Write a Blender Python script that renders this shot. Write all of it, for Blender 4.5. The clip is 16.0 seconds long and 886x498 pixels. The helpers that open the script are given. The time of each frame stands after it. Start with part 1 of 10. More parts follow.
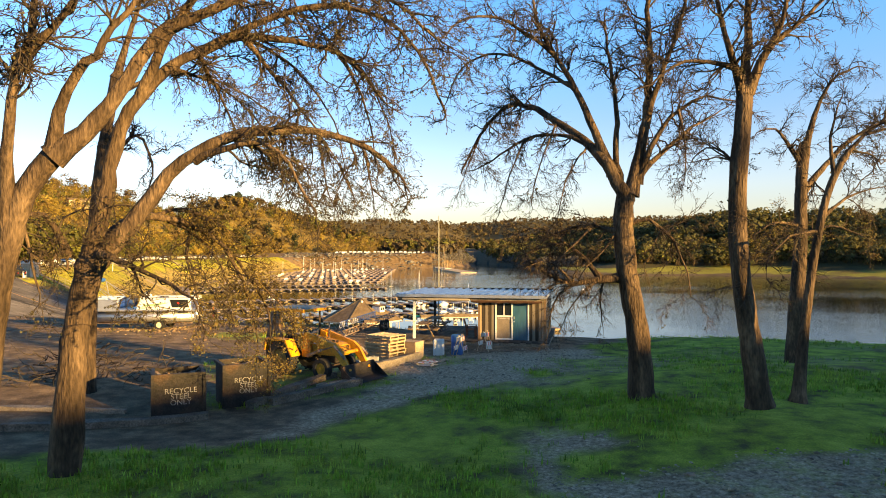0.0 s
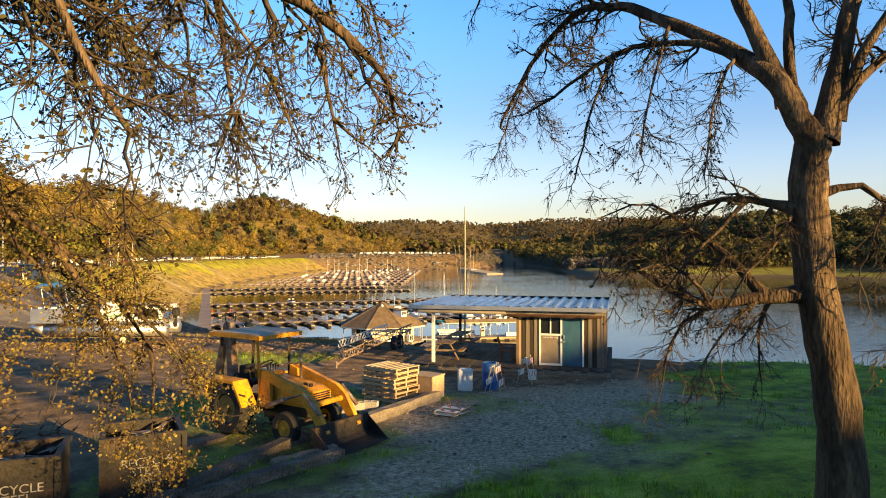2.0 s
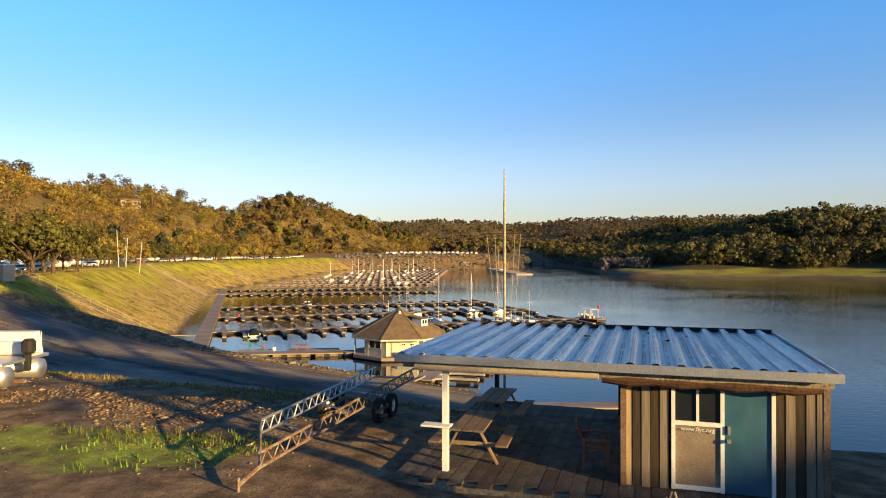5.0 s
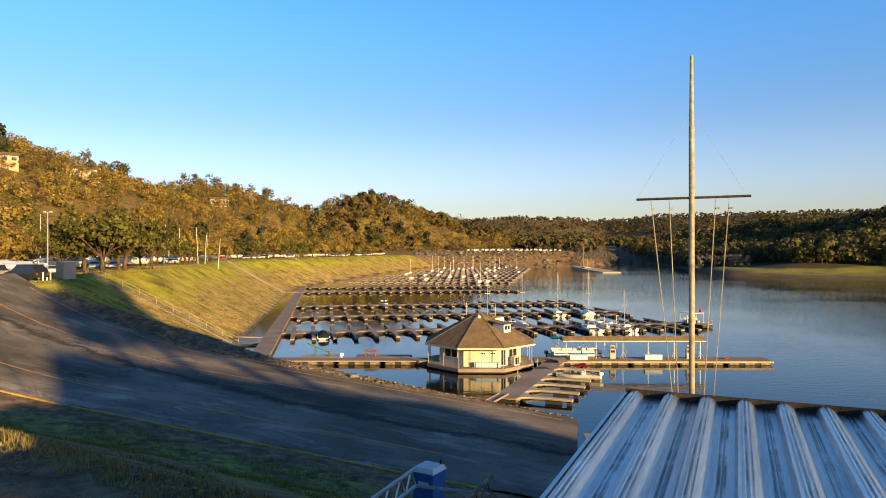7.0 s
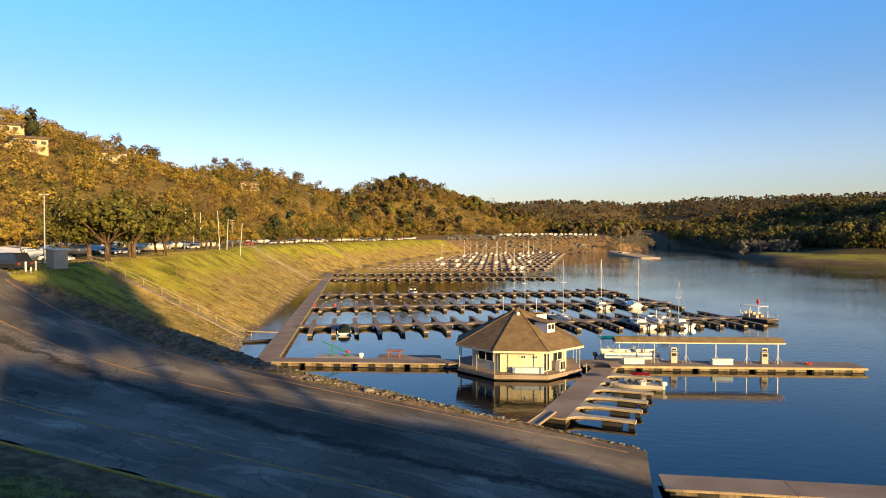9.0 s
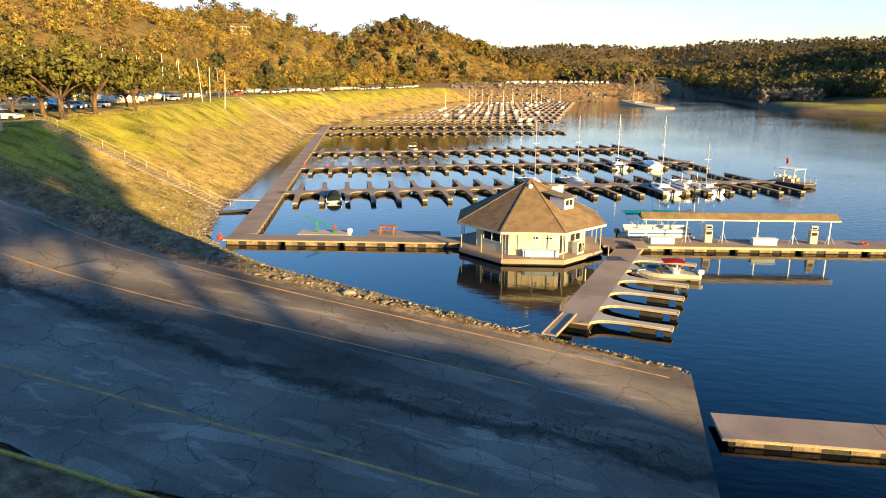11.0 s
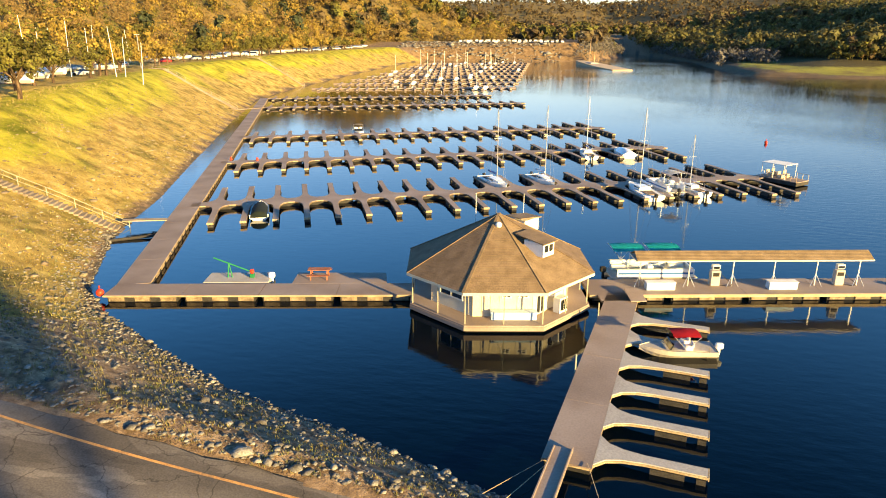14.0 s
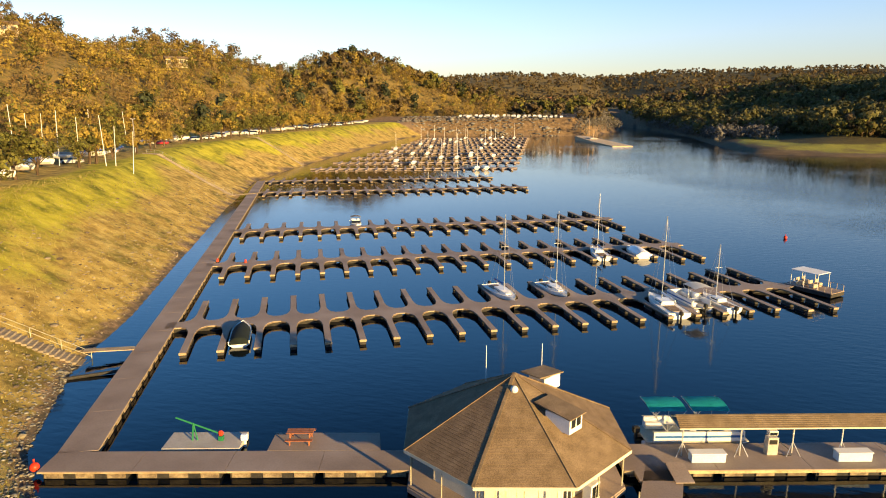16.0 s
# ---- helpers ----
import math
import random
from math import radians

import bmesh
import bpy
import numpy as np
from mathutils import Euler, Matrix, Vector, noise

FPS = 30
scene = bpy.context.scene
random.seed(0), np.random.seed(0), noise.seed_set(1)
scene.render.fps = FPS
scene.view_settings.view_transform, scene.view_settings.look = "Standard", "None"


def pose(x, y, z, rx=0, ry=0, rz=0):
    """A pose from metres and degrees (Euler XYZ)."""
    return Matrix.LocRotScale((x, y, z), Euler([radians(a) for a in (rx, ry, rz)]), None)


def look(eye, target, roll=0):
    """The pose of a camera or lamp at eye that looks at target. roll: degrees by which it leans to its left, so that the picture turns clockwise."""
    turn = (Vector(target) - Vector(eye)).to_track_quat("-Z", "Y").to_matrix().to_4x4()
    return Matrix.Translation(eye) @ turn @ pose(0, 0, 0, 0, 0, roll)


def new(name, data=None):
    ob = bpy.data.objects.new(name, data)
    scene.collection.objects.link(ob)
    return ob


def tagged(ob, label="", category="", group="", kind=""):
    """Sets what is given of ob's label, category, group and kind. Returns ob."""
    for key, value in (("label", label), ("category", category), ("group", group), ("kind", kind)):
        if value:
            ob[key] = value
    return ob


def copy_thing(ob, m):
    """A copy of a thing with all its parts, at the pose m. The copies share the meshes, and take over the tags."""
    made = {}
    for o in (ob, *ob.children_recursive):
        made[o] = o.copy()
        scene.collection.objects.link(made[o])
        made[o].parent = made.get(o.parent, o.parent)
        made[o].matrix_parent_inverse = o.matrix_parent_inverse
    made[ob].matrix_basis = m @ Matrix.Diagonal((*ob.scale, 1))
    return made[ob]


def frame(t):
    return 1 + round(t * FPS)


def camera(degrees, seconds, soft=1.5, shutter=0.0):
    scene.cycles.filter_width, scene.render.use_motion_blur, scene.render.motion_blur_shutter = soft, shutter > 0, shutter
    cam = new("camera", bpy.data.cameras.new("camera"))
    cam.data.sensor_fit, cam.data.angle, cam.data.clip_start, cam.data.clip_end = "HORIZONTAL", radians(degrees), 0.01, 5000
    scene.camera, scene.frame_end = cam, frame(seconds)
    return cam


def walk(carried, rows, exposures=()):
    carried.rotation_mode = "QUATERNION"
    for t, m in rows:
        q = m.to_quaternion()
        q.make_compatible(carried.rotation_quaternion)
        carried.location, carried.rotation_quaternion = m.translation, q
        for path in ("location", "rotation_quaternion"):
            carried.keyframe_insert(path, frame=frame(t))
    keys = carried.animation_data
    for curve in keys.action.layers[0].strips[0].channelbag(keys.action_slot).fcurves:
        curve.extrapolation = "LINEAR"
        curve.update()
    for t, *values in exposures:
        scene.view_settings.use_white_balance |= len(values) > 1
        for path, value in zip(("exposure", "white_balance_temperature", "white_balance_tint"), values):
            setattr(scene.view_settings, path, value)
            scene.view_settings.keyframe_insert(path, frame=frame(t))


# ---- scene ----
cam = camera(67.9, 16.0, 1.0)
PATH = [
    (0, pose(0.000, 0.000, 14.620, 90.308, 0, -0.000)),
    (0.5, pose(0.011, 1.983, 14.582, 90.258, 0, -0.153)),
    (1, pose(0.003, 4.010, 14.579, 90.259, 0, 0.340)),
    (1.5, pose(-0.023, 6.106, 14.566, 90.308, 0, 1.932)),
    (2, pose(-0.077, 8.271, 14.532, 90.381, 0, 2.244)),
    (2.5, pose(-0.122, 10.522, 14.512, 90.393, 0, 2.232)),
    (3, pose(-0.172, 12.850, 14.535, 90.325, 0, 2.237)),
    (3.2, pose(-0.202, 13.786, 14.547, 90.219, 0, 2.254)),
    (5.3, pose(-0.645, 24.310, 14.413, 90.370, 0, 5.020)),
    (5.5, pose(-0.738, 25.381, 14.399, 90.298, 0, 5.209)),
    (6, pose(-1.000, 28.075, 14.349, 90.267, 0, 5.963)),
    (6.5, pose(-1.320, 30.790, 14.310, 90.197, 0, 8.346)),
    (7, pose(-1.827, 33.443, 14.299, 90.142, 0, 11.740)),
    (7.5, pose(-2.475, 36.008, 14.310, 90.033, 0, 13.833)),
    (8, pose(-3.058, 38.637, 14.360, 89.981, 0, 14.402)),
    (8.2, pose(-3.290, 39.694, 14.380, 90.023, 0, 14.416)),
    (10.3, pose(-5.626, 51.011, 15.065, 81.464, 0, 14.853)),
    (10.5, pose(-5.862, 52.009, 15.150, 79.800, 0, 14.886)),
    (11, pose(-6.451, 54.490, 15.395, 75.717, 0, 14.884)),
    (11.5, pose(-7.027, 56.982, 15.806, 72.035, 0, 14.795)),
    (12, pose(-7.559, 59.477, 16.318, 70.011, 0, 13.970)),
    (12.5, pose(-8.040, 61.898, 16.797, 69.923, 0, 11.800)),
    (13, pose(-8.496, 64.252, 17.362, 69.792, 0, 10.911)),
    (13.5, pose(-8.969, 66.583, 18.157, 70.509, 0, 10.826)),
    (14, pose(-9.467, 68.838, 19.047, 72.042, 0, 10.826)),
    (14.5, pose(-9.990, 71.012, 19.942, 73.610, 0, 10.806)),
    (15, pose(-10.485, 73.130, 20.844, 75.105, 0, 10.784)),
    (15.5, pose(-10.961, 75.258, 21.769, 76.685, 0, 10.794)),
    (16, pose(-11.406, 77.409, 22.716, 77.772, 0, 10.800)),
]
walk(cam, PATH, ((0, 1.7, 8200, 13), (2, 1.5, 7900, 13), (3.2, 1.35, 7700, 13), (5.3, 1.15, 7000, 12), (8.2, 1.1, 7000, 12), (10.3, 1.4, 7100, 11), (11, 1.8, 7200, 9), (11.5, 2.1, 7250, 8), (12, 2.25, 7250, 7), (13, 2.16, 7200, 7), (14, 2.0, 7150, 7), (15, 1.76, 7150, 9), (16, 1.43, 7200, 11)))

# ---- light ----
SUN_AZ = radians(126.0)      # compass bearing of the sun, clockwise from +y
SUN_EL = radians(10.0)
world = bpy.data.worlds.new("world")
scene.world = world
world.use_nodes = True
wn = world.node_tree.nodes
sky = wn.new("ShaderNodeTexSky")
sky.sky_type = "NISHITA"
sky.sun_disc = False
sky.sun_elevation = SUN_EL
sky.sun_rotation = SUN_AZ
sky.air_density = 1.0
sky.dust_density = 0.15
sky.ozone_density = 2.3
wn["Background"].inputs["Strength"].default_value = 0.2
tone = wn.new("ShaderNodeHueSaturation")
tone.inputs["Saturation"].default_value = 1.33
world.node_tree.links.new(sky.outputs[0], tone.inputs["Color"])
clear = wn.new("ShaderNodeMix")
clear.data_type, clear.blend_type = "RGBA", "MULTIPLY"
clear.inputs[0].default_value = 1.0
# clear winter air: the pale horizon passes smoothly into a strong blue overhead
height = wn.new("ShaderNodeSeparateXYZ")
world.node_tree.links.new(wn.new("ShaderNodeTexCoord").outputs["Generated"], height.inputs[0])
air = wn.new("ShaderNodeValToRGB")
air.color_ramp.interpolation = "EASE"
while len(air.color_ramp.elements) < 4:
    air.color_ramp.elements.new(0.5)
for el, (p, c) in zip(air.color_ramp.elements, ((0.0, (0.335, 0.308, 0.425)), (0.16, (0.615, 0.48, 0.57)), (0.36, (0.68, 0.67, 0.81)), (0.62, (0.235, 0.25, 0.31)))):
    el.position, el.color = p, (*c, 1)
world.node_tree.links.new(height.outputs["Z"], air.inputs["Fac"])
world.node_tree.links.new(air.outputs["Color"], clear.inputs[7])
world.node_tree.links.new(tone.outputs[0], clear.inputs[6])
world.node_tree.links.new(clear.outputs[2], wn["Background"].inputs["Color"])
sun_data = bpy.data.lights.new("sun", "SUN")
sun_data.energy = 5.0
sun_data.angle = radians(0.6)
sun_data.color = (1.0, 0.70, 0.29)
sun = new("sun", sun_data)
sun_dir = Vector((math.sin(SUN_AZ) * math.cos(SUN_EL), math.cos(SUN_AZ) * math.cos(SUN_EL), math.sin(SUN_EL)))
sun.matrix_world = look((60, -60, 60), Vector((60, -60, 60)) - sun_dir)

# ---- materials ----
def material(name, colours, scale=4.0, fine=40.0, rough=0.85, metal=0.0, bump=0.15, island=0.0, stretch=(1, 1, 1), detail=5.0, fine_amount=0.35, coords="Object", spec=0.3, objvar=0.0):
    """A surface of two or three tones mixed by broad and fine noise, with fine relief."""
    m = bpy.data.materials.new(name)
    m.use_nodes = True
    t = m.node_tree
    n, l = t.nodes, t.links
    b = n["Principled BSDF"]
    b.inputs["Roughness"].default_value = rough
    b.inputs["Metallic"].default_value = metal
    b.inputs["Specular IOR Level"].default_value = spec
    if coords == "World":
        src = n.new("ShaderNodeNewGeometry").outputs["Position"]
    else:
        src = n.new("ShaderNodeTexCoord").outputs["Object"]
    mp = n.new("ShaderNodeMapping")
    mp.inputs["Scale"].default_value = stretch
    l.new(src, mp.inputs["Vector"])
    n1 = n.new("ShaderNodeTexNoise")
    n1.inputs["Scale"].default_value = scale
    n1.inputs["Detail"].default_value = detail
    l.new(mp.outputs[0], n1.inputs["Vector"])
    r = n.new("ShaderNodeValToRGB")
    k = len(colours)
    while len(r.color_ramp.elements) < k:
        r.color_ramp.elements.new(0.5)
    for i, c in enumerate(colours):
        r.color_ramp.elements[i].position = 0.32 + 0.36 * i / max(1, k - 1)
        r.color_ramp.elements[i].color = (*c, 1)
    l.new(n1.outputs["Fac"], r.inputs["Fac"])
    n2 = n.new("ShaderNodeTexNoise")
    n2.inputs["Scale"].default_value = fine
    n2.inputs["Detail"].default_value = 3.0
    l.new(mp.outputs[0], n2.inputs["Vector"])
    mr = n.new("ShaderNodeMapRange")
    mr.inputs["From Min"].default_value = 0.3
    mr.inputs["From Max"].default_value = 0.7
    mr.inputs["To Min"].default_value = 1 - fine_amount
    mr.inputs["To Max"].default_value = 1 + fine_amount * 0.7
    l.new(n2.outputs["Fac"], mr.inputs["Value"])
    mul = n.new("ShaderNodeMix")
    mul.data_type, mul.blend_type = "RGBA", "MULTIPLY"
    mul.inputs[0].default_value = 1.0
    l.new(r.outputs["Color"], mul.inputs[6])
    l.new(mr.outputs[0], mul.inputs[7])
    out = mul.outputs[2]
    for amount, node, sock in ((island, "ShaderNodeNewGeometry", "Random Per Island"), (objvar, "ShaderNodeObjectInfo", "Random")):
        if amount:
            g = n.new(node)
            hs = n.new("ShaderNodeHueSaturation")
            mm = n.new("ShaderNodeMapRange")
            mm.inputs["To Min"].default_value = 1 - amount
            mm.inputs["To Max"].default_value = 1 + amount
            l.new(g.outputs[sock], mm.inputs["Value"])
            l.new(mm.outputs[0], hs.inputs["Value"])
            mh = n.new("ShaderNodeMapRange")
            mh.inputs["To Min"].default_value = 0.5 - amount * 0.05
            mh.inputs["To Max"].default_value = 0.5 + amount * 0.05
            l.new(g.outputs[sock], mh.inputs["Value"])
            l.new(mh.outputs[0], hs.inputs["Hue"])
            l.new(out, hs.inputs["Color"])
            out = hs.outputs[0]
    l.new(out, b.inputs["Base Color"])
    if bump:
        bp = n.new("ShaderNodeBump")
        bp.inputs["Strength"].default_value = bump
        bp.inputs["Distance"].default_value = 0.05
        add = n.new("ShaderNodeMath")
        l.new(n1.outputs["Fac"], add.inputs[0])
        l.new(n2.outputs["Fac"], add.inputs[1])
        l.new(add.outputs[0], bp.inputs["Height"])
        l.new(bp.outputs[0], b.inputs["Normal"])
    return m


def glossy_dark(name, colour, rough=0.08):
    """Dark window glass seen from outside."""
    m = material(name, [colour, tuple(c * 1.3 for c in colour)], 2, 9, rough, 0, 0, fine_amount=0.1, spec=0.8)
    return m


M_bark = material("oak_bark", [(0.033, 0.022, 0.014), (0.085, 0.056, 0.035), (0.175, 0.118, 0.072)], 3.0, 22, 0.95, bump=1.0, stretch=(1, 1, 0.25), fine_amount=0.55, coords="World")
M_twig = material("oak_twig", [(0.036, 0.026, 0.018), (0.088, 0.062, 0.041)], 5, 30, 0.95, bump=0.2, coords="World", island=0.25)
M_leaf_dry = material("oak_leaf_ochre", [(0.115, 0.08, 0.024), (0.19, 0.135, 0.036)], 3, 20, 0.8, bump=0, island=0.4, coords="World")
M_leaf_dark_oak = material("oak_leaf_withered", [(0.05, 0.042, 0.018), (0.10, 0.08, 0.03)], 3, 20, 0.85, bump=0, island=0.4, coords="World")
M_rail = material("weathered_rail_paint", [(0.30, 0.28, 0.20), (0.40, 0.38, 0.28)], 1, 12, 0.7, bump=0.05, coords="World")
M_leaf_olive = material("oak_leaf_olive", [(0.075, 0.073, 0.018), (0.15, 0.135, 0.03)], 0.2, 3, 0.85, bump=0, island=0.45, coords="World")
M_leaf_gold = material("oak_leaf_gold", [(0.215, 0.15, 0.033), (0.31, 0.22, 0.05)], 0.05, 3, 0.85, bump=0, island=0.26, coords="World")
M_leaf_brown = material("bare_twig_haze", [(0.15, 0.1, 0.038), (0.225, 0.15, 0.058)], 0.05, 3, 0.9, bump=0, island=0.25, coords="World")
M_leaf_dark = material("conifer_leaf_dark", [(0.020, 0.028, 0.014), (0.042, 0.05, 0.022)], 0.3, 3, 0.85, bump=0, island=0.4, coords="World")
# darker olive oak leaf: the far shore's shade is put into its colour
M_oak_shaded = material("oak_leaf_shaded", [(0.066, 0.066, 0.023), (0.138, 0.122, 0.042)], 0.1, 3, 0.85, bump=0, island=0.28, coords="World")
M_leaf_grey = material("willow_twig_grey", [(0.10, 0.095, 0.085), (0.16, 0.145, 0.125)], 0.3, 3, 0.9, bump=0, island=0.3, coords="World")
M_dock = material("dock_composite_planks", [(0.225, 0.172, 0.138), (0.285, 0.222, 0.18), (0.34, 0.272, 0.225)], 0.25, 9, 0.8, bump=0.05, coords="World", fine_amount=0.12)
# darker rail timber: the shade on the finger sides is in its colour
M_finger_side_shaded = material("shaded_finger_side_timber", [(0.10, 0.075, 0.05), (0.19, 0.14, 0.09)], 1.0, 14, 0.85, bump=0.15, coords="World")
M_dock_trim = material("dock_rub_rail_timber", [(0.27, 0.20, 0.12), (0.44, 0.345, 0.225)], 1.0, 14, 0.8, bump=0.15, coords="World")
M_float_block = material("float_block_tan", [(0.12, 0.09, 0.06), (0.30, 0.235, 0.15)], 2.0, 12, 0.85, coords="World", fine_amount=0.4)
M_fuel_edge = material("pale_fuel_dock_timber", [(0.34, 0.26, 0.14), (0.55, 0.44, 0.26)], 1.2, 14, 0.8, bump=0.15, coords="World")
M_dock_float = material("dock_float_black", [(0.02, 0.02, 0.02), (0.045, 0.04, 0.035)], 1.5, 12, 0.7, coords="World")
M_deck_light = material("pale_concrete_dock", [(0.36, 0.33, 0.29), (0.45, 0.42, 0.37)], 0.6, 12, 0.85, coords="World", fine_amount=0.2)
M_shingle = material("asphalt_shingle_brown", [(0.15, 0.105, 0.062), (0.225, 0.16, 0.098)], 1.2, 18, 0.9, bump=0.35, coords="World", fine_amount=0.4, objvar=0.12)
M_white = material("white_painted_boards", [(0.70, 0.68, 0.63), (0.80, 0.79, 0.75)], 0.8, 14, 0.6, bump=0.05, coords="World", fine_amount=0.08)
M_offwhite = material("cream_painted_siding", [(0.61, 0.54, 0.39), (0.69, 0.62, 0.47)], 0.9, 14, 0.7, bump=0.08, coords="World", fine_amount=0.1)
M_gel = material("white_gelcoat", [(0.72, 0.72, 0.70), (0.80, 0.80, 0.78)], 0.6, 10, 0.25, bump=0, fine_amount=0.06, spec=0.5)
M_window = glossy_dark("dark_window_glass", (0.015, 0.018, 0.02))
M_alu = material("weathered_aluminium", [(0.55, 0.55, 0.55), (0.68, 0.68, 0.67)], 2.0, 30, 0.42, 0.85, 0.05, fine_amount=0.15)
M_galv = material("galvanised_sheet", [(0.70, 0.77, 0.84), (0.84, 0.91, 0.97), (0.88, 0.95, 1.0)], 2.2, 25, 0.33, 0.95, 0.02, fine_amount=0.12, stretch=(2.2, 0.12, 1), spec=0.6)


def rib_lines(m, pitch):
    """Dark broken lines along the small ribs of a ribbed sheet."""
    n, l = m.node_tree.nodes, m.node_tree.links
    b = n["Principled BSDF"]
    src = b.inputs["Base Color"].links[0].from_socket
    co = n.new("ShaderNodeTexCoord").outputs["Object"]
    sx = n.new("ShaderNodeSeparateXYZ")
    l.new(co, sx.inputs[0])
    ph = n.new("ShaderNodeMath")
    ph.operation = "DIVIDE"
    l.new(sx.outputs["X"], ph.inputs[0])
    ph.inputs[1].default_value = pitch
    fr = n.new("ShaderNodeMath")
    fr.operation = "FRACT"
    l.new(ph.outputs[0], fr.inputs[0])
    rp = n.new("ShaderNodeValToRGB")
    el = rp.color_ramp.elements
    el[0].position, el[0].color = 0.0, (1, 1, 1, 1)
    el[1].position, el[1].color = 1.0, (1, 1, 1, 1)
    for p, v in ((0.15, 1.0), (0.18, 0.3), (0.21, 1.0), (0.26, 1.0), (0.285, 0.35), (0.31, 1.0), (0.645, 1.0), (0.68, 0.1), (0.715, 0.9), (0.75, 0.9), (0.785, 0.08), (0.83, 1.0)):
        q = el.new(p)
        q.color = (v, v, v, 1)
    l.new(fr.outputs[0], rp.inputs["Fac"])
    nz = n.new("ShaderNodeTexNoise")
    nz.inputs["Scale"].default_value = 1.6
    nz.inputs["Detail"].default_value = 6
    l.new(co, nz.inputs["Vector"])
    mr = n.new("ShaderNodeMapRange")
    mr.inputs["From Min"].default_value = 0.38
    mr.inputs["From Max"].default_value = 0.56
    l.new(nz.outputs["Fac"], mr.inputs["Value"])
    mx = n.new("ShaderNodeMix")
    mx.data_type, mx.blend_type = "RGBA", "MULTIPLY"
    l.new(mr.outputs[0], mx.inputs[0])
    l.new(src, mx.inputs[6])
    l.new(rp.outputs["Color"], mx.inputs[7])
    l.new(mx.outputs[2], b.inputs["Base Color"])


rib_lines(M_galv, 0.46)
M_steel_rust = material("rusty_painted_steel", [(0.30, 0.28, 0.25), (0.22, 0.12, 0.07), (0.36, 0.33, 0.29)], 2.5, 25, 0.7, 0.3, 0.2, fine_amount=0.4)
M_black = material("black_rubber", [(0.016, 0.016, 0.016), (0.03, 0.029, 0.028)], 4, 30, 0.8, bump=0.2)
M_black_iron = material("black_scorched_steel", [(0.018, 0.017, 0.016), (0.035, 0.03, 0.026), (0.075, 0.045, 0.028)], 1.5, 20, 0.75, 0.2, 0.3, fine_amount=0.4)
M_yellow = material("loader_yellow_paint", [(0.58, 0.235, 0.018), (0.70, 0.31, 0.028), (0.38, 0.17, 0.035)], 1.6, 18, 0.5, 0.0, 0.12, fine_amount=0.25)
M_canopy_tan = material("dusty_canopy_sheet", [(0.36, 0.30, 0.22), (0.46, 0.39, 0.30)], 1.5, 18, 0.7, 0.1, 0.1, fine_amount=0.2)
M_wood_pale = material("pallet_pine", [(0.42, 0.30, 0.18), (0.52, 0.39, 0.25)], 2.5, 26, 0.8, bump=0.3, stretch=(1, 1, 1), fine_amount=0.3, objvar=0.25)
M_wood_grey = material("weathered_grey_timber", [(0.19, 0.155, 0.115), (0.32, 0.265, 0.2)], 2.5, 22, 0.9, bump=0.4, fine_amount=0.4, objvar=0.15)
M_wood_table = material("picnic_table_wood", [(0.16, 0.105, 0.066), (0.24, 0.165, 0.105)], 2.5, 26, 0.75, bump=0.25, fine_amount=0.3, objvar=0.15)
M_wood_red = material("red_stained_wood", [(0.26, 0.09, 0.045), (0.34, 0.125, 0.06)], 2.5, 26, 0.75, bump=0.2, fine_amount=0.3, objvar=0.1)
M_concrete = material("grey_concrete", [(0.30, 0.29, 0.27), (0.40, 0.385, 0.36)], 2.0, 28, 0.9, bump=0.25, fine_amount=0.25)
M_blue_plastic = material("blue_plastic", [(0.02, 0.10, 0.30), (0.03, 0.14, 0.38)], 2, 18, 0.45, bump=0.03, fine_amount=0.15)
M_pale_blue = material("pale_blue_plastic", [(0.38, 0.52, 0.64), (0.48, 0.61, 0.72)], 1.5, 12, 0.5, bump=0.02, fine_amount=0.1)
M_board_pale = material("sunlit_pine_batten", [(0.34, 0.23, 0.13), (0.45, 0.32, 0.19)], 2, 16, 0.8, bump=0.15, stretch=(4, 4, 0.15), fine_amount=0.2, objvar=0.15)
M_board_grey = material("grey_pine_board", [(0.15, 0.12, 0.09), (0.23, 0.185, 0.14)], 2, 16, 0.85, bump=0.15, stretch=(4, 4, 0.15), fine_amount=0.2, objvar=0.15)
M_deck_old = material("dark_weathered_deck_plank", [(0.07, 0.055, 0.042), (0.13, 0.105, 0.08)], 2.5, 22, 0.9, bump=0.3, fine_amount=0.35, objvar=0.25)
M_sleeper = material("dark_railway_sleeper", [(0.10, 0.082, 0.062), (0.21, 0.172, 0.132)], 2.5, 22, 0.95, bump=0.5, fine_amount=0.5, coords="World")
M_teal = material("teal_canvas", [(0.0, 0.42, 0.40), (0.01, 0.52, 0.49)], 1.5, 20, 0.8, bump=0.1, fine_amount=0.15)
M_red = material("red_canvas", [(0.42, 0.012, 0.018), (0.55, 0.02, 0.028)], 1.5, 20, 0.75, bump=0.1, fine_amount=0.15)
M_red_plastic = material("red_plastic", [(0.55, 0.03, 0.015), (0.62, 0.05, 0.02)], 2, 20, 0.45, bump=0.02, fine_amount=0.12)
M_green_steel = material("green_painted_steel", [(0.01, 0.13, 0.055), (0.015, 0.18, 0.075)], 2, 20, 0.5, bump=0.05, fine_amount=0.15)
M_navy = material("dark_green_canvas", [(0.004, 0.008, 0.007), (0.008, 0.015, 0.013)], 2, 20, 0.9, bump=0.1, fine_amount=0.15)
M_line_yellow = material("worn_yellow_paint", [(0.30, 0.18, 0.08), (0.52, 0.27, 0.085), (0.66, 0.35, 0.115)], 1.5, 20, 0.8, bump=0.05, coords="World", fine_amount=0.4)
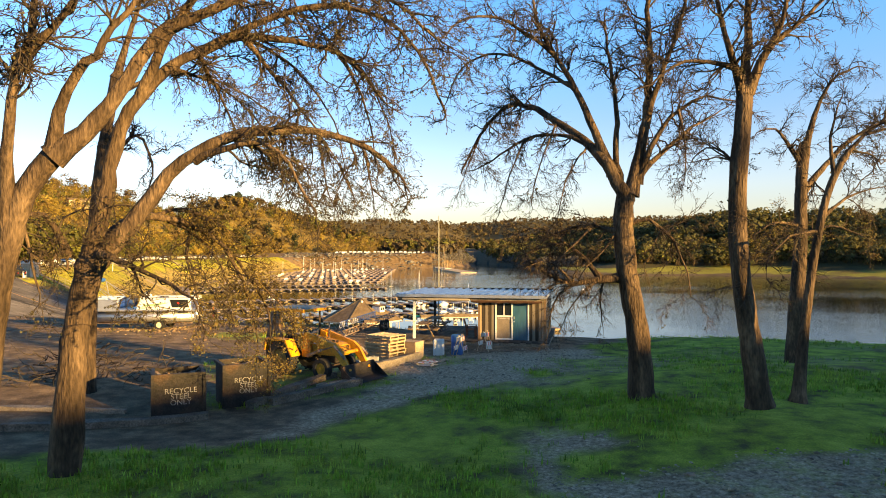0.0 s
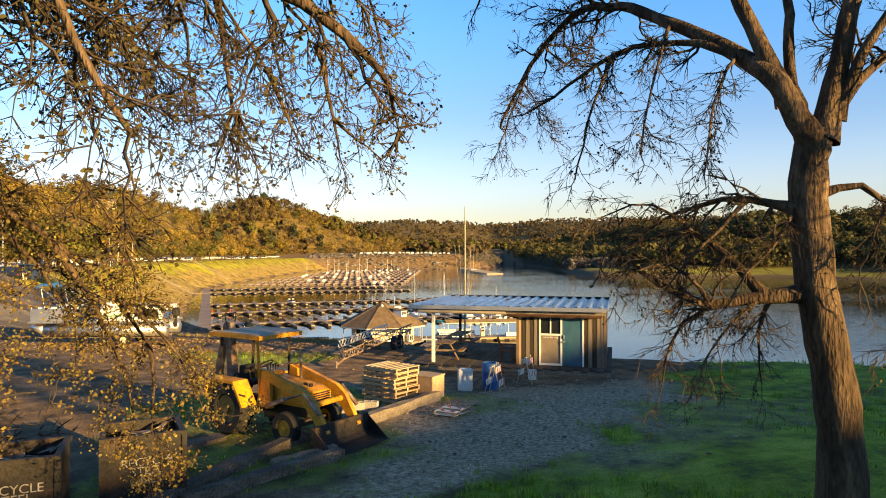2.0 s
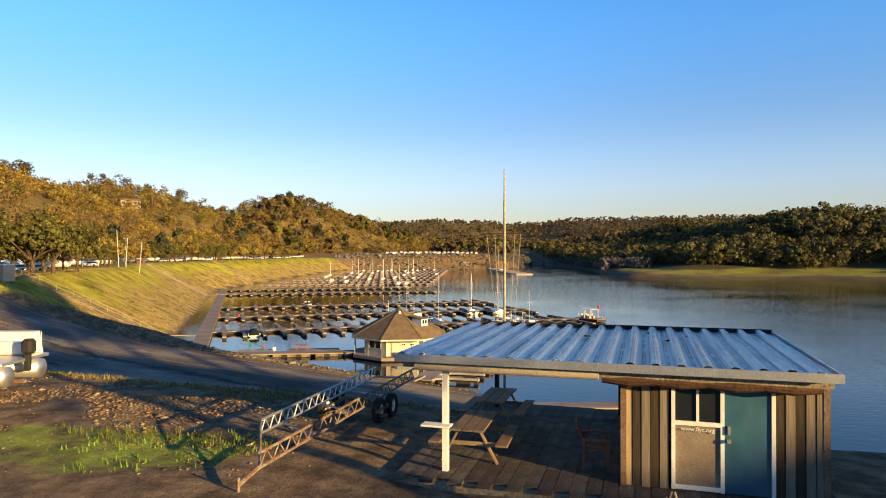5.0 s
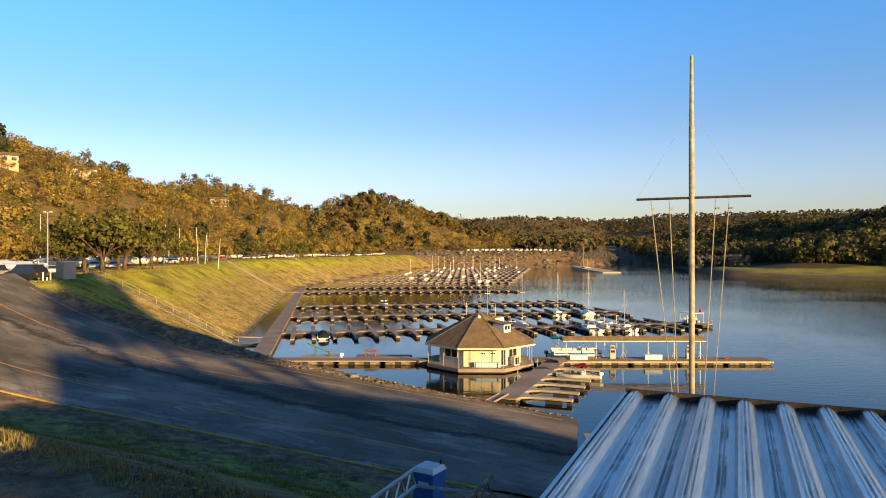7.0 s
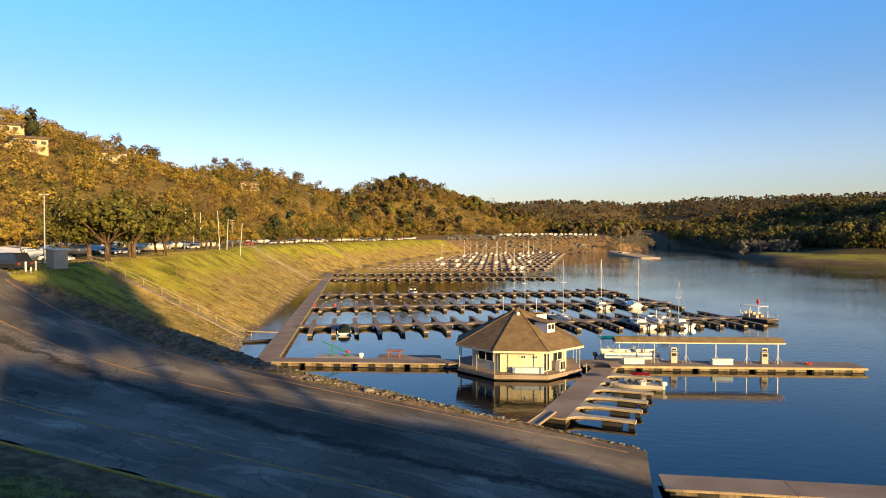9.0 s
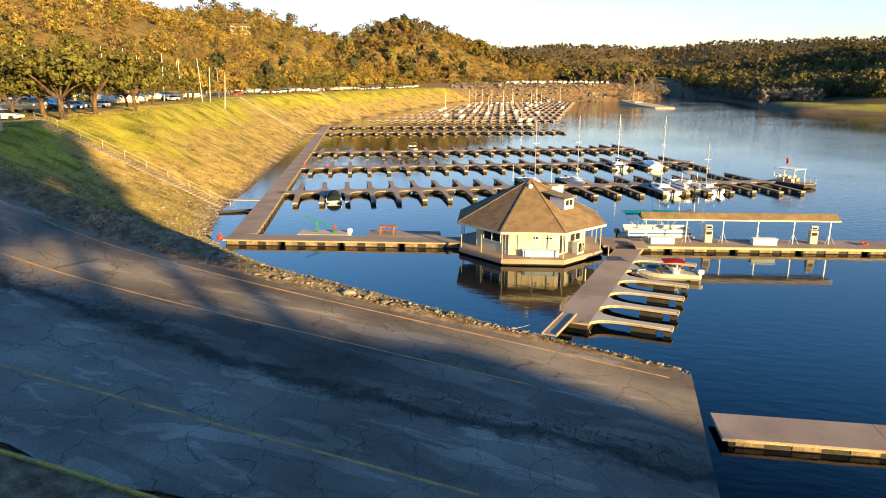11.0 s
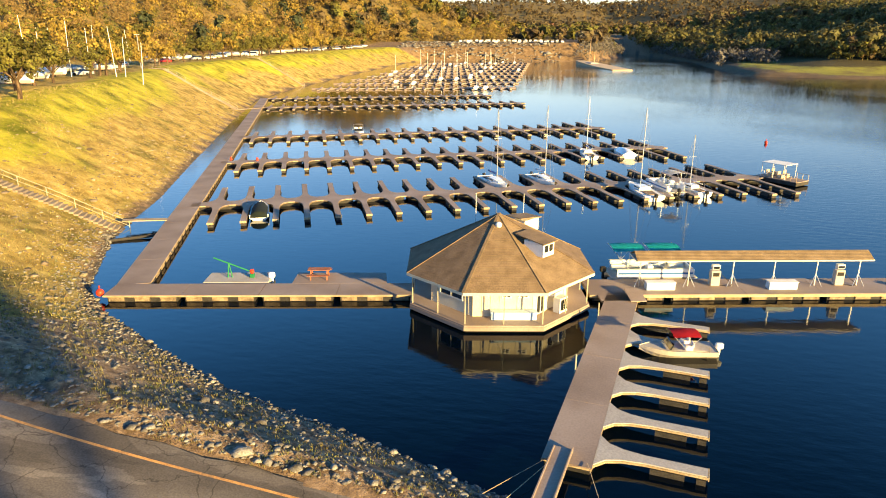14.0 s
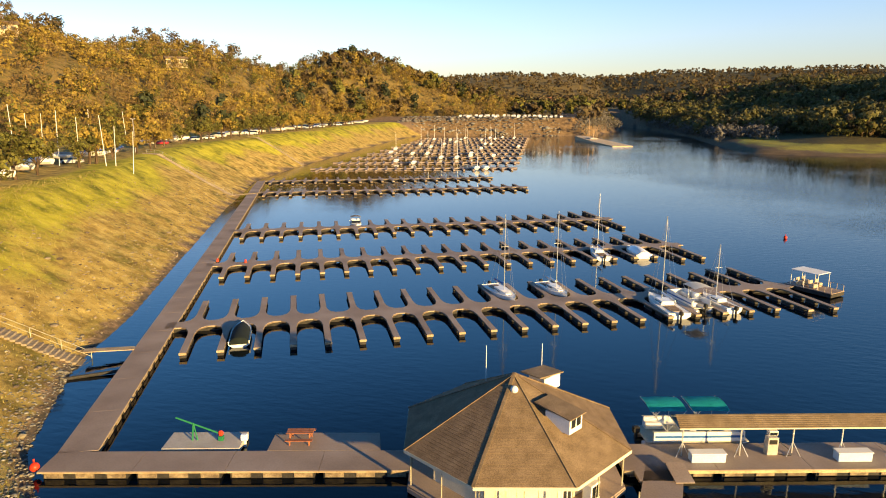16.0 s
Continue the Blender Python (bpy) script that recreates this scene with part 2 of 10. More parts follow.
M_line_white = material("worn_white_paint", [(0.22, 0.21, 0.19), (0.38, 0.36, 0.32)], 1.5, 20, 0.8, bump=0.05, coords="World", fine_amount=0.4)
M_rock = material("shore_rock", [(0.10, 0.095, 0.085), (0.19, 0.18, 0.165), (0.07, 0.068, 0.062)], 1.2, 12, 0.95, bump=0.5, coords="World", island=0.5, fine_amount=0.35)
M_car_paints = [material("car_paint_" + nm, [c, tuple(v * 1.15 for v in c)], 1, 10, 0.3, bump=0, fine_amount=0.05, spec=0.5) for nm, c in
                (("white", (0.68, 0.68, 0.66)), ("silver", (0.42, 0.43, 0.44)), ("black", (0.02, 0.02, 0.022)), ("red", (0.35, 0.03, 0.03)), ("blue", (0.04, 0.10, 0.24)), ("tan", (0.38, 0.32, 0.24)))]

# ---- building helpers ----
def finish(name, bm, mat, smooth=False):
    me = bpy.data.meshes.new(name)
    bmesh.ops.recalc_face_normals(bm, faces=bm.faces)
    bm.to_mesh(me)
    bm.free()
    if mat:
        me.materials.append(mat)
    if smooth:
        me.polygons.foreach_set("use_smooth", [True] * len(me.polygons))
    return me


def part(name, bm, mat, parent, label="", smooth=False):
    """Links a bmesh as one mesh object under a thing or a part."""
    ob = new(name, finish(name, bm, mat, smooth))
    ob.parent = parent
    if label:
        ob["label"] = label
    return ob


def shared(name, me, parent, m=None):
    """Another object on a mesh that is already there."""
    ob = new(name, me)
    ob.parent = parent
    if m is not None:
        ob.matrix_basis = m
    return ob


def thing(name, label, category, m=None, group="", kind=""):
    e = new(name)
    if m is not None:
        e.matrix_basis = m
    return tagged(e, label, category, group, kind)


def solid(name, bm, mat, label, category, m=None, group="", kind="", smooth=False):
    ob = new(name, finish(name, bm, mat, smooth))
    if m is not None:
        ob.matrix_basis = m
    return tagged(ob, label, category, group, kind)


def B():
    return bmesh.new()


def box(bm, c, s, rz=0.0, m=None, bevel=0.0):
    """A box about the centre c with the sizes s; rz in degrees."""
    mt = Matrix.Translation(c) @ Matrix.Rotation(radians(rz), 4, "Z")
    if m is not None:
        mt = mt @ m
    r = bmesh.ops.create_cube(bm, size=1.0, matrix=mt @ Matrix.Diagonal((*s, 1)))
    if bevel:
        es = {e for v in r["verts"] for e in v.link_edges}
        bmesh.ops.bevel(bm, geom=list(es), offset=bevel, segments=1, affect="EDGES")
    return bm


def beam(bm, a, b, w, h=None, up=(0, 0, 1)):
    """A square bar from a to b."""
    a, b = Vector(a), Vector(b)
    d = b - a
    z = d.normalized()
    u = Vector(up)
    x = z.cross(u)
    if x.length < 1e-3:
        x = z.cross(Vector((1, 0, 0)))
    x.normalize()
    y = x.cross(z)
    rot = Matrix((x, z, y)).transposed().to_4x4()
    mt = Matrix.Translation((a + b) / 2) @ rot @ Matrix.Diagonal((w, d.length, h or w, 1))
    bmesh.ops.create_cube(bm, size=1.0, matrix=mt)
    return bm


def rod(bm, a, b, r0, r1=None, n=8):
    """A round bar from a to b."""
    a, b = Vector(a), Vector(b)
    d = b - a
    q = d.to_track_quat("Z", "Y").to_matrix().to_4x4()
    bmesh.ops.create_cone(bm, cap_ends=True, segments=n, radius1=r0, radius2=r0 if r1 is None else r1, depth=d.length,
                          matrix=Matrix.Translation((a + b) / 2) @ q)
    return bm


def prism(bm, pts, z0, z1):
    """An upright prism on a plan polygon."""
    lo = [bm.verts.new((p[0], p[1], z0)) for p in pts]
    hi = [bm.verts.new((p[0], p[1], z1)) for p in pts]
    k = len(pts)
    bm.faces.new(hi)
    bm.faces.new(lo[::-1])
    for i in range(k):
        bm.faces.new((lo[i], lo[(i + 1) % k], hi[(i + 1) % k], hi[i]))
    return bm


def loft(bm, rings, closed=True, caps=True):
    """A skin over rings of equal count."""
    vs = [[bm.verts.new(p) for p in r] for r in rings]
    k = len(vs[0])
    for a, b in zip(vs, vs[1:]):
        for i in range(k if closed else k - 1):
            j = (i + 1) % k
            bm.faces.new((a[i], a[j], b[j], b[i]))
    if caps and closed:
        bm.faces.new(vs[0][::-1])
        bm.faces.new(vs[-1])
    return bm


def wheel(parent, m, r, w, rim_mat=None, name="wheel"):
    """A tyre about the local x axis with a dished rim."""
    prof = [(0.55 * r, 0.42), (0.62 * r, 0.5), (0.92 * r, 0.5), (r, 0.36), (r, -0.36), (0.92 * r, -0.5), (0.62 * r, -0.5), (0.55 * r, -0.42)]
    bm = B()
    n = 20
    rings = [[Vector((x * w, rr * math.cos(2 * math.pi * i / n), rr * math.sin(2 * math.pi * i / n))) for rr, x in prof] for i in range(n)]
    vs = [[bm.verts.new(p) for p in rg] for rg in rings]
    for i in range(n):
        a, b = vs[i], vs[(i + 1) % n]
        for j in range(len(prof)):
            k = (j + 1) % len(prof)
            bm.faces.new((a[j], a[k], b[k], b[j]))
    holder = new(name)
    holder.parent = parent
    holder.matrix_basis = m
    part("tyre", bm, M_black, holder)
    bm = B()
    rod(bm, (-0.3 * w, 0, 0), (0.3 * w, 0, 0), 0.57 * r, n=16)
    rod(bm, (-0.42 * w, 0, 0), (0.42 * w, 0, 0), 0.18 * r, n=10)
    part("rim", bm, rim_mat or M_white, holder)
    return holder


def arr_mesh(name, verts, faces, mat, smooth=False):
    me = bpy.data.meshes.new(name)
    verts = np.asarray(verts, dtype=np.float32).reshape(-1, 3)
    faces = np.asarray(faces, dtype=np.int32)
    me.vertices.add(len(verts))
    me.vertices.foreach_set("co", verts.ravel())
    k = faces.shape[1]
    me.loops.add(faces.size)
    me.loops.foreach_set("vertex_index", faces.ravel())
    me.polygons.add(len(faces))
    me.polygons.foreach_set("loop_start", np.arange(0, faces.size, k, dtype=np.int32))
    me.polygons.foreach_set("loop_total", np.full(len(faces), k, dtype=np.int32))
    if smooth:
        me.polygons.foreach_set("use_smooth", np.ones(len(faces), dtype=bool))
    me.update(calc_edges=True)
    me.validate()
    if mat:
        me.materials.append(mat)
    return me

# ---- ground ----
LAKE = [(-2.2, 78), (-1.9, 90), (-12, 93), (-19, 96), (-27, 98.8), (-34.6, 103), (-42, 107.6), (-46.2, 111.5), (-54, 125.4), (-58.5, 140), (-66, 158.7), (-87.4, 213),
        (-107, 268), (-113, 310), (-121, 400), (-128, 500), (-131, 575), (-122, 595), (-60, 603), (-10, 606), (2, 598), (12, 640), (36, 731), (40, 900),
        (60, 800), (71, 683), (77, 600), (72, 470), (78, 425), (110, 408), (162, 415), (205, 395), (270, 330), (330, 240), (340, 150), (250, 95), (150, 62), (60, 54), (30, 56), (14, 61), (2, 66)]


def seg_dist(px, py, poly):
    d = np.full(px.shape, 1e9)
    k = len(poly)
    inside = np.zeros(px.shape, dtype=bool)
    for i in range(k):
        (ax, ay), (bx, by) = poly[i], poly[(i + 1) % k]
        vx, vy = bx - ax, by - ay
        t = np.clip(((px - ax) * vx + (py - ay) * vy) / (vx * vx + vy * vy), 0, 1)
        d = np.minimum(d, np.hypot(px - ax - t * vx, py - ay - t * vy))
        cross = (ay > py) != (by > py)
        with np.errstate(divide="ignore", invalid="ignore"):
            xs = ax + (py - ay) * vx / (vy if vy else 1e-9)
        inside ^= cross & (px < xs)
    return np.where(inside, -d, d)


def wobble(x, y, s, seed=0.0):
    """Smooth irregularity made of a few sine waves."""
    return (np.sin(x / s + 1.3 * np.sin(y / s * 0.7 + seed)) + np.sin(y / s * 1.1 + 1.7 * np.sin(x / s * 0.6 + 2 * seed)) + 0.5 * np.sin((x + y) / s * 2.3 + seed)) / 2.5


def smooth01(t):
    t = np.clip(t, 0, 1)
    return t * t * (3 - 2 * t)


def ramp_z(x):
    return 0.15 - 0.125 * x + 0.004 * np.maximum(0, -x - 34) ** 2


def ramp_far(x):
    """y of the far edge of the asphalt."""
    return 88.75 + 0.02 * (-x - 2) + 0.0035 * np.maximum(0, -x - 22) ** 2


def ground_z(x, y):
    x, y = np.asarray(x, float), np.asarray(y, float)
    s = seg_dist(x, y, LAKE)
    # near terrace
    zp = 10.3 - 0.021 * (y - 15) + 0.12 * np.clip(x - 3, 0, 8) * smooth01((30 - y) / 12) + 0.10 * wobble(x, y, 3.1)
    zp = zp - 0.28 * np.exp(-(((x + 7.5) / 3.5) ** 2 + ((y - 18.3) / 3.2) ** 2))
    zp = zp - 0.26 * smooth01((y - 28.5) / 4) * smooth01((46 - y) / 4) * smooth01((x + 4) / 3) * smooth01((14 - x) / 4)
    zp = np.where(y < 0, 10.6 + 0.1 * wobble(x, y, 3.1), zp)
    # bank and car park above it
    slope = np.where(y < 66, 0.85, 0.53)
    bank = np.minimum(10.6, slope * s) + 0.22 * wobble(x, y, 4.0, 1.0) * smooth01(s / 6)
    # boat ramp corridor
    zr = ramp_z(x)
    far = np.clip(y - ramp_far(x), 0, None)
    near = np.clip(69.6 - y, 0, None)
    nslope = 0.41
    fslope = 0.1 + 0.4 * smooth01((-x - 33) / 9)
    cap = np.where(far > 0, zr + fslope * far, np.where(near > 0, zr + 0.08 * np.minimum(near, 5.2) + nslope * np.maximum(near - 5.2, 0), zr)) + 0.07 * wobble(x, y, 1.7, 3.0) * ((far > 0.3) | (near > 0.3))
    base = np.where(y < 69.6, np.minimum(zp, bank + 0 * zp), bank)
    z = np.where(y > 300, np.minimum(base, 10.6), np.minimum(base, cap))
    # hills: left, behind the far dam, right shore
    hl = np.zeros_like(s)
    for cx, cy, hh, rr in ((-430, 360, 84, 190), (-350, 560, 60, 150), (-235, 735, 56, 120), (-560, 200, 90, 200), (-170, 860, 30, 120)):
        hl = np.maximum(hl, hh * np.exp(-(((x - cx) ** 2 + (y - cy) ** 2) / rr ** 2)))
    hl = hl * smooth01((s - 52) / 75) * (0.94 + 0.08 * wobble(x, y, 45, 2.0)) * np.where(x < 0, 1, 0)
    fard = np.clip(y - 700, 0, None)
    hf = 3.5 * smooth01((y - 606) / 30) * (x < 10) + 14 * smooth01(fard / 350) * (0.75 + 0.35 * wobble(x, y, 120, 1.0)) + (84 + 46 * np.exp(-((x + 0.09 * y) / 260) ** 2)) * smooth01((y - 1500) / 900) * (0.88 + 0.2 * wobble(x, y, 260, 5.0))
    east = smooth01((x - 50) / 60)
    dr = np.clip(s - 38, 0, None)
    hr = (8 + 26 * smooth01((x - 90) / 180)) * smooth01(dr / 150) * east * smooth01((y - 200) / 150) * (0.85 + 0.2 * wobble(x, y, 70, 4.0))
    low = 0.5 * smooth01(s / 4) + 5.5 * smooth01(s / 60)
    right_side = east * smooth01((y - 180) / 100)
    z = z * (1 - right_side) + (np.minimum(z, low) + hr) * right_side
    z = z + np.where(s > 0, np.maximum(hl, hf * smooth01((y - 606) / 30)), 0)
    # unseen rise added in the south-east, crest heights set to shade terrace and ramp
    q = x * math.sin(SUN_AZ) + y * math.cos(SUN_AZ)
    m = x * -math.cos(SUN_AZ) + y * math.sin(SUN_AZ)
    top = np.interp(m, [-140, -8, 0, 8, 11, 20, 24, 28, 30, 34, 36.5, 38, 46, 49.5, 53.7, 58, 61.8, 64.2, 67, 72], [15.2, 15.2, 15.1, 15.1, 14.7, 14.1, 14.4, 15.0, 13.5, 13.5, 19.0, 22.0, 19.5, 17.8, 16.5, 15.1, 13.8, 12.5, 10.8, 9.0])
    berm = top * np.exp(-((q - 66) / 13.0) ** 2) * smooth01((75 - m) / 6) * smooth01((m + 140) / 30)
    z = z + berm
    # lake bed
    return np.where(s < 0, np.maximum(-3.5, 0.45 * s) - 0.1, z)


def axis(breaks):
    """Uneven grid lines: (start, end, step) in a row."""
    out = []
    for a, b, st in breaks:
        out.extend(np.arange(a, b - 1e-6, st))
    out.append(breaks[-1][1])
    return np.array(out)


GX = axis([(-2600, -800, 120), (-800, -300, 24), (-300, -130, 8), (-130, -70, 2.5), (-70, 24, 0.8), (24, 120, 4), (120, 400, 10), (400, 1000, 40), (1000, 2600, 160)])
GY = axis([(-700, -100, 60), (-100, -8, 6), (-8, 125, 0.8), (125, 200, 2), (200, 330, 4), (330, 760, 8), (760, 1500, 30), (1500, 3600, 100)])
XX, YY = np.meshgrid(GX, GY)
ZZ = ground_z(XX, YY)
on_road = (YY > 69.9) & (YY < ramp_far(XX) - 0.3) & (XX > -62) & (XX < -2.4)
ZZ = np.where(on_road, ZZ - 0.25, ZZ)
nx, ny = len(GX), len(GY)
idx = np.arange(nx * ny).reshape(ny, nx)
quads = np.stack([idx[:-1, :-1], idx[:-1, 1:], idx[1:, 1:], idx[1:, :-1]], -1).reshape(-1, 4)
ground_me = arr_mesh("ground", np.stack([XX, YY, ZZ], -1), quads, None, True)
SS = seg_dist(XX, YY, LAKE)
# what covers the ground, as weights
def grass_cover(x, y):
    edge = np.interp(y, [0, 13, 16, 22, 30, 37], [-14, -12, -5.5, 0.6, 4.0, 7.5])
    g = smooth01((x - edge) / 2.6 + 0.75 * wobble(x, y, 1.7, 1.0) + 0.35 * wobble(x, y, 0.6, 4.0))
    g = g * smooth01((39 - y) / 3 + 0.4 * wobble(x, y, 2.3))
    bare = smooth01((wobble(x, y, 1.7, 8.0) - 0.18) * 3) * smooth01((19 - y) / 5) * smooth01((x - 0.5) / 2)
    g = np.clip(g - 0.85 * bare, 0, 1)
    g = np.maximum(g, smooth01((y - 36) / 2 + 0.8 * wobble(x, y, 1.9, 3.0)) * smooth01((50 - y) / 4 + 0.7 * wobble(x, y, 2.2, 1.0)) * smooth01((x - 9) / 3 + 0.8 * wobble(x, y, 1.6, 5.0)))
    g = g * (1 - smooth01((y - 19) / 5) * smooth01((36 - y) / 4) * (0.85 - 0.4 * smooth01((x - 3) / 3)) * smooth01(0.75 - 0.9 * wobble(x, y, 1.3, 2.5)))
    pit = 1.25 - ((x - 6.8) / 4.2) ** 2 - ((y - 11.4) / 2.0) ** 2 + 0.5 * wobble(x, y, 0.9, 2.0)
    g = g * (1 - 0.7 * smooth01(pit * 2))
    g = np.maximum(g, 0.6 * smooth01((0.9 - ((x + 10.5) / 4.6) ** 2 - ((y - 37.8) / 2.4) ** 2 + 0.6 * wobble(x, y, 1.3, 6.0)) * 2))
    g = np.maximum(g, 0.42 * smooth01((y - 47.5 + 0.4 * (x + 9)) / 3 + 0.8 * wobble(x, y, 2.1, 4.0)) * smooth01((69 - y) / 3) * smooth01((4 - x) / 4 + 0.8 * wobble(x, y, 1.8, 2.0)) * smooth01(wobble(x, y, 2.6, 2.0) + 1.2))
    # thin weeds round the parked loader and the pallets
    g = np.maximum(g, 0.5 * smooth01((1.0 - ((x + 4.6) / 6.0) ** 2 - ((y - 25.5) / 6.5) ** 2 + 0.7 * wobble(x, y, 1.5, 6.0) + 0.3 * wobble(x, y, 0.5, 2.0)) * 1.6))
    return np.clip(g, 0, 1)


w_grass = grass_cover(XX, YY)
w_bank = smooth01((XX < -40) * (YY > 95) * (YY < 592) * (SS > 1) * 1.0)
w_green_top = smooth01((SS - 8) / 10 + 0.5 * wobble(XX, YY, 5.5, 2.0)) * smooth01((27 - SS) / 4) * w_bank * (0.45 + 0.55 * smooth01((-XX - 56) / 8))
w_shade_plot = smooth01(0.9 * wobble(XX, YY, 7, 9.0) - 0.1) * w_bank * smooth01((SS - 5) / 5)
w_park = ((SS > 23) & (SS < 64) & (XX < -58) & (YY > 70) & (YY < 600)) * 1.0
w_wood = smooth01((SS - 60) / 8) * ((XX < -60) | (YY > 640))
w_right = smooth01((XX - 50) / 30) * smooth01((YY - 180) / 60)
shore_top = 44 + 14 * wobble(XX, YY, 23, 3.0)
w_meadow = w_right * smooth01((shore_top - SS) / 10) * smooth01((560 - YY) / 60)
w_mud = w_right * smooth01((15 + 4 * wobble(XX, YY, 14, 1.0) - SS) / 5)
w_dam = ((YY > 592) & (XX < 8) & (XX > -136) & (SS < 34) & (SS > 0)) * 1.0
w_gravel = smooth01((34.0 - YY) / 4 + 0.9 * wobble(XX, YY, 2.4, 7.0)) * smooth01((46 - YY) / 3) * smooth01((XX + 24) / 9 + 0.6 * wobble(XX, YY, 3.0, 1.0)) * (1 - w_grass)
w_gravel = w_gravel * smooth01((XX + 4.6) / 2.5 + 0.5 * wobble(XX, YY, 1.4, 2.0))
w_gravel = np.maximum(w_gravel, 0.3 * ((YY > ramp_far(XX) + 0.2) & (SS > 0) & (XX > -44) & (XX < 0) & (YY < 118)))
for nm, arr in (("w_grass", np.clip(w_grass, 0, 1)), ("w_bank", w_bank), ("w_green", np.clip(w_green_top + 0.35 * w_shade_plot, 0, 1)), ("w_park", w_park), ("w_wood", np.clip(w_wood, 0, 1)), ("w_right", w_right), ("w_meadow", w_meadow), ("w_mud", w_mud), ("w_dam", w_dam), ("w_gravel", np.clip(w_gravel, 0, 1)), ("w_wet", np.clip(1 - np.abs(SS) / 1.2, 0, 1))):
    at = ground_me.attributes.new(nm, "FLOAT", "POINT")
    at.data.foreach_set("value", np.ascontiguousarray(arr.ravel(), dtype=np.float32))


def ground_material():
    m = bpy.data.materials.new("earth_grass_gravel")
    m.use_nodes = True
    t = m.node_tree
    n, l = t.nodes, t.links
    b = n["Principled BSDF"]
    b.inputs["Roughness"].default_value = 0.95
    b.inputs["Specular IOR Level"].default_value = 0.15
    pos = n.new("ShaderNodeNewGeometry").outputs["Position"]

    def noise_ramp(scale, cols, detail=6.0, lo=0.35, hi=0.65):
        t1 = n.new("ShaderNodeTexNoise")
        t1.inputs["Scale"].default_value = scale
        t1.inputs["Detail"].default_value = detail
        t1.inputs["Roughness"].default_value = 0.65
        l.new(pos, t1.inputs["Vector"])
        r = n.new("ShaderNodeValToRGB")
        while len(r.color_ramp.elements) < len(cols):
            r.color_ramp.elements.new(0.5)
        for i, c in enumerate(cols):
            r.color_ramp.elements[i].position = lo + (hi - lo) * i / (len(cols) - 1)
            r.color_ramp.elements[i].color = (*c, 1)
        l.new(t1.outputs["Fac"], r.inputs["Fac"])
        return r.outputs["Color"], t1.outputs["Fac"]

    dirt, f0 = noise_ramp(1.3, [(0.09, 0.064, 0.041), (0.195, 0.133, 0.083), (0.33, 0.232, 0.142)], 8)
    grass, f1 = noise_ramp(0.9, [(0.10, 0.088, 0.033), (0.235, 0.32, 0.034), (0.40, 0.475, 0.063)], 8)
    gravel, f2 = noise_ramp(9.0, [(0.20, 0.145, 0.09), (0.42, 0.32, 0.21), (0.66, 0.53, 0.38)], 8)
    dry, f3 = noise_ramp(0.55, [(0.18, 0.125, 0.038), (0.32, 0.235, 0.07), (0.45, 0.35, 0.12)], 10)
    green, f4 = noise_ramp(0.3, [(0.21, 0.20, 0.022), (0.34, 0.32, 0.034), (0.43, 0.385, 0.055)], 9)
    park, f5 = noise_ramp(0.2, [(0.12, 0.10, 0.085), (0.19, 0.16, 0.13)], 8)
    # ground under the woods is toned like the crowns, so gaps read as trees
    wood, f6 = noise_ramp(0.25, [(0.13, 0.092, 0.034), (0.19, 0.135, 0.05), (0.10, 0.088, 0.028)], 8)
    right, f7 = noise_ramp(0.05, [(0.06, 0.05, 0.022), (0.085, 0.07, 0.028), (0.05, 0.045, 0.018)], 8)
    meadow, f9 = noise_ramp(0.06, [(0.15, 0.12, 0.045), (0.23, 0.22, 0.042), (0.30, 0.28, 0.052)], 8)
    mud, f10 = noise_ramp(0.12, [(0.10, 0.072, 0.042), (0.155, 0.112, 0.065)], 8)
    dam, f11 = noise_ramp(0.35, [(0.12, 0.078, 0.042), (0.21, 0.137, 0.07), (0.28, 0.19, 0.10)], 9)
    wet, f8 = noise_ramp(2.0, [(0.05, 0.043, 0.035), (0.09, 0.078, 0.06)], 8)
    out = dirt
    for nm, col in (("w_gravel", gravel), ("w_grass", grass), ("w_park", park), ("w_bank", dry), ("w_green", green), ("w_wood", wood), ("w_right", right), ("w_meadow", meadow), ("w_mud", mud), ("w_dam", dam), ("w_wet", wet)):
        a = n.new("ShaderNodeAttribute")
        a.attribute_name = nm
        # ragged edges between the covers
        sh = n.new("ShaderNodeMath")
        sh.operation = "MULTIPLY_ADD"
        l.new(a.outputs["Fac"], sh.inputs[0])
        sh.inputs[1].default_value = 2.0
        sub = n.new("ShaderNodeMath")
        sub.operation = "MULTIPLY_ADD"
        l.new(f3 if nm not in ("w_grass", "w_gravel") else f0, sub.inputs[0])
        sub.inputs[1].default_value = 2.2
        sub.inputs[2].default_value = -1.6
        l.new(sub.outputs[0], sh.inputs[2])
        cl = n.new("ShaderNodeClamp")
        l.new(sh.outputs[0], cl.inputs["Value"])
        gate = n.new("ShaderNodeMath")
        gate.operation = "GREATER_THAN"
        l.new(a.outputs["Fac"], gate.inputs[0])
        gate.inputs[1].default_value = 0.02
        mu = n.new("ShaderNodeMath")
        mu.operation = "MULTIPLY"
        l.new(cl.outputs[0], mu.inputs[0])
        l.new(gate.outputs[0], mu.inputs[1])
        mx = n.new("ShaderNodeMix")
        mx.data_type = "RGBA"
        l.new(mu.outputs[0], mx.inputs[0])
        l.new(out, mx.inputs[6])
        l.new(col, mx.inputs[7])
        out = mx.outputs[2]
    # broad mottling of the bank and woods
    mo, fmo = noise_ramp(0.2, [(0.42, 0.48, 0.4), (1.0, 1.0, 1.0), (1.2, 1.17, 1.1)], 10, 0.36, 0.6)
    am = n.new("ShaderNodeAttribute")
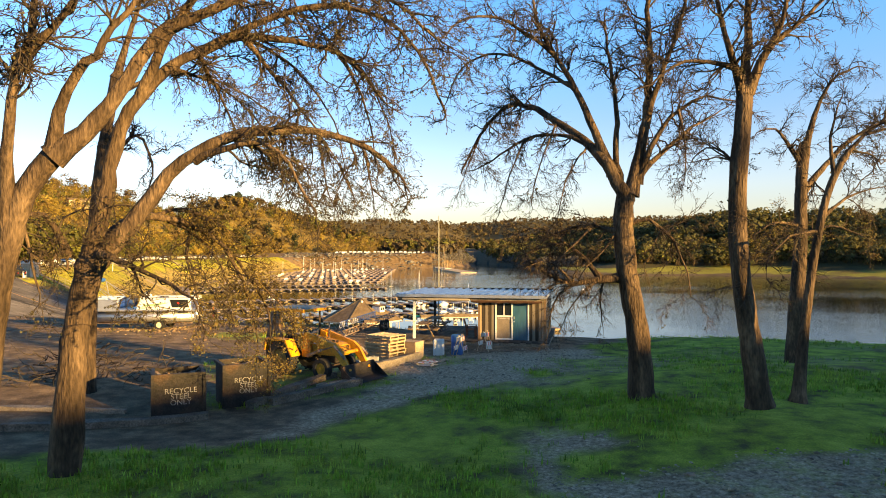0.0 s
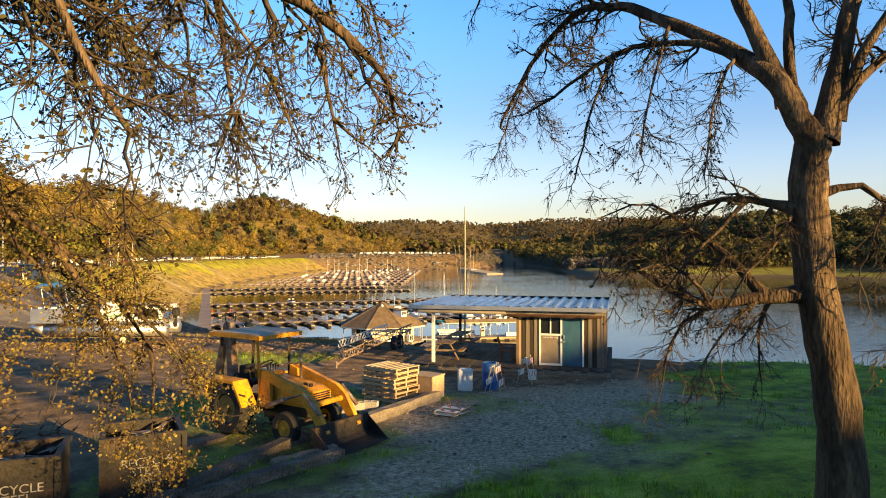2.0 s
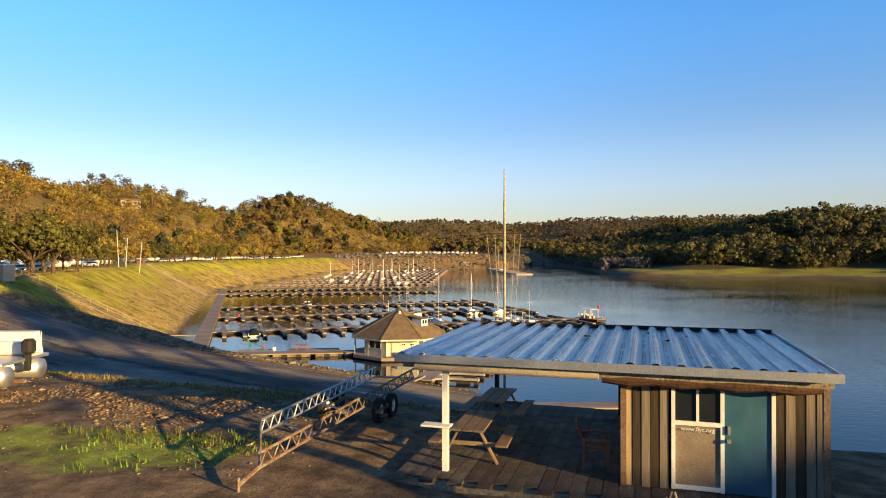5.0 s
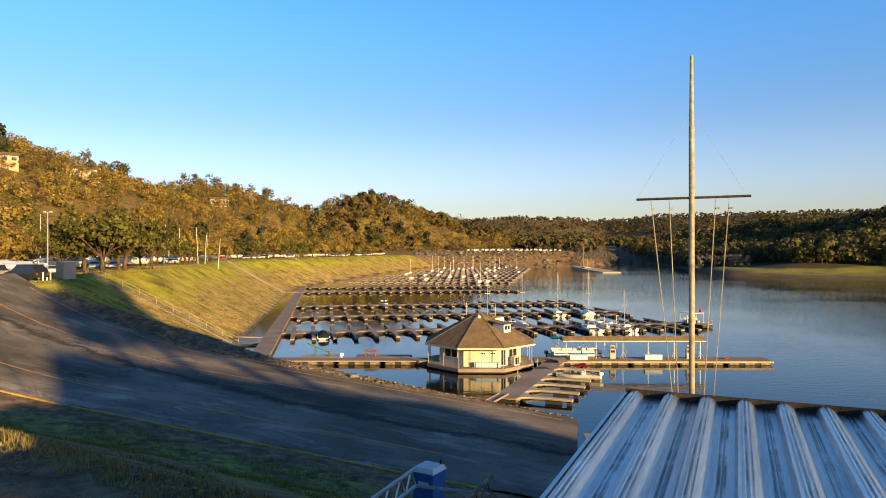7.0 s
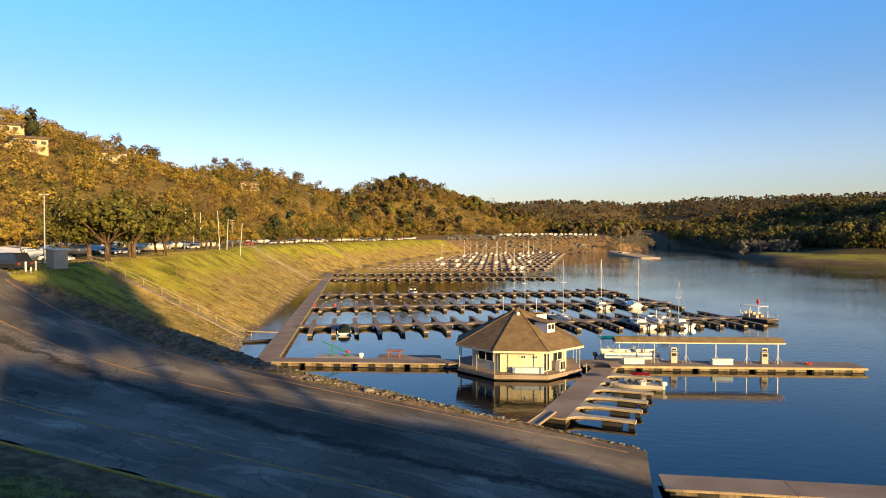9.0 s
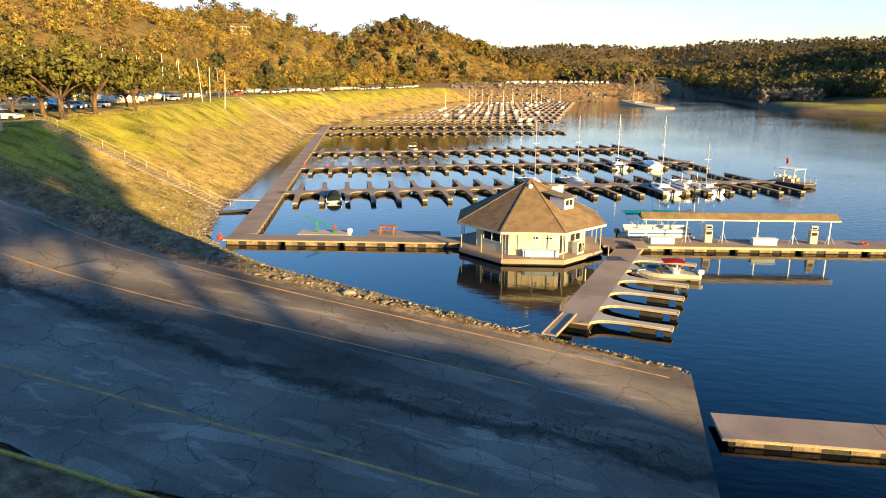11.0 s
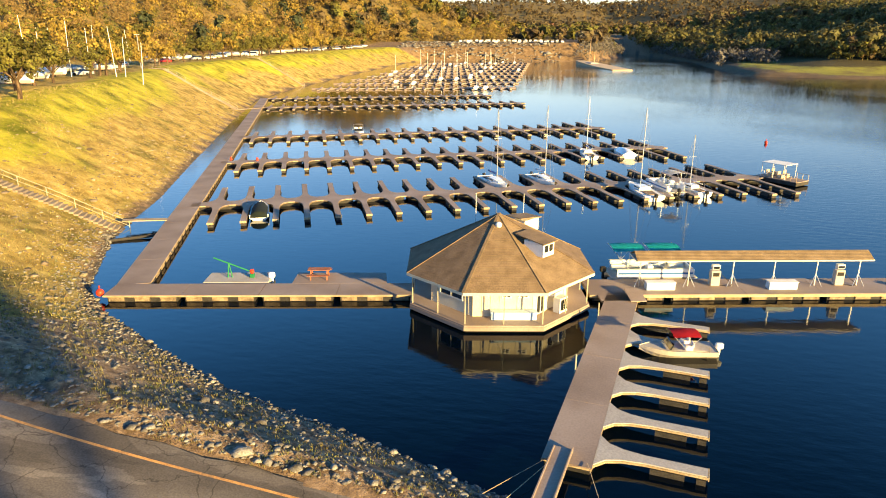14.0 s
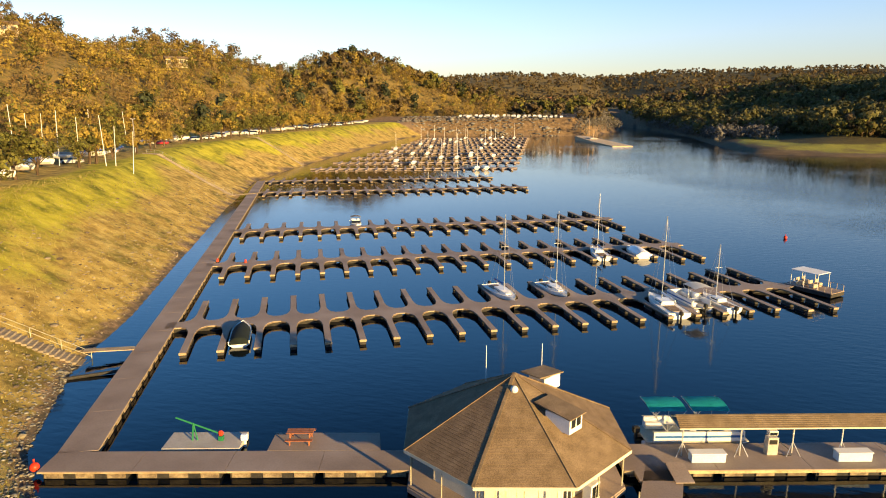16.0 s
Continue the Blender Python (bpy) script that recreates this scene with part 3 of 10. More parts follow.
    am.attribute_name = "w_bank"
    mq = n.new("ShaderNodeMix")
    mq.data_type, mq.blend_type = "RGBA", "MULTIPLY"
    l.new(am.outputs["Fac"], mq.inputs[0])
    l.new(out, mq.inputs[6])
    l.new(mo, mq.inputs[7])
    out = mq.outputs[2]
    # fine speckle
    sp, fsp = noise_ramp(28.0, [(0.72, 0.72, 0.72), (1.0, 1.0, 1.0), (1.3, 1.28, 1.25)], 4)
    mm = n.new("ShaderNodeMix")
    mm.data_type, mm.blend_type = "RGBA", "MULTIPLY"
    mm.inputs[0].default_value = 1.0
    l.new(out, mm.inputs[6])
    l.new(sp, mm.inputs[7])
    l.new(mm.outputs[2], b.inputs["Base Color"])
    bp = n.new("ShaderNodeBump")
    bp.inputs["Strength"].default_value = 0.8
    bp.inputs["Distance"].default_value = 0.12
    ad = n.new("ShaderNodeMath")
    l.new(f0, ad.inputs[0])
    l.new(f2, ad.inputs[1])
    l.new(ad.outputs[0], bp.inputs["Height"])
    l.new(bp.outputs[0], b.inputs["Normal"])
    return m


ground_me.materials.append(ground_material())
tagged(new("ground", ground_me), "uneven earth with green grass, gravel and dry golden bank grass", "ground", kind="structure")

# ---- water ----
def water_material():
    m = bpy.data.materials.new("lake_water")
    m.use_nodes = True
    n, l = m.node_tree.nodes, m.node_tree.links
    b = n["Principled BSDF"]
    b.inputs["Base Color"].default_value = (0.0001, 0.0022, 0.007, 1)
    b.inputs["Roughness"].default_value = 0.05
    b.inputs["IOR"].default_value = 1.33
    b.inputs["Specular IOR Level"].default_value = 0.5
    b.inputs["Specular Tint"].default_value = (0.7, 0.92, 1.0, 1)
    pos = n.new("ShaderNodeNewGeometry").outputs["Position"]
    t1 = n.new("ShaderNodeTexNoise")
    t1.inputs["Scale"].default_value = 1.1
    t1.inputs["Detail"].default_value = 5
    mp = n.new("ShaderNodeMapping")
    mp.inputs["Rotation"].default_value = (0, 0, 0.5)
    mp.inputs["Scale"].default_value = (0.55, 1.3, 1)
    l.new(pos, mp.inputs["Vector"])
    l.new(mp.outputs[0], t1.inputs["Vector"])
    t2 = n.new("ShaderNodeTexNoise")
    t2.inputs["Scale"].default_value = 0.02
    t2.inputs["Detail"].default_value = 3
    l.new(pos, t2.inputs["Vector"])
    mr = n.new("ShaderNodeMapRange")
    mr.inputs["From Min"].default_value = 0.4
    mr.inputs["From Max"].default_value = 0.65
    mr.inputs["To Min"].default_value = 0.16
    mr.inputs["To Max"].default_value = 0.42
    l.new(t2.outputs["Fac"], mr.inputs["Value"])
    # open water beyond the docks is ruffled
    sx = n.new("ShaderNodeSeparateXYZ")
    l.new(pos, sx.inputs[0])
    reach = n.new("ShaderNodeMath")
    reach.operation = "MULTIPLY_ADD"
    l.new(sx.outputs["Y"], reach.inputs[0])
    reach.inputs[1].default_value = 0.12
    l.new(sx.outputs["X"], reach.inputs[2])
    ruf = n.new("ShaderNodeMapRange")
    ruf.interpolation_type = "SMOOTHSTEP"
    ruf.inputs["From Min"].default_value = 15
    ruf.inputs["From Max"].default_value = 75
    ruf.inputs["To Min"].default_value = 1.0
    ruf.inputs["To Max"].default_value = 3.2
    l.new(reach.outputs[0], ruf.inputs["Value"])
    both = n.new("ShaderNodeMath")
    both.operation = "MULTIPLY"
    l.new(mr.outputs[0], both.inputs[0])
    l.new(ruf.outputs[0], both.inputs[1])
    bp = n.new("ShaderNodeBump")
    bp.inputs["Distance"].default_value = 0.05
    l.new(both.outputs[0], bp.inputs["Strength"])
    l.new(t1.outputs["Fac"], bp.inputs["Height"])
    l.new(bp.outputs[0], b.inputs["Normal"])
    return m


bm = B()
lv = [bm.verts.new((x, y, 0.0)) for x, y in ((-700, 40), (700, 40), (700, 1100), (-700, 1100))]
bm.faces.new(lv)
solid("water", bm, water_material(), "calm dark blue lake water with faint ripples", "water", kind="structure")

# ---- boat ramp ----
def asphalt_material():
    m = material("cracked_asphalt", [(0.094, 0.081, 0.067), (0.13, 0.112, 0.093), (0.172, 0.15, 0.126)], 0.22, 14, 0.9, bump=0.2, coords="World", fine_amount=0.25)
    n, l = m.node_tree.nodes, m.node_tree.links
    b = n["Principled BSDF"]
    src = b.inputs["Base Color"].links[0].from_socket
    pos = n.new("ShaderNodeNewGeometry").outputs["Position"]
    w = n.new("ShaderNodeTexNoise")
    w.inputs["Scale"].default_value = 0.6
    w.inputs["Detail"].default_value = 5
    l.new(pos, w.inputs["Vector"])
    addv = n.new("ShaderNodeVectorMath")
    addv.operation = "MULTIPLY_ADD"
    l.new(w.outputs["Color"], addv.inputs[0])
    addv.inputs[1].default_value = (2.2, 2.2, 0)
    l.new(pos, addv.inputs[2])
    v = n.new("ShaderNodeTexVoronoi")
    v.feature = "DISTANCE_TO_EDGE"
    v.inputs["Scale"].default_value = 0.4
    l.new(addv.outputs[0], v.inputs["Vector"])
    mr = n.new("ShaderNodeMapRange")
    mr.inputs["From Min"].default_value = 0.002
    mr.inputs["From Max"].default_value = 0.013
    mr.inputs["To Min"].default_value = 0.5
    mr.inputs["To Max"].default_value = 1.0
    l.new(v.outputs["Distance"], mr.inputs["Value"])
    # broad patches and stains
    t = n.new("ShaderNodeTexNoise")
    t.inputs["Scale"].default_value = 0.09
    t.inputs["Detail"].default_value = 7
    mp = n.new("ShaderNodeMapping")
    mp.inputs["Scale"].default_value = (0.45, 1.6, 1)
    l.new(pos, mp.inputs["Vector"])
    l.new(mp.outputs[0], t.inputs["Vector"])
    m2 = n.new("ShaderNodeMapRange")
    m2.inputs["From Min"].default_value = 0.38
    m2.inputs["From Max"].default_value = 0.62
    m2.inputs["To Min"].default_value = 0.62
    m2.inputs["To Max"].default_value = 1.35
    l.new(t.outputs["Fac"], m2.inputs["Value"])
    mu = n.new("ShaderNodeMath")
    mu.operation = "MULTIPLY"
    l.new(mr.outputs[0], mu.inputs[0])
    l.new(m2.outputs[0], mu.inputs[1])
    # tar-dark seam along the middle, paler worn lane on its near side
    sx = n.new("ShaderNodeSeparateXYZ")
    l.new(pos, sx.inputs[0])

    def calc(op, a, b_, c=None):
        nd = n.new("ShaderNodeMath")
        nd.operation = op
        for i, val in enumerate((a, b_, c)):
            if val is None:
                continue
            if isinstance(val, (int, float)):
                nd.inputs[i].default_value = val
            else:
                l.new(val, nd.inputs[i])
        return nd.outputs[0]

    bend = calc("MULTIPLY", calc("MAXIMUM", calc("MULTIPLY_ADD", sx.outputs["X"], -1.0, -22.0), 0.0), 0.15)
    off = calc("SUBTRACT", calc("SUBTRACT", sx.outputs["Y"], 79.0), bend)
    off = calc("MULTIPLY_ADD", calc("SUBTRACT", w.outputs["Fac"], 0.5), 3.0, off)

    def ease(val, a, b_, lo, hi):
        q = n.new("ShaderNodeMapRange")
        q.interpolation_type = "SMOOTHSTEP"
        q.inputs["From Min"].default_value = a
        q.inputs["From Max"].default_value = b_
        q.inputs["To Min"].default_value = lo
        q.inputs["To Max"].default_value = hi
        l.new(val, q.inputs["Value"])
        return q.outputs[0]

    seam = ease(calc("ABSOLUTE", off, 0.0), 0.12, 0.62, 0.4, 1.0)
    pale = ease(off, -1.2, -0.4, 1.4, 1.0)
    # close network of cracks beside the seam
    v2 = n.new("ShaderNodeTexVoronoi")
    v2.feature = "DISTANCE_TO_EDGE"
    v2.inputs["Scale"].default_value = 1.9
    l.new(addv.outputs[0], v2.inputs["Vector"])
    fine = ease(v2.outputs["Distance"], 0.01, 0.045, 0.3, 1.0)
    where = ease(calc("ABSOLUTE", calc("SUBTRACT", off, 0.5), 0.0), 0.7, 1.9, 1.0, 0.0)
    where = calc("MULTIPLY", where, ease(t.outputs["Fac"], 0.4, 0.5, 0.1, 1.0))
    fine = calc("ADD", 1.0, calc("MULTIPLY", where, calc("SUBTRACT", fine, 1.0)))
    # torn pale scuffs of worn surface
    t3 = n.new("ShaderNodeTexNoise")
    t3.inputs["Scale"].default_value = 0.42
    t3.inputs["Detail"].default_value = 6
    t3.inputs["Distortion"].default_value = 0.6
    l.new(mp.outputs[0], t3.inputs["Vector"])
    scuff = ease(t3.outputs["Fac"], 0.56, 0.585, 1.0, 1.45)
    worn = ease(t3.outputs["Fac"], 0.36, 0.40, 0.8, 1.0)
    seam = calc("MULTIPLY", calc("MULTIPLY", seam, fine), calc("MULTIPLY", scuff, worn))
    mu_old = mu
    mu = n.new("ShaderNodeMath")
    mu.operation = "MULTIPLY"
    l.new(mu_old.outputs[0], mu.inputs[0])
    l.new(calc("MULTIPLY", seam, pale), mu.inputs[1])
    mx = n.new("ShaderNodeMix")
    mx.data_type, mx.blend_type = "RGBA", "MULTIPLY"
    mx.inputs[0].default_value = 1.0
    l.new(src, mx.inputs[6])
    l.new(mu.outputs[0], mx.inputs[7])
    l.new(mx.outputs[2], b.inputs["Base Color"])
    return m


M_asphalt = asphalt_material()


def strip(name, xs, y0, y1, lift, mat, depth=0.0):
    """A sheet along the ramp between two edge curves y0(x), y1(x)."""
    rows = 14 if depth else 1
    vs, fs = [], []
    for x in xs:
        for j in range(rows + 1):
            y = y0(x) + (y1(x) - y0(x)) * j / rows
            vs.append((x, y, float(ramp_z(np.array(x))) + lift))
    for i in range(len(xs) - 1):
        for j in range(rows):
            a = i * (rows + 1) + j
            fs.append((a, a + rows + 1, a + rows + 2, a + 1))
    return arr_mesh(name, vs, fs, mat)


rx = np.arange(-64, -1.9, 1.0)
ramp = tagged(new("road", strip("road", rx, lambda x: 69.8 + 0.35 * math.sin(x * 0.9), lambda x: float(ramp_far(np.array(x))) + 0.12 * math.sin(x * 1.7), 0.0, M_asphalt, 1.0)), "cracked grey asphalt boat ramp sloping into the lake", "road", kind="structure")


def painted(name, x0, x1, yf, w, mat):
    ob = new(name, strip(name, np.arange(x0, x1 + 0.01, 0.8), lambda x: yf(x) - w / 2, lambda x: yf(x) + w / 2, 0.006, mat))
    ob.parent = ramp
    return ob


painted("lane_line", -60, -2.6, lambda x: float(ramp_far(np.array(x))) - 1.0, 0.13, M_line_yellow)
painted("lane_line", -60, -9.2, lambda x: 83.4 + 0.0035 * max(0, -x - 26) ** 2, 0.12, M_line_yellow)
painted("lane_line", -9.0, -4.4, lambda x: 83.4, 0.10, M_line_white)
painted("lane_line", -60, -10, lambda x: 74.2 + 0.0015 * max(0, -x - 30) ** 2, 0.16, M_line_yellow)
# kerb on the near edge
bm = B()
for i in range(46):
    x0 = -60 + i * 1.15
    x1 = x0 + 1.12
    z0, z1 = float(ramp_z(np.array(x0))), float(ramp_z(np.array(x1)))
    ya, yb = 69.7 + 0.02 * math.sin(x0), 69.7 + 0.02 * math.sin(x1)
    beam(bm, (x0, ya, z0 + 0.02), (x1, yb, z1 + 0.02), 0.14, 0.12)
kerb = solid("kerb", bm, material("yellow_kerb_paint", [(0.50, 0.29, 0.05), (0.62, 0.38, 0.08), (0.32, 0.25, 0.15)], 1.5, 18, 0.85, coords="World"), "worn yellow painted concrete kerb along the ramp", "kerb", kind="structure")

# ---- marina docks ----
DECK = 0.55


def dock_layers(pts, top=DECK, thick=0.09, trim=None):
    """Decking, rub rail and float of one dock panel as three meshes."""
    k = len(pts)
    cx, cy = sum(p[0] for p in pts) / k, sum(p[1] for p in pts) / k
    grow = lambda d: [(cx + (x - cx) * (1 + d / math.hypot(x - cx, y - cy)), cy + (y - cy) * (1 + d / math.hypot(x - cx, y - cy))) for x, y in pts]
    out = []
    for nm, ring, z0, z1, mt in (("dock_panel", pts, top - 0.05, top, M_dock), ("rub_rail", grow(0.02), top - 0.05 - thick, top - 0.055, trim or M_dock_trim), ("float", grow(-0.3), -0.15, top - 0.06 - thick, M_dock_float)):
        bm = B()
        prism(bm, ring, z0, z1)
        out.append(finish(nm, bm, mt))
    return out


def dock_mesh(name, pts, top=DECK, thick=0.09, floats=True):
    """A floating dock panel on a plan polygon: decking, rub rail and black floats."""
    bm = B()
    k = len(pts)
    cx, cy = sum(p[0] for p in pts) / k, sum(p[1] for p in pts) / k
    prism(bm, pts, top - 0.05, top)
    n1 = len(bm.faces)
    def shrunk(d):
        out = []
        for x, y in pts:
            r = math.hypot(x - cx, y - cy)
            f = max(0.0, 1 - d / r)
            out.append((cx + (x - cx) * f, cy + (y - cy) * f))
        return out
    prism(bm, shrunk(-0.02), top - 0.05 - thick, top - 0.055)
    n2 = len(bm.faces)
    if floats:
        prism(bm, shrunk(0.25), -0.15, top - 0.06 - thick)
    me = bpy.data.meshes.new(name)
    bm.faces.ensure_lookup_table()
    for i, f in enumerate(bm.faces):
        f.material_index = 0 if i < n1 else (1 if i < n2 else 2)
    bmesh.ops.recalc_face_normals(bm, faces=bm.faces)
    bm.to_mesh(me)
    bm.free()
    for mt in (M_dock, M_dock_trim, M_dock_float):
        me.materials.append(mt)
    return me


def finger_mesh(name, length):
    h = 0.31
    prof = [(h, length), (h, 2.2), (h + 0.12, 1.2), (h + 0.38, 0.5), (h + 0.95, 0.0)]
    pts = prof + [(-x, y) for x, y in prof[::-1]]
    bm = B()
    prism(bm, pts, DECK - 0.06, DECK)
    n1 = len(bm.faces)
    prism(bm, [(x * 1.03 + (0.02 if x > 0 else -0.02), y if y < length else y + 0.03) for x, y in pts], DECK - 0.17, DECK - 0.065)
    n2 = len(bm.faces)
    for y0 in np.arange(2.4, length - 0.6, 2.2):
        box(bm, (0, y0 + 0.8, 0.05), (0.54, 1.5, 0.45))
    box(bm, (0, length - 0.25, 0.02), (0.58, 0.4, 0.5))
    n3 = len(bm.faces)
    # tip board in the brighter rail timber, coloured as the lit end
    box(bm, (0, length + 0.04, DECK - 0.12), (2 * h + 0.06, 0.05, 0.22))
    bm.faces.ensure_lookup_table()
    for i, f in enumerate(bm.faces):
        f.material_index = 0 if i < n1 else (1 if i < n2 else (2 if i < n3 else 3))
    bmesh.ops.recalc_face_normals(bm, faces=bm.faces)
    me = bpy.data.meshes.new(name)
    bm.to_mesh(me)
    bm.free()
    for mt in (M_dock, M_finger_side_shaded, M_dock_float, M_dock_trim):
        me.materials.append(mt)
    return me


def quad_dock(name, a, b, width, label, group="", side=0.0, top=DECK, thick=0.09, trim=None):
    """A straight dock from a to b as one thing of joined panels about 6 m long."""
    a, b = Vector((*a, 0)), Vector((*b, 0))
    d = b - a
    n = max(1, round(d.length / 6.0))
    e = thing(name, label, "dock", Matrix.Translation(a) @ Matrix.Rotation(math.atan2(d.y, d.x), 4, "Z"), group)
    step = d.length / n
    board, rail, fl = dock_layers([(0.015, -width / 2 + side), (step - 0.015, -width / 2 + side), (step - 0.015, width / 2 + side), (0.015, width / 2 + side)], top, thick, trim)
    bm = B()
    box(bm, (0, 0, (top - 0.07 - thick + 0.06) / 2), (1.15, width - 0.12, top - 0.07 - thick - 0.06))
    block = finish("float_block", bm, M_float_block)
    for i in range(n):
        panel = shared("dock_panel", board, e, Matrix.Translation((i * step, 0, 0)))
        shared("rub_rail", rail, panel)
        shared("float", fl, panel)
        for k in range(3):
            shared("float_block", block, panel, Matrix.Translation((step * (k + 0.5) / 3, side, 0)))
    return e


AX = Vector((-41.0, 112.0, 0))
AV = Vector((-0.362, 0.932, 0))
AU = Vector((0.932, 0.362, 0))
walk_a = quad_dock("main_walkway_dock", (-42.35, 111.62), (-103.4, 264.0), 2.5, "long grey-brown floating walkway dock beside the grassy bank")
walk_b = quad_dock("cross_dock", (-43.35, 110.2), (-20.5, 114.75), 2.45, "grey-brown floating cross dock with pale timber edge")
me = dock_mesh("dock_panel", [(-30.2, 114.12), (-22.89, 115.56), (-23.6, 117.84), (-30.66, 116.5)])
shared("landing_panel", me, walk_b, walk_b.matrix_basis.inverted())

FINGER = finger_mesh("finger", 7.4)
FINGER_LONG = finger_mesh("finger_long", 9.2)
ROWS = [(26.0, 23.3, 74.5, 22, 8.5), (53.2, 22.3, 74.5, 22, 7.6), (80.0, 21.8, 74.5, 22, 7.2), (136.2, 20.8, 74.8, 22, 7.2), (163.6, 20.3, 72.0, 21, 7.2)]
row_frames = []
for v0, ang, length, count, tip in ROWS:
    at = AX + AV * v0 - AU * (1.1 + 0.011 * v0)
    mt = Matrix.Translation(at) @ Matrix.Rotation(radians(ang), 4, "Z")
    row_frames.append(mt)
    e = thing("slip_dock", "grey-brown floating slip dock with flared fingers on both sides", "dock", mt, "rows of slip docks")
    step = (length) / 12
    me = dock_mesh("spine_panel", [(0.01, -0.95), (step - 0.01, -0.95), (step - 0.01, 0.95), (0.01, 0.95)])
    for i in range(12):
        shared("spine_panel", me, e, Matrix.Translation((i * step, 0, 0)))
    for i in range(count):
        x = 2.9 + 3.32 * i
        if x > length - 0.3:
            break
        big = FINGER_LONG if i >= count - 2 and v0 < 100 else FINGER
        sc = (tip - 0.9) / 7.4
        shared("finger", big, e, Matrix.Translation((x, 0.93, 0)) @ Matrix.Diagonal((1, sc if big is FINGER else 0.95, 1, 1)))
        shared("finger", big, e, Matrix.Translation((x, -0.93, 0)) @ Matrix.Rotation(math.pi, 4, "Z") @ Matrix.Diagonal((1, sc if big is FINGER else 0.95, 1, 1)))

# far rows, one mesh
bm = B()
for i in range(10):
    y0 = 305 + i * 26.5
    x0 = -104 - 1.1 * i
    ang = radians(14.5)
    mt = Matrix.Translation((x0, y0, 0)) @ Matrix.Rotation(ang, 4, "Z")
    length = 76
    box(bm, mt @ Vector((length / 2, 0, 0.33)), (length, 1.7, 0.42), 14.5)
    for k in range(21):
        for sgn in (1, -1):
            box(bm, mt @ Vector((3 + 3.5 * k, sgn * 4.2, 0.33)), (0.75, 6.8, 0.42), 14.5)
solid("far_slip_docks", bm, M_dock, "many far rows of floating slip docks in low light", "dock", kind="stuff")

# ---- boat ramp float and finger dock ----
quad_dock("courtesy_dock", (-1.45, 83.5), (12.4, 84.95), 2.3, "tan-decked courtesy dock floating beside the boat ramp", top=0.42)
T0, T1 = Vector((-8.75, 94.9, 0)), Vector((-4.75, 116.9, 0))
tw = quad_dock("finger_dock", T0[:2], T1[:2], 2.3, "pale grey floating dock with six short fingers")
d = (T1 - T0).normalized()
short = finger_mesh("short_finger", 4.9)
short.materials[0] = M_deck_light
short.materials[1] = M_dock_trim
for i in range(6):
    at = 1.6 + i * 3.24
    shared("finger", short, tw, Matrix.Translation((at, -1.13, 0)) @ Matrix.Rotation(math.pi - radians(0), 4, "Z"))
# gangway to the shore and its ropes
bm = B()
beam(bm, (-8.9, 95.9, 0.66), (-9.75, 91.4, 0.85), 0.95, 0.08)
beam(bm, (-9.33, 95.9, 0.70), (-10.18, 91.4, 0.89), 0.06, 0.16)
beam(bm, (-8.47, 95.9, 0.70), (-9.32, 91.4, 0.89), 0.06, 0.16)
solid("gangway", bm, M_dock, "short brown gangway plank from shore to floating dock", "gangway")
for q, (a, b) in enumerate((((-9.6, 95.1, 0.6), (-12.4, 91.6, 0.75)), ((-9.4, 95.0, 0.6), (-11.4, 91.3, 0.8)), ((-7.8, 95.0, 0.6), (-7.4, 92.4, 0.8)))):
    bm = B()
    rod(bm, a, b, 0.014, n=5)
    solid("mooring_rope", bm, M_wood_pale, "taut pale mooring rope from dock to shore", "rope", group="mooring ropes")
# fuel dock
FA, FB = Vector((-7.6, 117.6, 0)), Vector((21.5, 123.6, 0))
fuel = quad_dock("fuel_dock", FA[:2], FB[:2], 3.3, "long tan fuel dock with pale lit timber edge", thick=0.2, trim=M_fuel_edge)
fm = fuel.matrix_basis
F_ANG = math.degrees(math.atan2(FB.y - FA.y, FB.x - FA.x))
me = dock_mesh("dock_panel", [(0.6, -2.8), (3.4, -2.8), (3.4, -1.66), (0.6, -1.66)])
shared("landing_panel", me, fuel, Matrix.Identity(4))
bm = B()
box(bm, fm @ Vector((3.2, -2.3, DECK + 0.24)), (1.15, 2.0, 0.06), F_ANG, Matrix.Rotation(radians(6), 4, "X"))
solid("access_plate", bm, M_dock, "brown hinged access plate between two docks", "ramp plate")


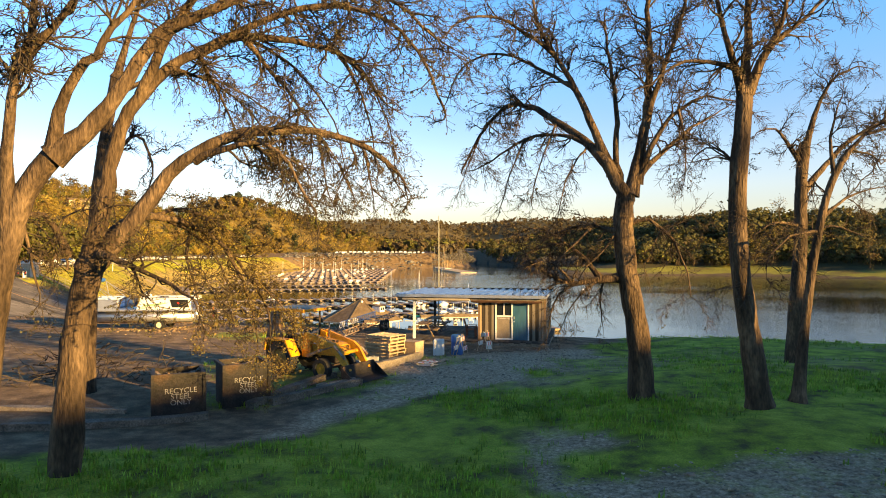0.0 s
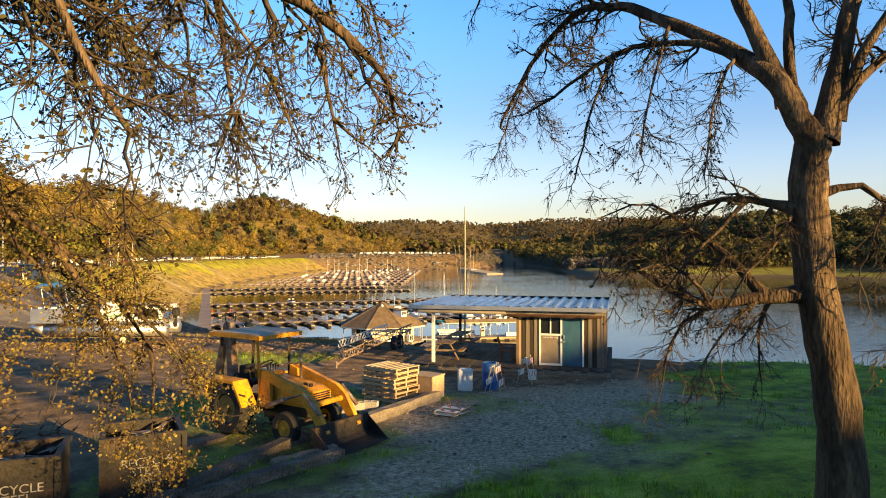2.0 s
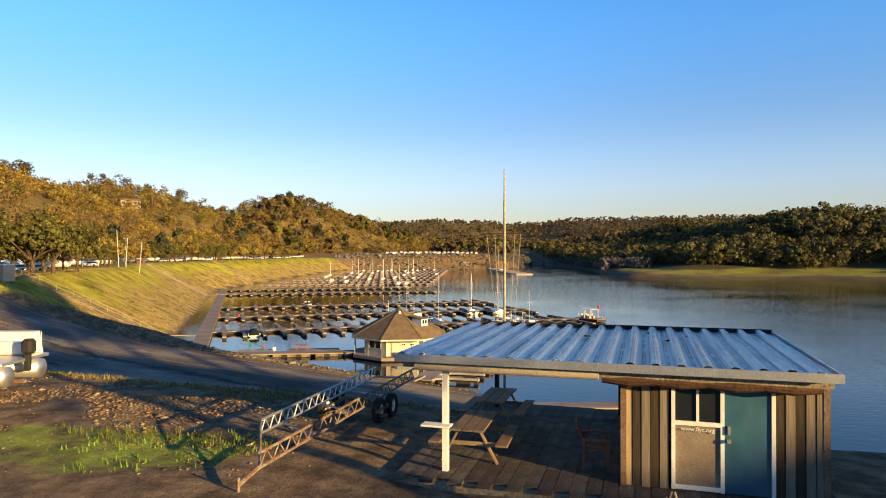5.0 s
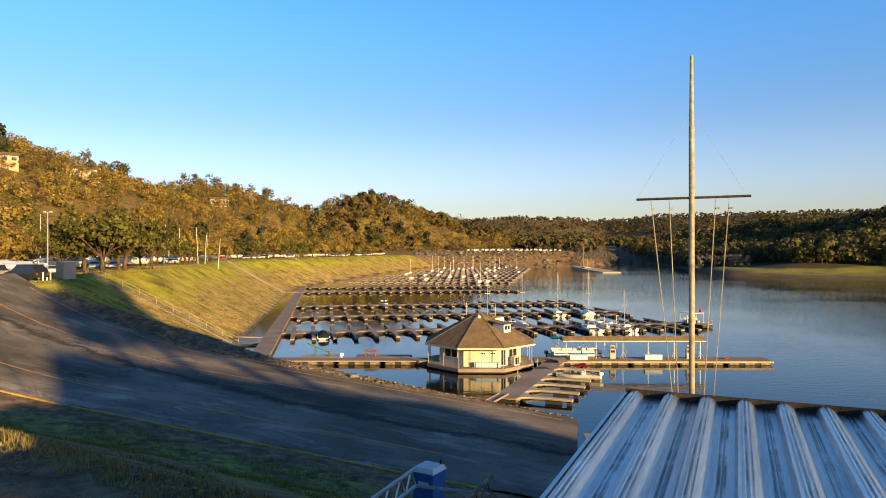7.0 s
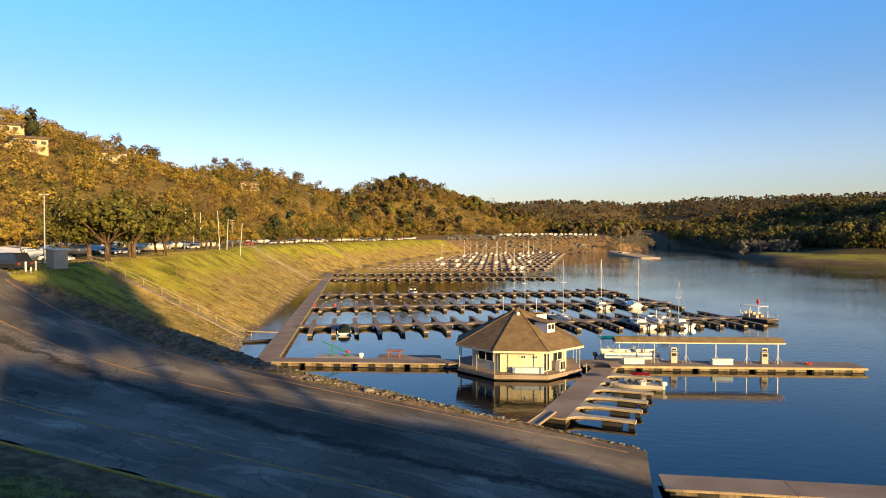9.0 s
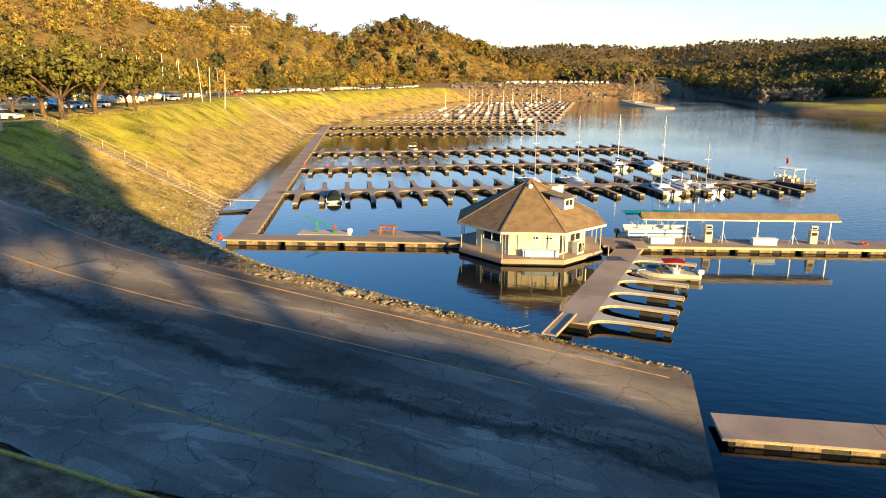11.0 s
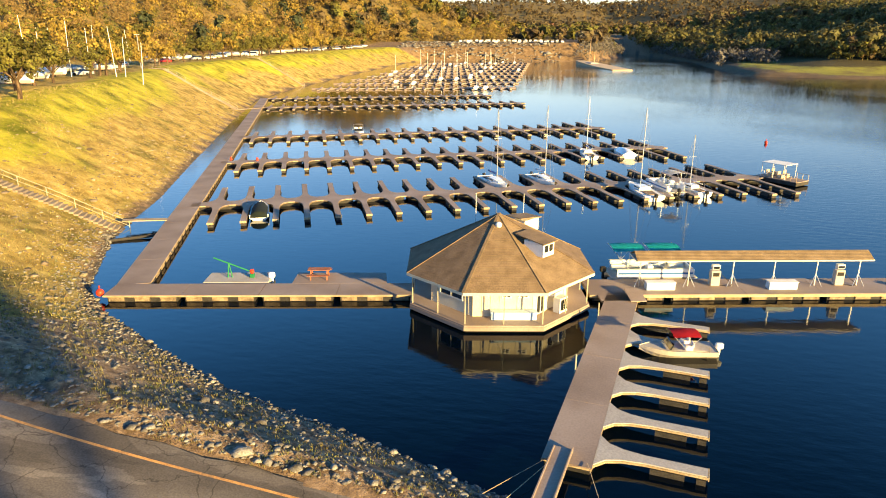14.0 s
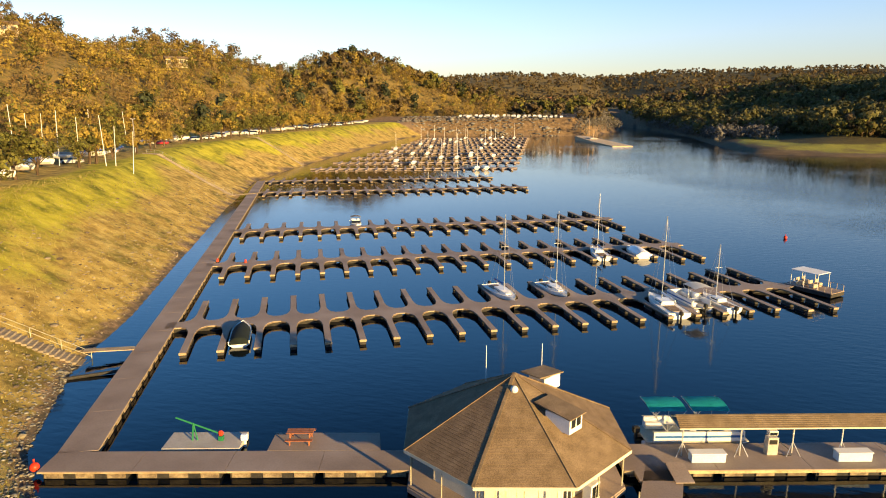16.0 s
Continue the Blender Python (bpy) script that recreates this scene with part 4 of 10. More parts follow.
# ---- floating office ----
def office():
    R, H = 7.12, 2.98
    e = thing("floating_office", "cream octagonal floating marina office with brown shingle roof", "building", Matrix.Translation((-14.22, 115.65, 0)) @ Matrix.Rotation(radians(10.5), 4, "Z"))
    ang = [radians(-112.5 + 45 * i) for i in range(8)]
    octo = lambda r: [(r * math.cos(a), r * math.sin(a)) for a in ang]
    bm = B()
    prism(bm, octo(R - 0.1), DECK - 0.12, DECK)
    part("deck", bm, M_dock, e)
    bm = B()
    prism(bm, octo(R - 0.05), 0.16, DECK - 0.12)
    part("deck_fascia", bm, M_dock, e)
    bm = B()
    prism(bm, octo(R - 0.35), -0.3, 0.16)
    part("float", bm, M_dock_float, e)
    W = 5.35
    wp = octo(W)
    for i in range(8):
        a, b = Vector((*wp[i], 0)), Vector((*wp[(i + 1) % 8], 0))
        d = (b - a)
        L = d.length
        wm = Matrix.Translation(a) @ Matrix.Rotation(math.atan2(d.y, d.x), 4, "Z")
        h0, h1 = DECK, H + 0.1
        # openings: (x0, x1, z0, z1)
        op = {0: [(2.05, 2.6, 1.95, 2.25), (3.2, 3.8, 1.98, 2.22)], 7: [(0.9, 3.1, 1.45, 2.55)], 1: [(0.45, 1.35, DECK + 0.02, 2.62), (1.9, 3.4, 1.5, 2.5)], 2: [(1.0, 3.0, 1.4, 2.5)], 6: [(1.0, 3.0, 1.4, 2.5)]}.get(i, [])
        bm = B()
        xs = sorted({0.0, L, *[v for o in op for v in o[:2]]})
        for x0, x1 in zip(xs, xs[1:]):
            o = [q for q in op if q[0] <= x0 + 1e-6 and q[1] >= x1 - 1e-6]
            for z0, z1 in ([(h0, h1)] if not o else [(h0, o[0][2]), (o[0][3], h1)]):
                if z1 - z0 > 0.03:
                    box(bm, ((x0 + x1) / 2, 0.06, (z0 + z1) / 2), (x1 - x0, 0.12, z1 - z0))
        w = part("wall", bm, M_offwhite, e)
        w.matrix_basis = wm
        for x0, x1, z0, z1 in op:
            bm = B()
            for c, s in ((((x0 + x1) / 2, -0.02, z0), (x1 - x0 + 0.16, 0.06, 0.08)), (((x0 + x1) / 2, -0.02, z1), (x1 - x0 + 0.16, 0.06, 0.08)), ((x0, -0.02, (z0 + z1) / 2), (0.08, 0.06, z1 - z0)), ((x1, -0.02, (z0 + z1) / 2), (0.08, 0.06, z1 - z0)), (((x0 + x1) / 2, -0.02, (z0 + z1) / 2), (0.06, 0.05, z1 - z0))):
                box(bm, c, s)
            fr = part("window_frame", bm, M_white, w)
            bm = B()
            box(bm, ((x0 + x1) / 2, 0.03, (z0 + z1) / 2), (x1 - x0, 0.02, z1 - z0))
            part("pane", bm, M_window, w)
        # corner boards and battens
        for x in np.arange(0.02, L, 0.61):
            if not any(o[0] - 0.05 < x < o[1] + 0.05 for o in op):
                bm = B()
                box(bm, (x, -0.015, (h0 + h1) / 2), (0.05, 0.03, h1 - h0))
                part("batten", bm, M_offwhite, w)
    # roof: eight slopes with shingle courses
    rp = octo(R + 0.12)
    apex = Vector((0, 0, 6.6))
    slope_n = 34
    for i in range(8):
        a, b = Vector((*rp[i], H)), Vector((*rp[(i + 1) % 8], H))
        bm = B()
        nrm = (b - a).cross(apex - a).normalized()
        line = [(0.0, 0.0)]
        for k in range(slope_n):
            line += [(k / slope_n, 0.024), ((k + 1) / slope_n, 0.006)]
        prev = None
        for fr_, lift in line:
            row = [bm.verts.new(a.lerp(apex, min(fr_, 0.995)) + nrm * lift), bm.verts.new(b.lerp(apex, min(fr_, 0.995)) + nrm * lift)]
            if prev:
                bm.faces.new((prev[0], prev[1], row[1], row[0]))
            prev = row
        part("roof_slope", bm, M_shingle, e)
        bm = B()
        beam(bm, a + nrm * 0.03, apex + nrm * 0.03, 0.22, 0.05)
        part("hip_cap", bm, M_shingle, e)
        bm = B()
        beam(bm, a + Vector((0, 0, -0.1)), b + Vector((0, 0, -0.1)), 0.05, 0.2)
        part("fascia", bm, M_offwhite, e)
    bm = B()
    vs = [bm.verts.new((x, y, H - 0.16)) for x, y in octo(R)]
    bm.faces.new(vs)
    part("soffit", bm, M_offwhite, e)
    # posts on the deck edge
    for i in range(8):
        x, y = octo(R - 0.3)[i]
        bm = B()
        box(bm, (x, y, (DECK + H) / 2 - 0.07), (0.075, 0.075, H - DECK - 0.2))
        part("post", bm, M_rail, e)
        x2, y2 = octo(R - 0.3)[(i + 1) % 8]
        bm = B()
        box(bm, ((x + x2) / 2, (y + y2) / 2, (DECK + H) / 2 - 0.07), (0.06, 0.06, H - DECK - 0.2))
        part("post", bm, M_rail, e)
    # roof cap, vent and dormers
    bm = B()
    bmesh.ops.create_cone(bm, cap_ends=True, segments=8, radius1=0.62, radius2=0.25, depth=0.22, matrix=Matrix.Translation((0, 0, 6.36)))
    part("roof_cap", bm, M_alu, e, "pale metal roof cap")
    bm = B()
    bmesh.ops.create_uvsphere(bm, u_segments=12, v_segments=8, radius=0.24, matrix=Matrix.Translation((-0.1, -1.15, 6.05)))
    part("vent", bm, M_white, e, "round white roof vent", True)
    for az, out, up in ((-45, 4.5, -0.12), (45, 3.9, 0.2)):
        dm = Matrix.Rotation(radians(az), 4, "Z")
        bm = B()
        box(bm, dm @ Vector((out - 0.75, 0, 5.0 + up)), (1.7, 1.25, 0.95), az)
        dr = part("dormer", bm, M_white, e, "white shed dormer")
        bm = B()
        beam(bm, dm @ Vector((out + 0.25, 0, 5.51 + up)), dm @ Vector((out - 2.3, 0, 5.81 + up)), 1.6, 0.07)
        part("dormer_roof", bm, M_shingle, dr)
        for s in (-0.26, 0.26):
            bm = B()
            box(bm, dm @ Vector((out + 0.11, s, 5.1 + up)), (0.03, 0.4, 0.5), az)
            part("pane", bm, M_window, dr)
    # antennas
    for x, y, h in ((-1.6, 2.2, 7.6), (2.2, 3.4, 7.3)):
        bm = B()
        rod(bm, (x, y, 4.6), (x, y, h), 0.03, 0.02, 6)
        part("antenna", bm, M_white, e)
    # bench along the front wall
    ob = thing("storage_bench", "long pale blue storage bench against the office wall", "bench", e.matrix_basis @ Matrix.Translation((0.75, -5.35, DECK)))
    bm = B()
    box(bm, (0, 0, 0.26), (3.1, 0.5, 0.52), bevel=0.02)
    part("chest", bm, M_pale_blue, ob)
    bm = B()
    box(bm, (0, 0, 0.55), (3.2, 0.58, 0.05), bevel=0.01)
    part("lid", bm, M_pale_blue, ob)
    ob = thing("ice_chest", "pale blue ice chest beside the office door", "ice chest", e.matrix_basis @ Matrix.Translation((4.15, -4.0, DECK)) @ Matrix.Rotation(radians(45), 4, "Z"))
    bm = B()
    box(bm, (0, 0, 0.55), (0.9, 0.6, 1.1), bevel=0.03)
    part("cabinet", bm, M_white, ob)
    bm = B()
    box(bm, (-0.2, -0.31, 0.6), (0.34, 0.03, 0.8))
    box(bm, (0.2, -0.31, 0.6), (0.34, 0.03, 0.8))
    part("door", bm, M_window, ob)


office()


# ---- fuel dock furniture ----
def on_fuel(x, y, z=DECK, rz=0):
    return fm @ Matrix.Translation((x, y, z)) @ Matrix.Rotation(radians(rz), 4, "Z")


def canopy():
    e = thing("fuel_canopy", "long narrow shingled canopy on slim metal trestles", "canopy", fm)
    x0, x1, yc, h = 3.6, 21.6, 0.1, 2.95
    bm = B()
    for s in (-1, 1):
        k = 7
        line = [(0.0, 0.0)]
        for q in range(k):
            line += [(q / k, 0.03), ((q + 1) / k, 0.0)]
        prev = None
        for f0, lift in line:
            row = [bm.verts.new((xx, yc + s * 0.95 * (1 - f0), h + 0.5 * f0 + lift)) for xx in (x0, x1)]
            if prev:
                bm.faces.new((prev[0], prev[1], row[1], row[0]))
            prev = row
    part("roof", bm, M_shingle, e)
    bm = B()
    for s in (-1, 1):
        box(bm, ((x0 + x1) / 2, yc + s * 0.95, h - 0.035), (x1 - x0, 0.05, 0.09))
    for x in (x0, x1):
        box(bm, (x, yc, h - 0.035), (0.05, 1.9, 0.09))
    part("fascia", bm, M_offwhite, e)
    bm = B()
    box(bm, ((x0 + x1) / 2, yc, h - 0.1), (x1 - x0, 1.8, 0.03))
    part("soffit", bm, M_white, e)
    for x in (4.2, 8.0, 11.4, 14.6, 17.9, 21.2):
        bm = B()
        box(bm, (x, yc, (DECK + h) / 2), (0.07, 0.07, h - DECK))
        for s in (-1, 1):
            rod(bm, (x, yc, DECK + 0.95), (x + s * 0.45, yc - 0.25, DECK), 0.022, n=6)
        part("trestle", bm, M_alu, e)


canopy()
for x in (5.6, 15.0):
    e = thing("dock_box", "pale blue-white dock box with flat lid on the fuel dock", "dock box", on_fuel(x, -0.55), "dock boxes")
    bm = B()
    box(bm, (0, 0, 0.3), (2.2, 0.62, 0.58), bevel=0.03)
    part("chest", bm, M_pale_blue, e)
    bm = B()
    box(bm, (0, 0, 0.62), (2.28, 0.7, 0.07), bevel=0.02)
    part("lid", bm, M_white, e)


def pump(x):
    e = thing("fuel_pump", "old grey fuel pump with white top on the fuel dock", "fuel pump", on_fuel(x, 0.25), "fuel pumps")
    bm = B()
    box(bm, (0, 0, 0.62), (0.72, 0.48, 1.24), bevel=0.04)
    part("cabinet", bm, material("pump_grey", [(0.42, 0.38, 0.32), (0.5, 0.46, 0.4)], 2, 16, 0.5), e)
    bm = B()
    box(bm, (0, 0, 1.52), (0.6, 0.36, 0.34), bevel=0.03)
    part("head", bm, M_white, e)
    bm = B()
    box(bm, (0, -0.19, 1.5), (0.46, 0.03, 0.2))
    part("dial", bm, M_window, e)
    bm = B()
    box(bm, (0, -0.25, 0.95), (0.5, 0.03, 0.3))
    part("panel", bm, M_black_iron, e)
    bm = B()
    prev = None
    for k in range(15):
        t = k / 14
        p = Vector((0.42 + 0.9 * math.sin(t * 3.1), -0.1 + 0.25 * math.sin(t * 6.3), 0.9 * (1 - t) ** 3 + 0.04))
        if prev is not None:
            rod(bm, prev, p, 0.025, n=6)
        prev = p
    part("hose", bm, M_black, e)


pump(10.1)
pump(19.8)
bm = B()
for k in range(9):
    a = k * 0.7
    rod(bm, (0.3 * math.cos(a), 0.3 * math.sin(a), 0.12 + 0.04 * (k % 3)), (0.3 * math.cos(a + 0.7), 0.3 * math.sin(a + 0.7), 0.12 + 0.04 * ((k + 1) % 3)), 0.07, n=7)
solid("coiled_hose", bm, M_red_plastic, "heap of red hose on the fuel dock", "hose", on_fuel(24.3, -0.2))

# ---- sailing club shed ----
SH = Matrix.Translation((-2.6, 36.4, 0)) @ Matrix.Rotation(radians(-12.4), 4, "Z")
SZ = 9.87    # top of the plank deck


def shed():
    e = thing("club_shed", "small wooden lakeside shed with open porch and corrugated metal roof", "shed", SH)
    L, D = 8.2, 6.75
    zr = 12.28
    # corrugated roof: trapezoid ribs across the front
    bm = B()
    prof = []
    pitch = 0.46
    x = -0.02
    while x < L:
        for dx, dz in ((0.0, 0.0), (0.03, 0.07), (0.055, 0.088), (0.075, 0.09), (0.083, 0.099), (0.091, 0.09), (0.118, 0.09), (0.126, 0.099), (0.134, 0.09), (0.155, 0.088), (0.18, 0.07), (0.245, 0.01), (0.29, 0.0), (0.31, 0.0), (0.318, 0.012), (0.326, 0.0), (0.352, 0.0), (0.36, 0.012), (0.368, 0.0), (0.41, 0.004)):
            if x + dx <= L:
                prof.append((x + dx, dz))
        x += pitch
    prof.append((L, 0))
    rows = [0.0, D * 0.33, D * 0.66, D]
    vs = [[bm.verts.new((px, yy, zr + dz - 0.004 * yy)) for px, dz in prof] for yy in rows]
    for a, b in zip(vs, vs[1:]):
        for i in range(len(prof) - 1):
            bm.faces.new((a[i], a[i + 1], b[i + 1], b[i]))
    bmesh.ops.solidify(bm, geom=bm.faces[:], thickness=0.012)
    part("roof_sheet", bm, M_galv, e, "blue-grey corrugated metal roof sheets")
    bm = B()
    box(bm, (L / 2, -0.03, zr - 0.02), (L + 0.1, 0.04, 0.16))
    box(bm, (-0.04, D / 2, zr - 0.02), (0.04, D, 0.13))
    box(bm, (L + 0.04, D / 2, zr - 0.02), (0.04, D, 0.13))
    part("gutter_trim", bm, M_alu, e, "pale metal edge trim")
    bm = B()
    box(bm, (L / 2, D + 0.03, zr + 0.0), (L + 0.1, 0.04, 0.16))
    part("ridge_trim", bm, M_black_iron, e)
    bm = B()
    for yy in (0.25, 2.3, 4.4, D - 0.3):
        box(bm, (L / 2, yy, zr - 0.17), (L - 0.1, 0.1, 0.16))
    part("purlin", bm, M_wood_grey, e)
    # rolled awning under the front edge
    bm = B()
    rod(bm, (0.35, 0.12, zr - 0.22), (4.1, 0.12, zr - 0.22), 0.07, n=10)
    part("rolled_awning", bm, M_canopy_tan, e, "rolled tan awning")
    bm = B()
    loft(bm, [[Vector((4.15 + 0.48 * k, 0.3 + r * math.cos(a), zr - 0.27 - 0.03 * (k % 2) + r * math.sin(a))) for a in np.linspace(0, 2 * math.pi, 11)[:-1]] for k, r in enumerate((0.1, 0.125, 0.11, 0.12, 0.105, 0.125, 0.11, 0.12, 0.09))])
    part("rolled_tarp", bm, material("brown_tarp", [(0.06, 0.03, 0.02), (0.10, 0.05, 0.03)], 3, 20, 0.8, bump=0.3), e, "rolled brown tarpaulin")
    for px, py, mt in ((0.95, 0.35, M_white), (0.75, D - 0.45, M_black_iron), (4.3, D - 0.45, M_black_iron)):
        bm = B()
        box(bm, (px, py, (SZ + zr - 0.25) / 2 + 0.0), (0.12, 0.12, zr - 0.25 - SZ))
        part("post", bm, mt, e)
    bm = B()
    box(bm, (0.8, 0.2, SZ + 0.98), (0.62, 0.3, 0.04), bevel=0.008)
    part("shelf", bm, M_white, e, "small white shelf on the porch post")
    # enclosed room: vertical boards on three sides
    x0, x1, y0, y1 = 4.55, 8.12, 0.62, 6.2
    zt = zr - 0.12
    # lit and dark strips of the wall, put in as alternating board colours
    boards = [M_board_pale, M_board_grey, material("dark_strip_board", [(0.03, 0.022, 0.016), (0.06, 0.045, 0.03)], 2, 16, 0.85, bump=0.15, stretch=(4, 4, 0.15)), M_board_pale, M_board_grey]
    for (ax, ay), (bx, by), gap in (((x0, y0), (x1, y0), (5.46, 7.32)), ((x1, y0), (x1, y1), None), ((x0, y1), (x0, y0), None), ((x1, y1), (x0, y1), None)):
        d = Vector((bx - ax, by - ay, 0))
        wn_ = max(1, round(d.length / 0.17))
        wall = new("wall")
        wall.parent = e
        for k in range(wn_):
            f0, f1 = k / wn_, (k + 1) / wn_
            xm = ax + d.x * (f0 + f1) / 2
            if gap and gap[0] < xm < gap[1]:
                continue
            ym = ay + d.y * (f0 + f1) / 2
            bm = B()
            w = d.length / wn_ - 0.012
            off = 0.012 * (k % 3)
            box(bm, (0, 0, (SZ + zt) / 2), (w, 0.05, zt - SZ))
            ob = part("board", bm, boards[(k * 7 + (k // 3)) % 5], wall)
            ob.matrix_basis = Matrix.Translation((xm, ym - off, 0)) @ Matrix.Rotation(math.atan2(d.y, d.x), 4, "Z")
    bm = B()
    for xx in (x0, x1):
        box(bm, (xx, y0 - 0.03, (SZ + zt) / 2), (0.11, 0.06, zt - SZ))
    part("corner_board", bm, M_wood_table, e)
    # screen door, half glazed, and blue sliding door
    dz0, dz1 = SZ + 0.02, SZ + 2.07
    fr = new("screen_door")
    fr.parent = e
    fr["label"] = "white framed screen door with two small upper panes"
    bm = B()
    for xx in (5.48, 6.36):
        box(bm, (xx, y0 - 0.04, (dz0 + dz1) / 2), (0.07, 0.06, dz1 - dz0))
    for zz in (dz0 + 0.05, dz0 + 1.28, dz1 - 0.03):
        box(bm, (5.92, y0 - 0.04, zz), (0.82, 0.06, 0.08))
    box(bm, (5.92, y0 - 0.04, dz0 + 1.65), (0.05, 0.05, 0.7))
    part("door_frame", bm, M_white, fr)
    bm = B()
    box(bm, (5.92, y0 - 0.02, dz0 + 0.66), (0.82, 0.02, 1.2))
    part("lower_panel", bm, material("brown_mesh_panel", [(0.20, 0.16, 0.12), (0.26, 0.21, 0.16)], 3, 60, 0.8, bump=0.1), fr)
    for sx in (5.71, 6.13):
        bm = B()
        box(bm, (sx, y0 - 0.02, dz0 + 1.65), (0.38, 0.02, 0.68))
        part("pane", bm, M_window, fr)
    dr = new("blue_door")
    dr.parent = e
    dr["label"] = "weathered blue door standing closed"
    bm = B()
    box(bm, (6.8, y0 - 0.01, (dz0 + dz1) / 2), (0.78, 0.04, dz1 - dz0))
    part("leaf", bm, material("faded_blue_paint", [(0.018, 0.075, 0.13), (0.036, 0.115, 0.175), (0.06, 0.135, 0.18)], 0.9, 5, 0.45, bump=0.03, stretch=(1, 1, 0.4), fine_amount=0.12), dr)
    bm = B()
    box(bm, (7.24, y0 - 0.03, (dz0 + dz1) / 2), (0.07, 0.07, dz1 - dz0))
    box(bm, (6.8, y0 - 0.03, dz1), (0.86, 0.07, 0.07))
    part("door_frame", bm, M_white, dr)
    bm = B()
    box(bm, (6.47, y0 - 0.08, dz0 + 1.2), (0.05, 0.06, 0.16))
    rod(bm, (6.47, y0 - 0.14, dz0 + 1.0), (6.47, y0 - 0.04, dz0 + 1.0), 0.035, n=10)
    part("lock", bm, M_alu, dr)
    cu = bpy.data.curves.new("web_address", "FONT")
    cu.body = "www.flyc.org"
    cu.size, cu.extrude, cu.align_x = 0.115, 0.002, "CENTER"
    cu.materials.append(M_white)
    tx = new("lettering", cu)
    tx.parent = fr
    tx.matrix_basis = Matrix.Translation((5.92, y0 - 0.075, dz0 + 1.14)) @ Matrix.Rotation(radians(90), 4, "X")
    return e


club = shed()
# clumps of wet oak leaves caught between the ribs
for k, (x, y, r) in enumerate(((3.55, 4.3, 0.085), (3.2, 5.6, 0.06), (3.18, 5.2, 0.04), (3.25, 3.2, 0.045), (5.5, 3.9, 0.06), (5.05, 5.4, 0.045), (6.0, 4.9, 0.05), (2.3, 2.1, 0.03))):
    rgl = random.Random(k)
    bm = B()
    bmesh.ops.create_icosphere(bm, subdivisions=2, radius=r)
    for v in bm.verts:
        v.co = Vector((v.co.x * rgl.uniform(0.7, 1.3), v.co.y * rgl.uniform(0.9, 1.7), max(v.co.z, -0.2 * r) * rgl.uniform(0.3, 0.8)))
    solid("leaf_clump", bm, M_leaf_dark_oak, "small dark clump of wet leaves on a metal roof", "leaf clump", SH @ Matrix.Translation((x, y, 12.3 - 0.004 * y + 0.03)), "leaf clumps")
# plank deck under the shed
deck = thing("plank_deck", "weathered grey plank deck under the shed and porch", "deck", SH, kind="structure")
pm = bpy.data.meshes.new("plank")
bm = B()
box(bm, (0, 0, 0), (0.29, 1.0, 0.05))
bm.to_mesh(pm)
bm.free()
pm.materials.append(M_deck_old)
for i in range(28):
    for j in range(5):
        ln = 1.42
        y = -0.35 + j * 1.46 + 0.73 + (0.25 if i % 2 else 0) * (1 if j < 4 else 0)
        shared("plank", pm, deck, Matrix.Translation((0.12 + i * 0.30, y, SZ - 0.027 + 0.004 * ((i * 7 + j * 3) % 3 - 1))) @ Matrix.Diagonal((1, ln, 1, 1)))
bm = B()
box(bm, (4.2, 3.1, SZ - 0.2), (8.3, 6.6, 0.28))
part("frame", bm, M_wood_grey, deck)


def picnic_table(m, mat=M_wood_table, name="picnic_table", label="weathered brown wooden picnic table with attached benches", group="picnic tables"):
    e = thing(name, label, "picnic table", m, group)
    for k in range(3):
        bm = B()
        box(bm, (0, -0.25 + 0.25 * k, 0.74), (1.8, 0.235, 0.045), bevel=0.008)
        part("tabletop_plank", bm, mat, e)
    for s in (-1, 1):
        bm = B()
        box(bm, (0, s * 0.74, 0.45), (1.8, 0.26, 0.045), bevel=0.008)
        part("bench_plank", bm, mat, e)
    for x in (-0.65, 0.65):
        bm = B()
        for s in (-1, 1):
            beam(bm, (x, s * 0.22, 0.72), (x, s * 0.62, 0.0), 0.09, 0.04)
        beam(bm, (x, -0.85, 0.41), (x, 0.85, 0.41), 0.04, 0.09)
        part("trestle", bm, mat, e)
    return e


picnic_table(Matrix.Translation((-1.01, 37.79, SZ)) @ Matrix.Rotation(radians(80), 4, "Z"))
picnic_table(Matrix.Translation((-0.52, 40.54, SZ)) @ Matrix.Rotation(radians(77), 4, "Z"))
picnic_table(Matrix.Translation((-28.5, 115.7, DECK)) @ Matrix.Rotation(radians(12), 4, "Z"), M_wood_red, label="red-brown picnic table on the floating dock")


def porch_chair(m):
    e = thing("wooden_armchair", "red-stained slatted wooden armchair on the porch deck", "chair", m)
    for k in range(4):
        bm = B()
        box(bm, (-0.24 + 0.16 * k, 0, 0.42), (0.13, 0.5, 0.03))
        part("seat_slat", bm, M_wood_red, e)
        bm = B()
        beam(bm, (-0.24 + 0.16 * k, 0.25, 0.42), (-0.24 + 0.16 * k, 0.42, 1.0), 0.12, 0.025)
        part("back_slat", bm, M_wood_red, e)
    for s in (-1, 1):
        bm = B()
        box(bm, (s * 0.36, 0.0, 0.64), (0.1, 0.6, 0.03))
        part("armrest", bm, M_wood_red, e)
        for y in (-0.24, 0.26):
            bm = B()
            box(bm, (s * 0.34, y, 0.32), (0.06, 0.06, 0.62))
            part("leg", bm, M_wood_red, e)


porch_chair(SH @ Matrix.Translation((3.95, 1.6, SZ)) @ Matrix.Rotation(radians(95), 4, "Z"))


